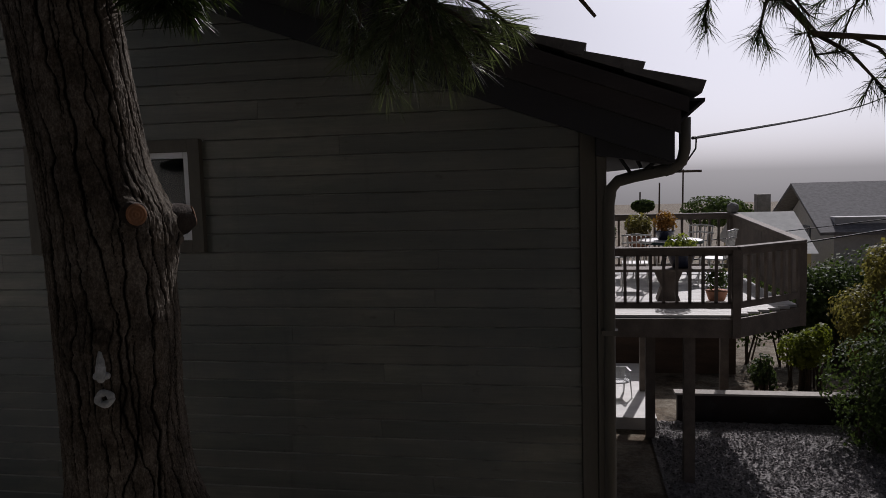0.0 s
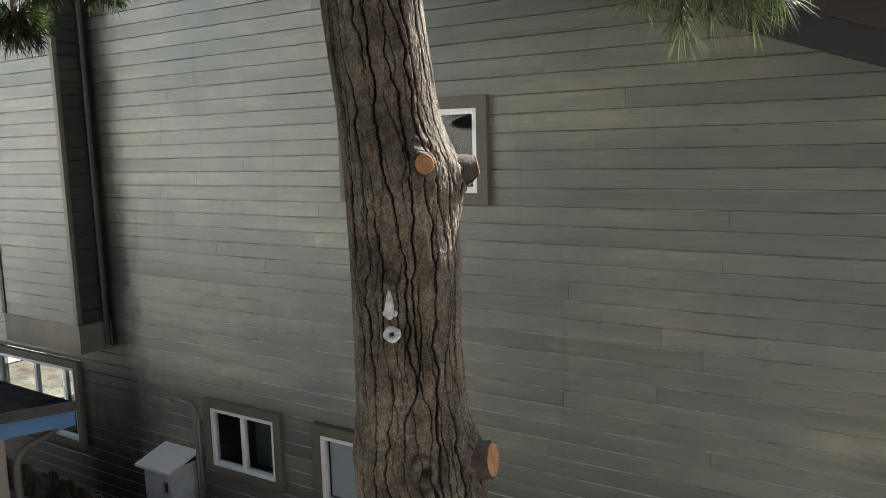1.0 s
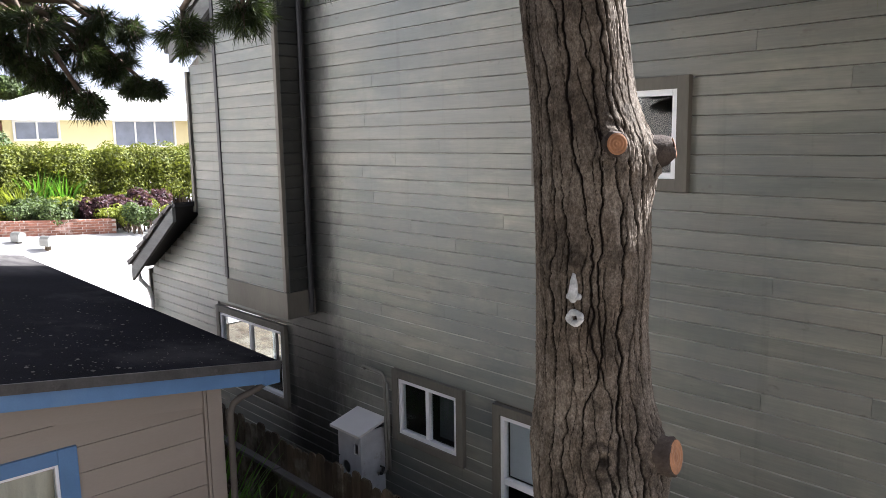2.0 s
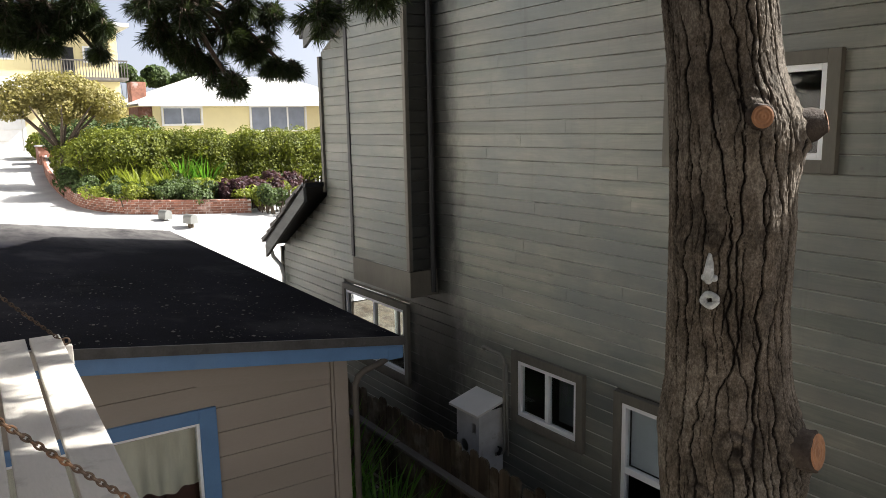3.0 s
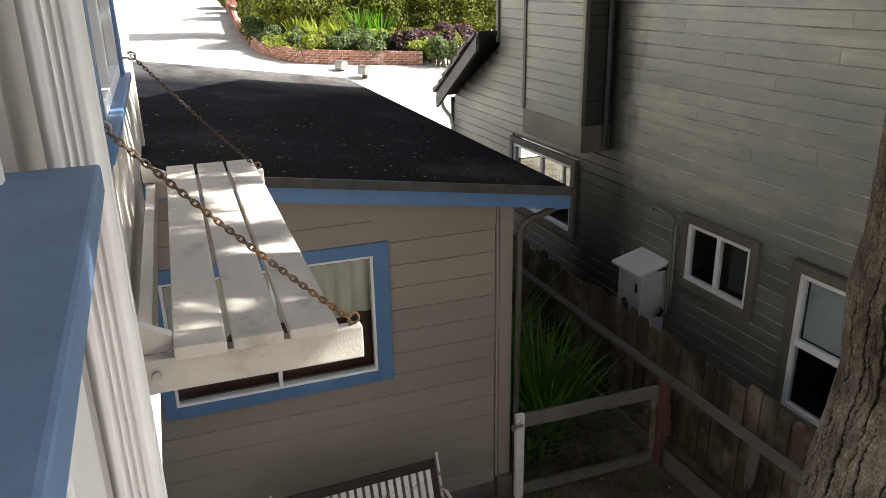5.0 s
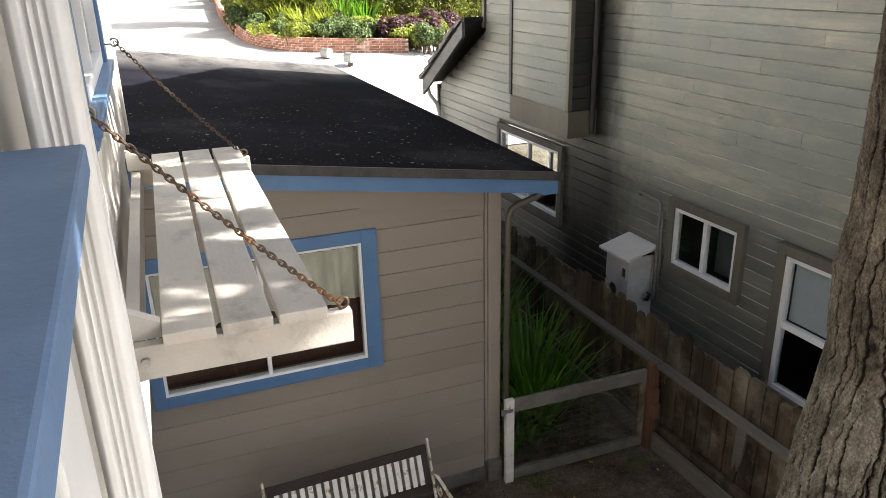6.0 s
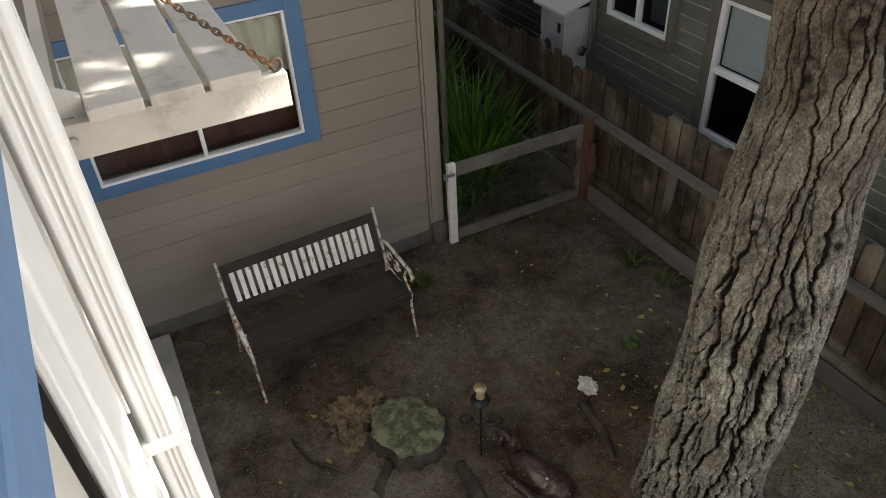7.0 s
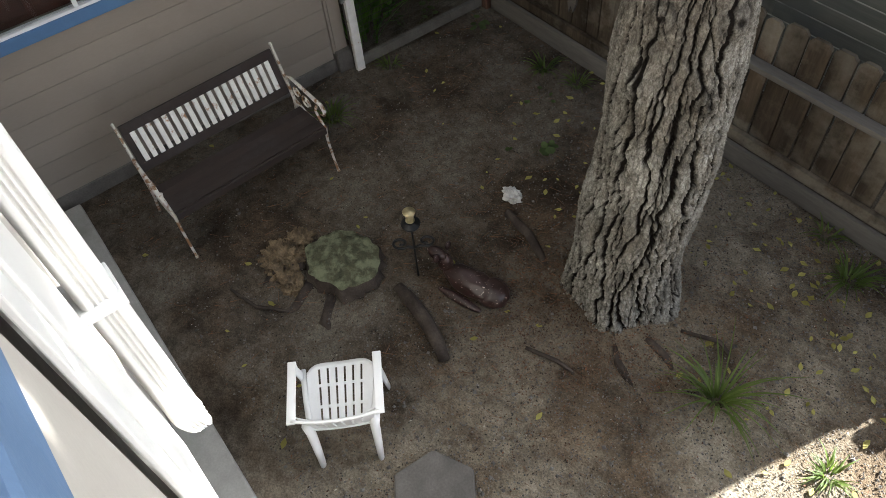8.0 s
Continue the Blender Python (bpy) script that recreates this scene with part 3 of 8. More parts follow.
def lay_shakes(eave, ridge, y0, y1, expose, parent):
    e, r = Vector(eave), Vector(ridge)
    d = (r - e).normalized()
    n = Vector((-d.y, d.x)) if d.x > 0 else Vector((d.y, -d.x))
    k = int((r - e).length / expose)
    for i in range(k):
        shake_course(tuple(e + d * (i * expose - 0.03)), tuple(d), tuple(n), y0 + 0.012 * math.sin(i * 2.3), expose + 0.1, y1, parent, i)


lay_shakes(R_EAVE, RIDGE, 4.885, 14.3, 0.345, roof)
lay_shakes(L_EAVE, RIDGE, 4.885, 14.3, 0.30, roof)
lay_shakes((-6.76, 2.46), (-5.08, 3.50), 4.885, 12.0, 0.26, lower_roof)

# gutter and downspout at the back eave
b = bmesh.new()
prism(b, [(5.33, 4.63), (5.50, 4.78), (5.50, 4.80), (5.36, 4.80), (5.36, 4.79), (5.48, 4.785), (5.34, 4.66)], "y", 4.95, 14.2)
part("gutter", b, EAVE_PAINT, house, "dark metal gutter")
b = bmesh.new()
tube(b, [(5.40, 5.02, 4.70), (5.40, 5.02, 4.52), (5.385, 5.03, 4.45), (5.33, 5.05, 4.41), (5.12, 5.12, 4.37), (5.03, 5.15, 4.345), (4.99, 5.16, 4.30), (4.975, 5.165, 4.2), (4.975, 5.17, 0.1)],
     [0.042] * 9, 12, 0.8)
part("downspout", b, SIDING_TRIM, house, "painted downspout with two bends", smooth=True)
for z in (3.4, 1.6):
    part("downspout_strap", boxes((4.925, 5.025, 5.125, 5.21, z, z + 0.03)), SIDING_TRIM, house)
b = bmesh.new()
for x0, z0, x1, z1 in ((5.02, 4.51, 5.10, 4.39), (5.12, 4.50, 5.16, 4.42), (5.30, 4.50, 5.17, 4.40)):
    tube(b, [(x0, 5.08, z0), (x1, 5.08, z1)], 0.012, 6)
part("bracket", b, BLACK_IRON, house, "perforated dark metal strap bracket")
for r in ((4.805, 4.90, 5.215, 5.25, -0.1, 4.66), (4.905, 4.965, 5.205, 5.27, -0.1, 4.62)):
    part("corner_board", boxes(r, bevel=0.004), SIDING_TRIM, house)
for r in ((-5.12, -5.05, 5.215, 5.27, 3.35, 5.25), (-6.86, -6.80, 5.215, 5.27, -0.1, 2.35)):
    part("corner_board", boxes(r, bevel=0.004), SIDING_TRIM, house)
b = bmesh.new()
tube(b, [(-6.78, 5.02, 2.36), (-6.80, 5.06, 2.2), (-6.74, 5.16, 2.05), (-6.72, 5.19, 1.9), (-6.72, 5.19, 0.1)], 0.035, 8)
part("downspout", b, WHITE_PAINT, house, "pale downspout", smooth=True)

# chimney chase that stands out of the wall
BAY = (-3.60, -2.25, 4.89, WALL_Y)
b = bmesh.new()
prism(b, [(BAY[0] + 0.02, 2.64), (BAY[1] - 0.02, 2.64), (BAY[1] - 0.02, roof_z(BAY[1]) - 0.12), (BAY[0] + 0.02, roof_z(BAY[0]) - 0.12)], "y", BAY[2] + 0.022, WALL_Y)
bay = part("bay_wall", b, SIDING_BACK, house)
part("bay_skirt", boxes((BAY[0] - 0.02, BAY[1] + 0.01, BAY[2] - 0.005, WALL_Y, 2.355, 2.65), bevel=0.006), SIDING_TRIM, house)
part("bay_trim", boxes((BAY[0] - 0.035, BAY[0] + 0.03, BAY[2] - 0.012, WALL_Y, 2.66, 6.05), bevel=0.004), EAVE_PAINT, house)
part("bay_trim", boxes((BAY[1] - 0.05, BAY[1] + 0.012, BAY[2] - 0.012, BAY[2] + 0.03, 2.66, 6.7), bevel=0.004), SIDING_TRIM, house)
b = bmesh.new()
tube(b, [(BAY[1] + 0.05, 5.17, 6.6), (BAY[1] + 0.05, 5.17, 2.4)], 0.03, 8)
part("vent_pipe", b, EAVE_PAINT, house)


# windows
def window(name, x0, x1, z0, z1, y, style, parent, trim=0.085, curtain=None):
    """A vinyl window in a board surround. style: slide, hung or sash3."""
    w = thing(name, None)
    w.parent = parent
    for r in ((x0, x0 + trim, y - 0.03, y + 0.03, z0, z1), (x1 - trim, x1, y - 0.03, y + 0.03, z0, z1),
              (x0 + trim, x1 - trim, y - 0.03, y + 0.03, z1 - trim, z1), (x0 + trim, x1 - trim, y - 0.03, y + 0.03, z0, z0 + trim)):
        part("surround", boxes(r, bevel=0.003), SIDING_TRIM, w)
    a, c, d, e, f = x0 + trim, x1 - trim, z0 + trim, z1 - trim, 0.042
    fr = boxes((a, a + f, y - 0.012, y + 0.05, d, e), (c - f, c, y - 0.012, y + 0.05, d, e), (a + f, c - f, y - 0.012, y + 0.05, e - f, e), (a + f, c - f, y - 0.012, y + 0.05, d, d + f), bevel=0.004)
    part("window_frame", fr, WHITE_VINYL, w, "white vinyl frame")
    if style == "slide":
        mid = (a + c) / 2
        part("mullion", boxes((mid - 0.025, mid + 0.025, y - 0.004, y + 0.045, d + f, e - f), bevel=0.003), WHITE_VINYL, w)
        panes = [(a + f, mid - 0.025, d + f, e - f), (mid + 0.025, c - f, d + f, e - f)]
    else:
        mid = (d + e) / 2
        part("meeting_rail", boxes((a + f, c - f, y - 0.008, y + 0.045, mid - 0.028, mid + 0.028), bevel=0.003), WHITE_VINYL, w)
        panes = [(a + f, c - f, d + f, mid - 0.028), (a + f, c - f, mid + 0.028, e - f)]
    for i, (p, q, r, s) in enumerate(panes):
        g = part("pane", boxes((p, q, y + 0.018 + 0.008 * i, y + 0.022 + 0.008 * i, r, s)), GLASS, w)
        g.visible_shadow = False
    if curtain == "top":
        p, q, r, s = panes[-1]
        part("blind", boxes((p, q, y + 0.07, y + 0.085, r, s)), BLIND, w)
    if curtain == "right":
        p, q, r, s = panes[-1]
        part("blind", boxes((p, q, y + 0.14, y + 0.155, r, s)), surface("dim_screen", (0.07, 0.08, 0.09), 0.8, var=0.2), w)
    if curtain == "open":          # a corner room, glazed towards the drive as well
        return w
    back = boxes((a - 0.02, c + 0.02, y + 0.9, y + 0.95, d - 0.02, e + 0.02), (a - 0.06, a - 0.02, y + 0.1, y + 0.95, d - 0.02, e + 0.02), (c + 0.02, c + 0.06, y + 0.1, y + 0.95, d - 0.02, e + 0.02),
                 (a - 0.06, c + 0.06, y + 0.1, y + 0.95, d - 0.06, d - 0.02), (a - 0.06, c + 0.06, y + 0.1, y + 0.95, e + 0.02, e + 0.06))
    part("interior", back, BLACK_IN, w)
    return w


WIN_Y = WALL_Y - 0.035
for (x0, x1, z0, z1), style, cur in zip(OPENINGS, ("slide", "slide", "hung", "slide"), (None, "right", "top", "open")):
    window("window", x0, x1, z0, z1, WIN_Y, style, house, curtain=cur)

part("street_window_frame", boxes((-6.83, -6.73, 5.55, 5.60, 0.22, 2.1), (-6.83, -6.73, 9.15, 9.2, 0.22, 2.1), (-6.83, -6.73, 7.35, 7.41, 0.27, 2.05), (-6.83, -6.73, 5.60, 9.15, 2.05, 2.1), (-6.83, -6.73, 5.60, 9.15, 0.22, 0.27)), WHITE_VINYL, house)
for y0, y1 in ((5.60, 7.35), (7.41, 9.15)):
    part("street_window_pane", boxes((-6.786, -6.78, y0, y1, 0.27, 2.05)), GLASS, house).visible_shadow = False
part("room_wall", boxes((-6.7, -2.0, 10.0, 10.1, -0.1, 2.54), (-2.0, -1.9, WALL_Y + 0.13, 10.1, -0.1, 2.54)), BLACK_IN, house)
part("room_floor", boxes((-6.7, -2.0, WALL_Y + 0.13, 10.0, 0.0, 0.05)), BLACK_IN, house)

# ---- own house: outer wall with window, downspout, half wall of the landing ----
OWN = turn_about(2.9, 0.385, -1.1)
OWN_Y = 0.385
OWN_TOP = 5.75
own = thing("own_house", OWN, "cream boarded house with blue window trim", "house")
def frame_wall(y0, y1, x0, x1, z0, z1, a, c, d, e):
    """One wall with one opening a..c, d..e, as a single closed body."""
    bm = bmesh.new()
    out_r, in_r = ((x0, z0), (x1, z0), (x1, z1), (x0, z1)), ((a, d), (c, d), (c, e), (a, e))
    v = [[bm.verts.new((x, y, z)) for x, z in ring] for y in (y0, y1) for ring in (out_r, in_r)]
    for k in range(4):
        n = (k + 1) % 4
        bm.faces.new((v[0][k], v[0][n], v[1][n], v[1][k]))
        bm.faces.new((v[2][n], v[2][k], v[3][k], v[3][n]))
        bm.faces.new((v[0][n], v[0][k], v[2][k], v[2][n]))
        bm.faces.new((v[1][k], v[1][n], v[3][n], v[3][k]))
    bmesh.ops.recalc_face_normals(bm, faces=bm.faces[:])
    return bm


own_wall = part("wall", frame_wall(OWN_Y - 0.15, OWN_Y, -0.9, 3.62, 2.45, OWN_TOP, 0.72, 2.35, 3.76, 5.1), CREAM, own)
part("lower_wall", boxes((-0.9, 3.9, OWN_Y - 0.32, OWN_Y - 0.17, 0.0, 2.45)), CREAM, own)
part("end_wall", boxes((-1.05, -0.9, -6.0, OWN_Y, 0.05, OWN_TOP)), CREAM, own)
part("inner_wall", boxes((3.62, 3.74, -3.0, OWN_Y - 0.06, 2.8, OWN_TOP)), CREAM, own)
part("landing", boxes((3.74, 7.0, -3.0, 0.36, 2.72, 2.88)), CONCRETE, own)
# unseen closing walls and roof, kept dark so that they bounce little light
part("back_wall", boxes((3.6, 7.1, -3.15, -3.0, 0.0, OWN_TOP), (7.0, 7.1, -3.0, 0.3, 0.0, OWN_TOP)), TAUPE, own)
part("porch_roof", boxes((3.75, 7.3, -3.2, 0.3, OWN_TOP - 0.12, OWN_TOP - 0.02)), TAUPE, own)
part("corner_trim", boxes((3.742, 3.772, 0.10, 0.392, 2.9, OWN_TOP), bevel=0.004), WHITE_PAINT, own, "white corner board beside the downspout")
# blue-framed sliding window in the own wall
def own_window():
    w = thing("window", None)
    w.parent = own
    y = OWN_Y
    rows = ((0.62, 0.74, y, y + 0.028, 3.68, 5.2), (2.33, 2.45, y, y + 0.028, 3.68, 5.2), (0.74, 2.33, y, y + 0.028, 5.08, 5.2), (0.74, 2.33, y, y + 0.028, 3.68, 3.74))
    for r in rows:
        part("surround", boxes(r, bevel=0.004), BLUE, w, "blue painted surround board")
    part("window_sill", boxes((0.60, 2.47, y + 0.0, y + 0.055, 3.74, 3.775), (0.62, 2.45, y, y + 0.04, 3.70, 3.74), bevel=0.006), BLUE, w, "blue painted sill")
    fr = boxes((0.74, 0.80, y - 0.06, y + 0.012, 3.775, 5.08), (2.27, 2.33, y - 0.06, y + 0.012, 3.775, 5.08), (0.80, 2.27, y - 0.06, y + 0.012, 3.775, 3.83), (0.80, 2.27, y - 0.06, y + 0.012, 5.02, 5.08), bevel=0.004)
    part("window_frame", fr, WHITE_VINYL, w, "white frame with a track")
    part("mullion", boxes((1.50, 1.56, y - 0.05, y + 0.006, 3.83, 5.02), bevel=0.003), WHITE_VINYL, w)
    for a, c, d in ((0.80, 1.50, -0.03), (1.56, 2.27, -0.04)):
        g = part("pane", boxes((a, c, y + d, y + d + 0.004, 3.83, 5.02)), GLASS, w)
        g.visible_shadow = False
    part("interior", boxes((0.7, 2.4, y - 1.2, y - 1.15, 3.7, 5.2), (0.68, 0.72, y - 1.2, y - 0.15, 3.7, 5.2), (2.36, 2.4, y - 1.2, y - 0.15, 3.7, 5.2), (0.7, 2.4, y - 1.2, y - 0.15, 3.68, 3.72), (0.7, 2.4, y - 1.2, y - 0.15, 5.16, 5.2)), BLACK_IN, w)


own_window()
b = boxes((-0.97, -0.86, OWN_Y, OWN_Y + 0.022, 2.45, OWN_TOP), bevel=0.003)
part("corner_board", b, CREAM, own)
part("eave", boxes((-1.3, 7.4, -3.3, 0.75, OWN_TOP, OWN_TOP + 0.12), bevel=0.01), CREAM, own)


# corrugated downspout: a box with rounded flutes on its faces
def downspout():
    d = thing("downspout", None)
    d.parent = own
    ring = []
    x0, x1, y0, y1, r = 3.56, 3.65, OWN_Y + 0.037, OWN_Y + 0.110, 0.007
    def face(p, q, n, k):
        """One side: rounded at both corners, with k shallow flutes over its middle."""
        p, q, n = Vector(p), Vector(q), Vector(n)
        for i in range(49):
            u = i / 48
            dip = 0.5 - 0.5 * math.cos((u - 0.26) / 0.48 * k * 2 * math.pi) if 0.26 < u < 0.74 else 0.0
            end = max(0.0, 0.16 - min(u, 1 - u)) / 0.16
            ring.append(tuple(p.lerp(q, 0.03 + 0.94 * u) - n * (r * dip + 0.010 * end * end)))
    face((x1, y0), (x1, y1), (1, 0), 3)
    face((x1, y1), (x0, y1), (0, 1), 3)
    face((x0, y1), (x0, y0), (-1, 0), 3)
    face((x0, y0), (x1, y0), (0, -1), 3)
    bm = bmesh.new()
    prism(bm, ring, "z", 2.50, OWN_TOP)
    part("pipe", bm, WHITE_PAINT, d, "white fluted metal downspout")
    bm = bmesh.new()
    rings = []
    for i in range(9):
        a = radians(10 * i)
        c = Vector((0, (1 - math.cos(a)) * 0.02, -math.sin(a) * 0.085))
        rings.append([Vector((x + 0.0, OWN_Y + 0.074 + (y - OWN_Y - 0.074) * math.cos(a * 0.6), 2.50)) + c for x, y in ring])
    vs = [[bm.verts.new(p) for p in q] for q in rings]
    n = len(ring)
    for a, c in zip(vs, vs[1:]):
        for k in range(n):
            bm.faces.new((a[k], a[(k + 1) % n], c[(k + 1) % n], c[k]))
    part("elbow", bm, WHITE_PAINT, d, "white bent outlet")
    for z in (2.95,):
        part("strap", boxes((x0 - 0.006, x1 + 0.006, OWN_Y, y1 + 0.006, z, z + 0.03), bevel=0.003), WHITE_PAINT, d)


downspout()


# half wall of the landing with its blue cap, and the post and brace under it
def half_wall():
    h = thing("railing", None)
    h.parent = own
    h.matrix_local = OWN.inverted()      # the landing stands square to the yard
    part("top_rail", boxes((3.70, 7.0, 0.33, 0.432, 3.83, 3.93), bevel=0.004), CREAM, h)
    part("cap", boxes((3.70, 7.0, 0.15, 0.477, 3.93, 3.97), bevel=0.005), CAP_BLUE, h, "blue painted cap board, worn at the edge")
    part("post", boxes((3.675, 3.92, 0.30, 0.405, 2.45, 3.829), bevel=0.006), WHITE_PAINT, h, "white corner post")
    part("post", boxes((3.93, 4.03, 0.385, 0.397, 2.5, 3.829), bevel=0.003), WHITE_PAINT, h, "white board post")
    x = 4.145
    while x < 6.9:
        part("picket", boxes((x, x + 0.24, 0.373, 0.395, 2.75, 3.829), bevel=0.004), CREAM, h)
        x += 0.29
    part("rim_board", boxes((3.925, 7.0, 0.33, 0.362, 2.66, 3.45), bevel=0.004), FENCE_RAIL, h, "brown unpainted rim board")


half_wall()


# ---- slatted shelf hung on chains from the own wall ----
def chain(bm, a, c, link=0.025, wire=0.0030):
    a, c = Vector(a), Vector(c)
    n = max(4, int((c - a).length / (link * 0.72)))
    d = (c - a) / n
    sag = lambda u: Vector((0, 0, -0.012 * math.sin(math.pi * u)))
    for i in range(n):
        p, q = a + d * i + sag(i / n), a + d * (i + 1) + sag((i + 1) / n)
        t = (q - p).normalized()
        side = t.cross(Vector((0, 0, 1))).normalized()
        w = side if i % 2 else t.cross(side).normalized()
        mid, hl, hw = (p + q) / 2, link * 0.53, link * 0.22
        pts = []
        for k in range(13):
            ang = 2 * math.pi * k / 12
            pts.append(mid + t * (math.cos(ang) * hl) + w * (math.sin(ang) * hw * (1.25 if abs(math.sin(ang)) > 0.3 else 1)))
        tube(bm, pts, wire, 6)


shelf = thing("hanging_shelf", turn_about(2.9, 0.52, -1.8), "cream-painted slatted shelf hung on rusty chains", "shelf")
for y0, y1 in ((0.515, 0.648), (0.664, 0.797), (0.813, 0.946)):
    part("slat", boxes((0.70, 2.872, y0, y1, 3.266, 3.302), bevel=0.005), SHELF_PAINT, shelf)
for x0, x1, y1 in ((2.805, 2.845, 1.02), (0.78, 0.82, 0.99)):
    part("beam", boxes((x0, x1, OWN_Y + 0.02, y1, 3.166, 3.264), bevel=0.004), SHELF_PAINT, shelf)
part("ledger", boxes((0.72, 2.80, OWN_Y + 0.03, OWN_Y + 0.07, 3.14, 3.258), bevel=0.003), CREAM, shelf)
for x0, x1 in ((2.762, 2.802), (0.83, 0.87)):
    bm = bmesh.new()
    prism(bm, [(0.40, 3.264), (0.512, 3.264), (0.512, 3.305), (0.40, 3.365)], "x", x0, x1)
    part("bracket", bm, CREAM, shelf)
for x in (2.85, 0.775):
    bm = bmesh.new()
    tube(bm, [(x - 0.02, 0.465, 3.222), (x + 0.008, 0.465, 3.222)], 0.012, 10)
    part("bolt", bm, STEEL, shelf)
for x, ytip, zt in ((2.825, 0.985, 3.285), (0.80, 0.952, 3.285)):
    bm = bmesh.new()
    chain(bm, (x, OWN_Y + 0.05, 3.87), (x, ytip, zt))
    part("chain", bm, RUST, shelf, "rusty link chain", smooth=True)
    bm = bmesh.new()
    tube(bm, [(x, OWN_Y, 3.86), (x, OWN_Y + 0.035, 3.86)] + [(x, OWN_Y + 0.05 + 0.018 * math.cos(a), 3.868 + 0.018 * math.sin(a)) for a in np.linspace(-2.6, 2.6, 14)], 0.005, 6)
    part("hook", bm, STEEL, shelf, "screw eye in the wall", smooth=True)
    bm = bmesh.new()
    tube(bm, [(x, ytip + 0.012 + 0.016 * math.cos(a), zt + 0.016 * math.sin(a)) for a in np.linspace(-2.8, 2.8, 14)] + [(x, ytip + 0.012, 3.25)], 0.005, 6)
    part("hook", bm, RUST, shelf, "rusty screw eye", smooth=True)

# ---- low outbuilding with a black roof ----
OUT = turn_about(0.0, 3.0, -1.5)
out = thing("outbuilding", OUT, "low taupe boarded outbuilding with a black roof and blue trim", "building")
OX, OB0, OB1 = -0.12, 0.36, 2.97      # face of the end wall, its two sides
GW = (0.345, 2.0, 1.312, 2.425)       # opening of the window: y0, y1, z0, z1


def out_roof_z(y):
    return 2.72 + 0.137 * (3.365 - y)


bm = bmesh.new()
a0, a1, c0, c1 = GW[0] + 0.07, GW[1] - 0.07, GW[2] + 0.07, GW[3] - 0.07
for y0, y1, z0 in ((OB0 - 0.3, a0, 0.0), (a1, OB1 - 0.01, 0.0), (a0, a1, c1)):
    prism(bm, [(y0, z0), (y1, z0), (y1, out_roof_z(y1) - 0.12), (y0, out_roof_z(y0) - 0.12)], "x", OX - 0.15, OX - 0.015)
box(bm, OX - 0.15, OX - 0.015, a0, a1, 0.0, c0)
out_wall = part("wall", bm, TAUPE_JOINT, out)
part("side_wall", boxes((-7.0, OX - 0.15, OB1 - 0.15, OB1 - 0.01, 0.0, 2.50), (-7.0, -6.85, OB0, OB1 - 0.15, 0.0, 2.7)), TAUPE, out)
part("foundation", boxes((-7.0, OX + 0.02, OB0 - 0.2, OB1 + 0.0, -0.1, 0.115), (OX - 0.03, OX + 0.07, OB1 - 0.11, OB1 + 0.03, -0.05, 0.19), bevel=0.01), DAMP_CONCRETE, out, "rough concrete footing")
bm = bmesh.new()
prism(bm, [(0.2, out_roof_z(0.2)), (3.37, out_roof_z(3.37)), (3.37, out_roof_z(3.37) - 0.05), (0.2, out_roof_z(0.2) - 0.05)], "x", -7.27, 0.075)
out_roof = part("roof", bm, ROOFING, out, "black roll roofing, patchy with dust")
bm = bmesh.new()
prism(bm, [(0.2, out_roof_z(0.2) + 0.006), (3.385, out_roof_z(3.385) + 0.006), (3.385, out_roof_z(3.385) - 0.06), (0.2, out_roof_z(0.2) - 0.06)], "x", 0.077, 0.092)
part("edge_strip", bm, EDGE_METAL, out, "dented dark metal drip edge")
bm = bmesh.new()
prism(bm, [(0.25, out_roof_z(0.25) - 0.062), (3.375, out_roof_z(3.375) - 0.062), (3.375, out_roof_z(3.375) - 0.165), (0.25, out_roof_z(0.25) - 0.165)], "x", 0.03, 0.07)
part("fascia", bm, BLUE, out, "blue painted fascia board")
bm = boxes((-7.24, 0.072, 3.25, 3.36, 2.555, 2.57), (-7.24, 0.072, 3.35, 3.362, 2.57, 2.645), (-7.24, 0.072, 3.25, 3.26, 2.57, 2.64), (0.06, 0.072, 3.26, 3.35, 2.57, 2.645))
part("gutter", bm, BLUE, out, "blue gutter along the low eave")
bm = bmesh.new()
tube(bm, [(-0.02, 3.30, 2.57), (-0.02, 3.295, 2.545), (-0.03, 3.24, 2.515), (-0.04, 3.10, 2.475), (-0.045, 3.05, 2.44), (-0.05, 3.025, 2.37), (-0.05, 3.015, 0.15)], 0.025, 10)
part("downspout", bm, surface("dark_taupe_metal", (0.10, 0.088, 0.075), 0.6, var=0.2), out, "dark taupe downspout", smooth=True)
part("corner_board", boxes((OX - 0.09, OX + 0.022, OB1 - 0.09, OB1 + 0.02, 0.17, 2.60), (OX - 0.05, OX + 0.02, OB1 - 0.115, OB1 - 0.094, 0.17, 2.64), bevel=0.004), TAUPE, out)


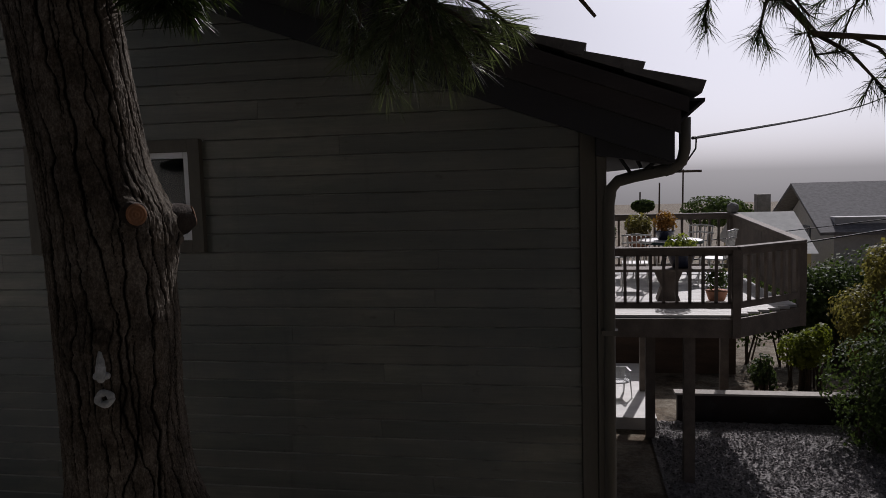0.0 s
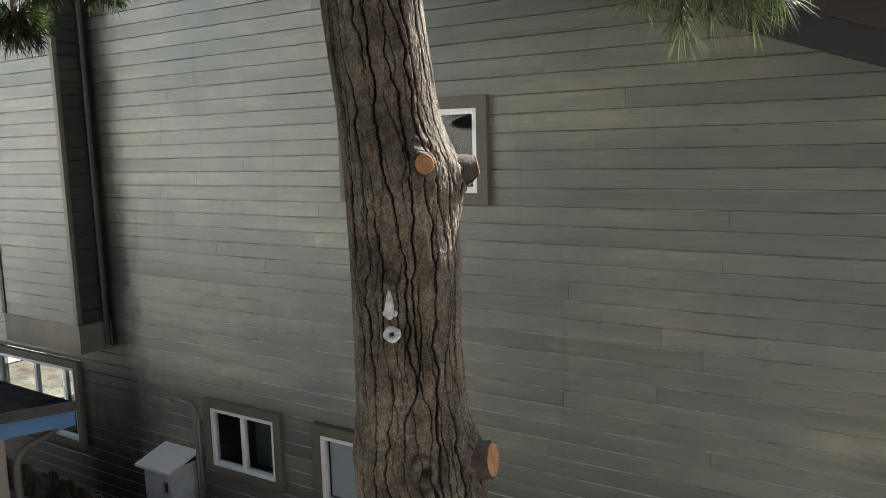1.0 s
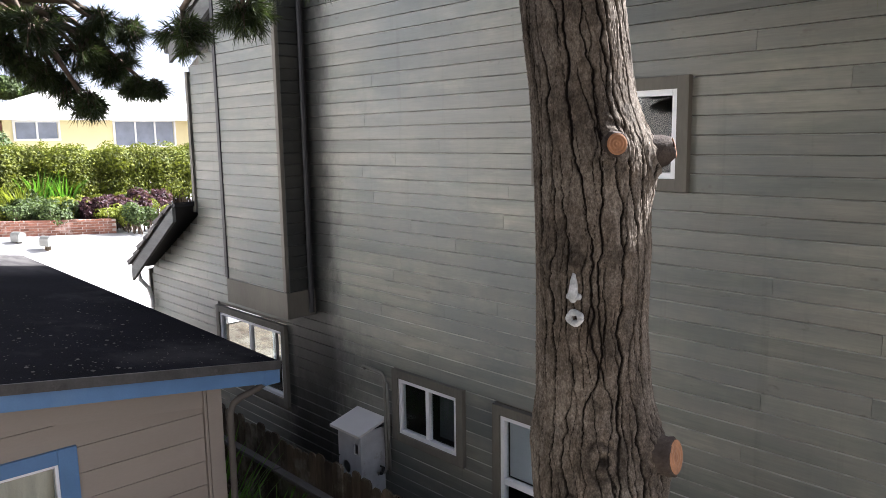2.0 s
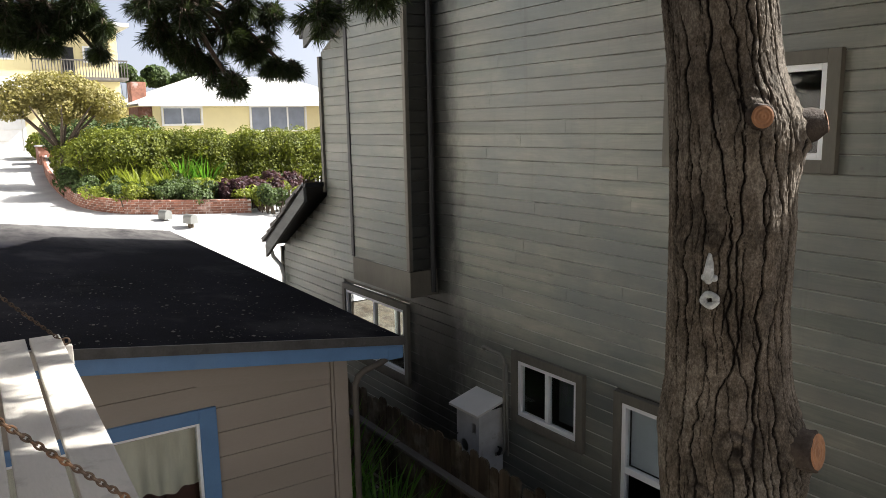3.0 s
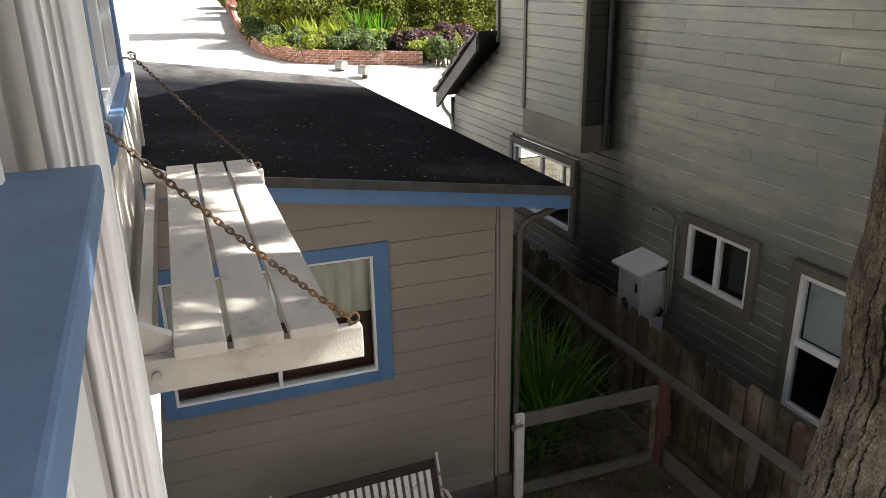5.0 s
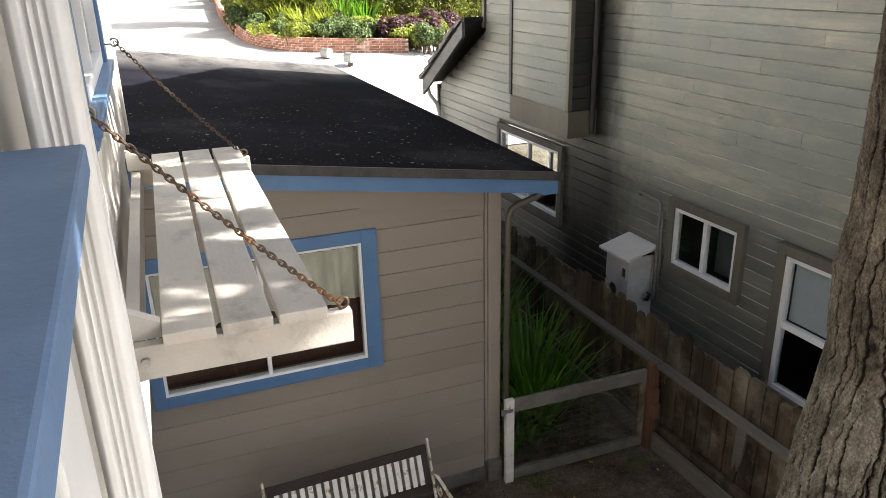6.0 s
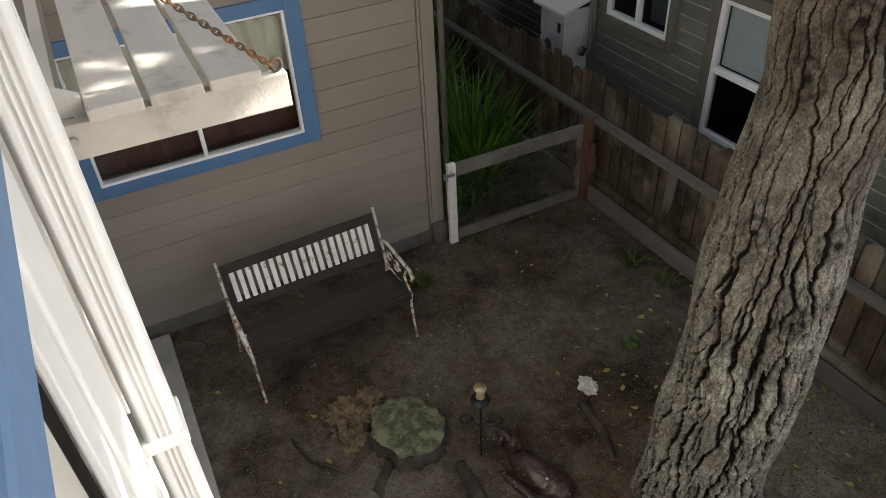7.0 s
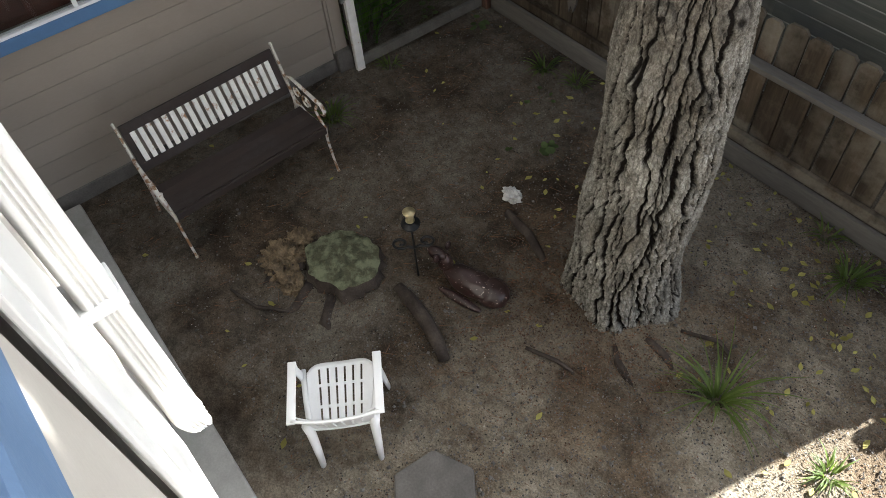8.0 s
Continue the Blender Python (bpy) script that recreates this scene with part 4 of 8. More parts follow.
def out_window():
    w = thing("window", None)
    w.parent = out
    y0, y1, z0, z1, t = *GW, 0.085
    x = OX
    w_ = 0.115             # the far board is wider
    for r in ((y0, y0 + t, z0, z1), (y1 - w_, y1, z0, z1), (y0 + t, y1 - w_, z1 - 0.095, z1), (y0 + t, y1 - w_, z0, z0 + t)):
        part("surround", boxes((x - 0.02, x + 0.025, *r), bevel=0.004), BLUE, w, "blue painted surround board")
    a, c, d, e, f = y0 + t, y1 - w_, z0 + t, z1 - 0.095, 0.02
    part("window_frame", boxes((x - 0.05, x + 0.012, a, a + f, d, e), (x - 0.05, x + 0.012, c - f, c, d, e), (x - 0.05, x + 0.012, a + f, c - f, e - f, e), (x - 0.05, x + 0.012, a + f, c - f, d, d + f), bevel=0.002),
         WHITE_VINYL, w, "thin pale aluminium frame")
    mid = (a + c) / 2
    part("mullion", boxes((x - 0.04, x + 0.008, mid - 0.014, mid + 0.014, d + f, e - f)), WHITE_VINYL, w)
    for p, q in ((a + f, mid - 0.014), (mid + 0.014, c - f)):
        g = part("pane", boxes((x - 0.024, x - 0.02, p, q, d + f, e - f)), GLASS, w)
        g.visible_shadow = False
    part("inner_shutter", boxes((x - 0.16, x - 0.14, a - 0.05, c + 0.04, d - 0.05, e - 0.40), bevel=0.004), RED_CLOTH, w, "dark red wooden panelling inside")
    for k in range(6):
        y_ = a + 0.02 + k * (c - a) / 6
        part("shutter_panel", boxes((x - 0.139, x - 0.128, y_, y_ + (c - a) / 6 - 0.05, d + 0.03, e - 0.46), bevel=0.006), RED_CLOTH, w)
    bm = bmesh.new()      # gathered lace valance over the upper part
    n = 90
    grid = []
    for j in range(8):
        row = []
        for i in range(n):
            yy = a + (c - a) * i / (n - 1)
            row.append(bm.verts.new((x - 0.09 + 0.015 * math.sin(i * 0.9) * (0.4 + j / 8), yy, e - (0.06 + 0.42 * j / 7 + (0.02 * math.sin(i * 0.35) if j == 7 else 0)))))
        grid.append(row)
    for r, s in zip(grid, grid[1:]):
        for i in range(n - 1):
            bm.faces.new((r[i], r[i + 1], s[i + 1], s[i]))
    part("curtain", bm, CURTAIN, w, "pale lace curtain", smooth=True)
    part("interior", boxes((x - 0.75, x - 0.70, a - 0.2, c + 0.2, d - 0.3, e + 0.1), (x - 0.7, x - 0.15, a - 0.2, c + 0.2, d - 0.3, d - 0.02)), RED_CLOTH, w, "dark red wooden interior")
    part("interior", boxes((x - 0.7, x - 0.15, a - 0.2, a - 0.15, d, e + 0.1), (x - 0.7, x - 0.15, c + 0.1, c + 0.15, d, e + 0.1), (x - 0.7, x - 0.15, a - 0.2, c + 0.2, e + 0.05, e + 0.1)), BLACK_IN, w)


bm = bmesh.new()
prism(bm, [(0.1, out_roof_z(0.1) - 0.33), (OB1 - 0.117, out_roof_z(OB1) - 0.33), (OB1 - 0.117, out_roof_z(OB1 - 0.117) - 0.13), (0.1, out_roof_z(0.1) - 0.13)], "x", OX - 0.014, OX + 0.0045)
part("frieze_board", bm, TAUPE, out)
out_window()
tagged(part("slab", boxes((-0.1, 3.6, 0.30, 0.505, -0.05, 0.05), bevel=0.012), CONCRETE, None, "long narrow concrete slab along the house foot", m=turn_about(0, 0.5, -1.9)), category="paving", kind="structure")

# ---- the pine ----
pine = thing("pine_tree", None, "tall pine with deeply furrowed bark and sawn-off limbs", "tree")


def trunk_axis(z):
    """Centre and radius of the trunk at a height."""
    zs = [-0.25, 0.0, 0.2, 0.4, 0.6, 0.8, 1.0, 1.2, 1.4, 1.6, 1.8, 2.0, 2.2, 2.4, 2.6, 2.8, 2.95, 3.1, 3.3, 3.6, 3.9, 4.2, 4.5, 4.8, 5.2, 7.0]
    cx = [3.073, 3.073, 3.076, 3.069, 3.075, 3.091, 3.113, 3.141, 3.156, 3.155, 3.155, 3.150, 3.145, 3.126, 3.130, 3.135, 3.118, 3.086, 3.082, 3.069, 3.074, 3.062, 3.026, 2.990, 2.949, 2.72]
    cy = [2.985, 2.985, 2.974, 2.960, 2.947, 2.935, 2.927, 2.921, 2.916, 2.912, 2.911, 2.916, 2.930, 2.950, 2.976, 3.003, 3.020, 3.029, 3.036, 3.035, 3.032, 3.023, 3.010, 2.996, 2.981, 3.00]
    rr = [0.43, 0.370, 0.355, 0.326, 0.316, 0.326, 0.322, 0.308, 0.305, 0.291, 0.297, 0.297, 0.277, 0.263, 0.253, 0.252, 0.262, 0.253, 0.230, 0.220, 0.224, 0.217, 0.200, 0.198, 0.196, 0.18]
    return np.interp(z, zs, cx), np.interp(z, zs, cy), np.interp(z, zs, rr)


def build_trunk():
    na, nz, z0, z1 = 420, 1020, -0.2, 5.75
    knots = [(4.29, -0.56, 0.09, 0.04), (4.24, 0.55, 0.11, 0.055), (3.09, 0.15, 0.13, 0.06), (3.85, -1.75, 0.06, 0.02), (3.86, -1.25, 0.05, 0.015), (3.12, -0.82, 0.075, 0.03), (2.9, -1.35, 0.08, 0.012),
             (2.29, -1.31, 0.062, 0.035), (2.29, -0.27, 0.072, 0.05), (1.93, -0.45, 0.062, 0.045), (1.95, -1.50, 0.05, 0.03)]
    verts, plates = [], []
    angles = np.arange(na) * 2 * math.pi / na

    def lines(count, seed, wander, fade):
        """Wavering furrows that run up the trunk: for each height their angles and how far they stand open."""
        at, wide = np.zeros((nz + 1, count)), np.zeros((nz + 1, count))
        pitch = 2 * math.pi / count
        rng = random.Random(seed)
        start = [rng.uniform(-0.22, 0.22) for _ in range(count)]
        for j in range(nz + 1):
            z = z0 + (z1 - z0) * j / nz
            for k in range(count):
                o = 17.3 * k + seed
                swing = wander * noise.noise(Vector((o, z * 1.7, 0))) + 0.5 * wander * noise.noise(Vector((o, z * 6.5, 3))) + 0.22 * wander * noise.noise(Vector((o, z * 19, 7))) + 0.08 * wander * noise.noise(Vector((o, z * 55, 9)))
                at[j, k] = (k + start[k] + swing) * pitch
                wide[j, k] = max(0.0, min(1.3, fade + 1.1 * noise.noise(Vector((o, z * 2.6, 11))) + 0.45 * noise.noise(Vector((o, z * 14, 13)))))
        return at, wide

    main, branch = lines(23, 5, 0.85, 0.80), lines(34, 60, 1.1, 0.28)
    for j in range(nz + 1):
        z = z0 + (z1 - z0) * j / nz
        cx, cy, r0 = trunk_axis(z)
        low = max(0.0, min(1.0, (2.6 - z) / 0.8))           # broader, deeper furrows on the old butt
        flare = max(0.0, 0.55 - z) / 0.75
        groove, owner = np.zeros(na), np.zeros(na)
        for (at, wide), size in ((main, 0.0062 + 0.0085 * low), (branch, 0.0045 + 0.006 * low)):
            away = (angles[:, None] - at[j][None, :] + math.pi) % (2 * math.pi) - math.pi
            fill = 1 - np.abs(away) * r0 / np.maximum(size * wide[j][None, :], 1e-6)
            groove = np.maximum(groove, np.clip(fill, 0, 1).max(axis=1))
            owner += np.argmin(np.where(away > 0, away, 9.0), axis=1) * (1.0 if size > 0.0061 else 0.0)
        for i in range(na):
            a = angles[i]
            r = r0 * (1 + 0.20 * flare * flare * math.sin(a * 5 + 0.8) + 0.012 * math.sin(a * 3 + z * 0.9))
            wx, wz = math.cos(a) * 0.27, math.sin(a) * 0.27
            v = noise.noise(Vector((wx * 11, wz * 11, z * 17 + 9))) * 0.009
            gap = groove[i]
            d2, _ = noise.voronoi(Vector((wx * 40 + 70 * v, wz * 40 - 40 * v, z * 11.0 + 50 * v)) + Vector((7, 3, 1)))
            crack = min(1.0, (d2[1] - d2[0]) / (0.09 + 0.08 * low))
            d3, _ = noise.voronoi(Vector((wx * 62 + 60 * v, wz * 62, z * 58 + 90 * v)))
            scale_ = min(1.0, (d3[1] - d3[0]) * 2.5) - 0.5 + 0.8 * noise.noise(d3[0] * Vector((9, 7, 5)) + Vector((wx * 40, wz * 40, z * 30)))
            h = -(0.012 + 0.018 * low) * gap ** 0.6 + (0.003 + 0.004 * low) * noise.noise(Vector((owner[i] * 3.7, z * 2.0, 5))) - (0.0022 + 0.009 * low) * (1 - crack) + (0.0018 + 0.0042 * low) * scale_ + 0.002 * noise.noise(Vector((wx * 26, wz * 26, z * 20))) + (0.0015 + 0.002 * low) * noise.noise(Vector((wx * 110, wz * 110, z * 75)))
            eye = 0.0
            for kz, ka, size, out_by in knots:
                da = (a - ka + math.pi) % (2 * math.pi) - math.pi
                q = math.hypot((z - kz) * 0.8, da * r0)
                if q < size * 2.2:
                    g = math.exp(-(q / size) ** 2)
                    healed = 0.9 if kz < 3.3 and size < 0.1 else 0.15      # old knots sink into a dark eye
                    ring = math.exp(-((q - (0.75 + 0.25 * noise.noise(Vector((wx * 18, wz * 18, z * 12)))) * size) / (0.13 * size)) ** 2)
                    core = math.exp(-(q / (0.26 * size)) ** 2)
                    h += out_by * g + 0.014 * healed * gap * g - (0.003 + 0.006 * healed) * ring - 0.022 * healed * core + 0.005 * g * math.sin(q * 170 + 4 * noise.noise(Vector((wx * 20, wz * 20, z * 14))))
                    eye = max(eye, (0.6 + 0.7 * healed) * core, (0.3 + 0.3 * healed) * ring)
            r += h
            # painted tone: 1 on the plates, dark in furrows, cracks and knot eyes
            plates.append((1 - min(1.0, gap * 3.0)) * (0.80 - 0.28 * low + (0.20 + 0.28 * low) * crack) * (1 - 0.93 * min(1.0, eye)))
            verts.append((cx + r * math.cos(a), cy + r * math.sin(a), z))
    faces = [(j * na + i, j * na + (i + 1) % na, (j + 1) * na + (i + 1) % na, (j + 1) * na + i) for j in range(nz) for i in range(na)]
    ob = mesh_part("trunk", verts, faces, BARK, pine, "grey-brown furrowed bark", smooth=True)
    ob.data.attributes.new("furrow_shade", "FLOAT", "POINT").data.foreach_set("value", plates)


build_trunk()
part("upper_trunk", tube(bmesh.new(), [(*trunk_axis(z)[:2], z) for z in (5.70, 6.2, 7.0, 7.6)], [0.185, 0.18, 0.16, 0.10], 20), OLD_BARK, pine, smooth=True)


def cut_limb(a, z, out, r0, r1, tilt, end_tilt=0.0):
    """A sawn-off limb: a bark sleeve and a pale ringed face."""
    cx, cy, r = trunk_axis(z)
    base = Vector((cx + math.cos(a) * (r - 0.06), cy + math.sin(a) * (r - 0.06), z))
    d = Vector((math.cos(a), math.sin(a), tilt)).normalized()
    pts = [base + d * (out + 0.06) * u for u in (0, 0.3, 0.55, 0.8, 0.97, 1.0)]
    bm = bmesh.new()
    tube(bm, pts, [r0 * 1.5, r0 * 1.25, r0 * 1.1, r0, r1, r1 * 0.93], 24)
    for v in bm.verts:
        v.co += Vector((noise.noise(v.co * 40), noise.noise(v.co * 40 + Vector((5, 0, 0))), noise.noise(v.co * 40 + Vector((0, 5, 0))))) * 0.009
    part("limb_stub", bm, OLD_BARK, pine, smooth=True)
    bm = bmesh.new()
    u = d.cross(Vector((0, 0, 1))).normalized()
    w = d.cross(u)
    tip, rings = pts[-1] + d * 0.004, []
    for k in range(7):
        rad = r1 * 0.9 * k / 6
        rings.append([bm.verts.new(tip + d * (0.0025 * (k % 2)) + (u * math.cos(t) + w * math.sin(t)) * (rad + 0.0001)) for t in np.linspace(0, 2 * math.pi, 24, endpoint=False)])
    for p, q in zip(rings, rings[1:]):
        for k in range(24):
            bm.faces.new((p[k], p[(k + 1) % 24], q[(k + 1) % 24], q[k]))
    part("sawn_face", bm, CUT_WOOD, pine, "orange sawn wood face")


cut_limb(-0.56, 4.29, 0.05, 0.047, 0.043, 0.05)
cut_limb(0.62, 4.24, 0.10, 0.06, 0.045, 0.22)
cut_limb(0.15, 3.09, 0.09, 0.075, 0.072, 0.15)

# ---- fence, gate ----
FY = 4.50
fence = thing("fence", None, "weathered dog-eared board fence with a flat rail", "fence")
rng = random.Random(4)
x = -4.6
while x < 9.0:
    w = rng.uniform(0.12, 0.155)
    top = 1.21 + rng.uniform(-0.045, 0.045) - 0.02 * max(0, x - 1)
    lean = rng.uniform(-0.006, 0.006)
    bm = bmesh.new()
    c = 0.03
    prism(bm, [(x, 0.02), (x + w, 0.02), (x + w + lean, top - c), (x + w - c + lean, top), (x + c + lean, top), (x + lean, top - c)], "y", FY + rng.uniform(0, 0.016), FY + 0.03)
    part("board", bm, FENCE, fence)
    x += w + rng.uniform(0.006, 0.026)
for x0, x1 in ((-4.6, -1.9), (-1.89, 0.12), (0.13, 2.35), (2.36, 4.8), (4.81, 9.0)):
    dz = rng.uniform(-0.012, 0.012)
    part("rail", boxes((x0, x1, FY - 0.092, FY - 0.003, 0.83 + dz, 0.87 + dz), bevel=0.005), FENCE_RAIL, fence)
    part("rail", boxes((x0, x1, FY - 0.045, FY - 0.003, 0.17 + dz, 0.26 + dz), bevel=0.005), FENCE, fence)
    part("kickboard", boxes((x0, x1, FY - 0.085, FY - 0.05, 0.0, 0.17 + dz), bevel=0.005), FENCE_RAIL, fence)
bm = bmesh.new()
prism(bm, [(1.045, 0.825), (1.03, 0.47), (1.045, 0.38), (1.07, 0.45), (1.095, 0.40), (1.12, 0.49), (1.145, 0.825)], "y", FY - 0.032, FY - 0.012)
part("broken_board", bm, FENCE_RAIL, fence, "pale splintered board end hanging from the rail")
for px in (-2.6, 2.42, 4.85, 7.3):
    part("post", boxes((px, px + 0.09, FY - 0.09, FY - 0.003, -0.05, 0.828), bevel=0.005), FENCE, fence)

gate = thing("wire_gate", Matrix.Translation((0.0, 3.0, 0.0)) @ Matrix.Rotation(radians(-2.0), 4, "Z"), "low garden gate of grey boards and wire mesh, closed", "gate")
part("stile", boxes((-0.02, 0.025, -0.01, 0.065, -0.01, 0.81), bevel=0.004), BENCH_WHITE, gate, "white stile with flaking paint")
part("top_rail", boxes((-0.018, 0.022, 0.068, 1.36, 0.685, 0.80), bevel=0.004), FENCE_RAIL, gate)
part("bottom_rail", boxes((-0.018, 0.022, 0.068, 1.36, 0.02, 0.11), bevel=0.004), FENCE_RAIL, gate)
part("stile", boxes((-0.02, 0.02, 1.30, 1.362, 0.112, 0.683), bevel=0.004), FENCE, gate)
for k in range(11):
    z = 0.13 + k * 0.052
    bm = bmesh.new()
    tube(bm, [(0.0, 0.06, z), (0.0, 1.32, z + 0.004 * math.sin(k))], 0.0022, 5)
    part("wire", bm, OLD_WIRE, gate)
for k in range(12):
    y = 0.12 + k * 0.1
    bm = bmesh.new()
    tube(bm, [(0.003, y, 0.10), (0.003, y, 0.69)], 0.0014, 5)
    part("wire", bm, OLD_WIRE, gate)
part("latch", boxes((0.022, 0.035, -0.03, 0.05, 0.70, 0.73), (0.022, 0.045, -0.06, -0.03, 0.69, 0.74), bevel=0.003), STEEL, gate)
gp = thing("gate_post", None, "reddish brown wooden gate post with hinge blocks", "post")
RED_POST = surface("reddish_post_wood", (0.15, 0.07, 0.045), 0.85, var=0.35, scale=6, fine=60, bump=0.5, stretch=(1, 1, 0.15))
part("post", boxes((0.03, 0.12, 4.37, 4.455, -0.05, 0.865), bevel=0.006), RED_POST, gp)
part("block", boxes((0.12, 0.17, 4.38, 4.43, 0.50, 0.64), (0.12, 0.18, 4.38, 4.44, 0.34, 0.50), bevel=0.005), RED_POST, gp)

# ---- pale box on the neighbouring wall, and its pipe ----
ub = thing("meter_box", None, "pale painted wooden meter box with round and square holes", "box")
BX = (-1.44, -1.05, 4.93, 5.24)
GREY_WHITE = surface("pale_grey_paint", (0.55, 0.56, 0.57), 0.6, var=0.12, scale=6, fine=90, stain=(0.35, 0.33, 0.3), stain_scale=7, stain_lo=0.62, stain_hi=0.75)
def holed_front():
    """The front board with a round hole and a small square one, made as rings round the holes."""
    bm = bmesh.new()
    x0, x1, z0, z1, y = BX[0], BX[1], 0.55, 1.315, BX[2]
    cx, cz, r = x0 + 0.13, 0.93, 0.07
    sq = (x0 + 0.27, x0 + 0.34, 1.11, 1.22)
    for yy, flip in ((y, False), (y + 0.018, True)):
        n = 24
        cir = [bm.verts.new((cx + r * math.cos(a), yy, cz + r * math.sin(a))) for a in np.linspace(0, 2 * math.pi, n, endpoint=False)]
        lo, hi, le, ri = cz - 0.1, cz + 0.1, x0, x0 + 0.25
        outer = []
        for a in np.linspace(0, 2 * math.pi, n, endpoint=False):
            c, s = math.cos(a), math.sin(a)
            k = min((ri - cx) / c if c > 1e-6 else (le - cx) / c if c < -1e-6 else 9, (hi - cz) / s if s > 1e-6 else (lo - cz) / s if s < -1e-6 else 9)
            outer.append(bm.verts.new((cx + c * k, yy, cz + s * k)))
        for k in range(n):
            bm.faces.new((cir[k], cir[(k + 1) % n], outer[(k + 1) % n], outer[k]))
    box(bm, x0, ri, y, y + 0.018, z0, cz - 0.1)
    box(bm, x0, ri, y, y + 0.018, cz + 0.1, z1)
    box(bm, ri, sq[0], y, y + 0.018, z0, z1)
    box(bm, sq[0], sq[1], y, y + 0.018, z0, sq[2])
    box(bm, sq[0], sq[1], y, y + 0.018, sq[3], z1)
    box(bm, sq[1], x1, y, y + 0.018, z0, z1)
    return bm


part("front", holed_front(), GREY_WHITE, ub)
part("side", boxes((BX[1] - 0.018, BX[1], BX[2] + 0.019, BX[3], 0.55, 1.35)), GREY_WHITE, ub)
part("side", boxes((BX[0], BX[0] + 0.018, BX[2] + 0.019, BX[3], 0.55, 1.35)), GREY_WHITE, ub)
part("backboard", boxes((BX[0] + 0.02, BX[1] - 0.02, BX[3] - 0.03, BX[3] - 0.01, 0.55, 1.36)), BLACK_IN, ub)
bm = bmesh.new()
prism(bm, [(4.87, 1.335), (5.24, 1.435), (5.24, 1.46), (4.87, 1.36)], "x", BX[0] - 0.06, BX[1] + 0.05)
part("lid", bm, WHITE_PAINT, ub, "white sloping lid")
gas = thing("gas_pipe", None, "painted pipe with a tap on the boarded wall", "pipe")
bm = bmesh.new()
tube(bm, [(-1.33, 5.23, 1.92), (-1.33, 5.20, 1.95), (-1.30, 5.20, 1.965), (-1.02, 5.20, 1.94), (-0.98, 5.20, 1.90), (-0.975, 5.20, 1.85), (-0.96, 5.20, 0.95), (-0.97, 5.17, 0.90), (-1.0, 5.10, 0.89)], 0.018, 10)
part("pipe", bm, PIPE_GREY, gas, smooth=True)
bm = bmesh.new()
tube(bm, [(-0.93, 5.20, 1.86), (-0.915, 5.20, 0.88)], 0.014, 8)
part("pipe", bm, PIPE_GREY, gas, smooth=True)
bm = bmesh.new()
tube(bm, [(-0.98, 5.16, 0.93), (-0.92, 5.08, 0.93)], 0.02, 8)
tube(bm, [(-0.92, 5.10, 0.93), (-0.92, 5.10, 0.99)], 0.01, 8)
box(bm, -0.955, -0.885, 5.095, 5.105, 0.985, 1.0)
part("tap", bm, BLACK_IRON, gas)

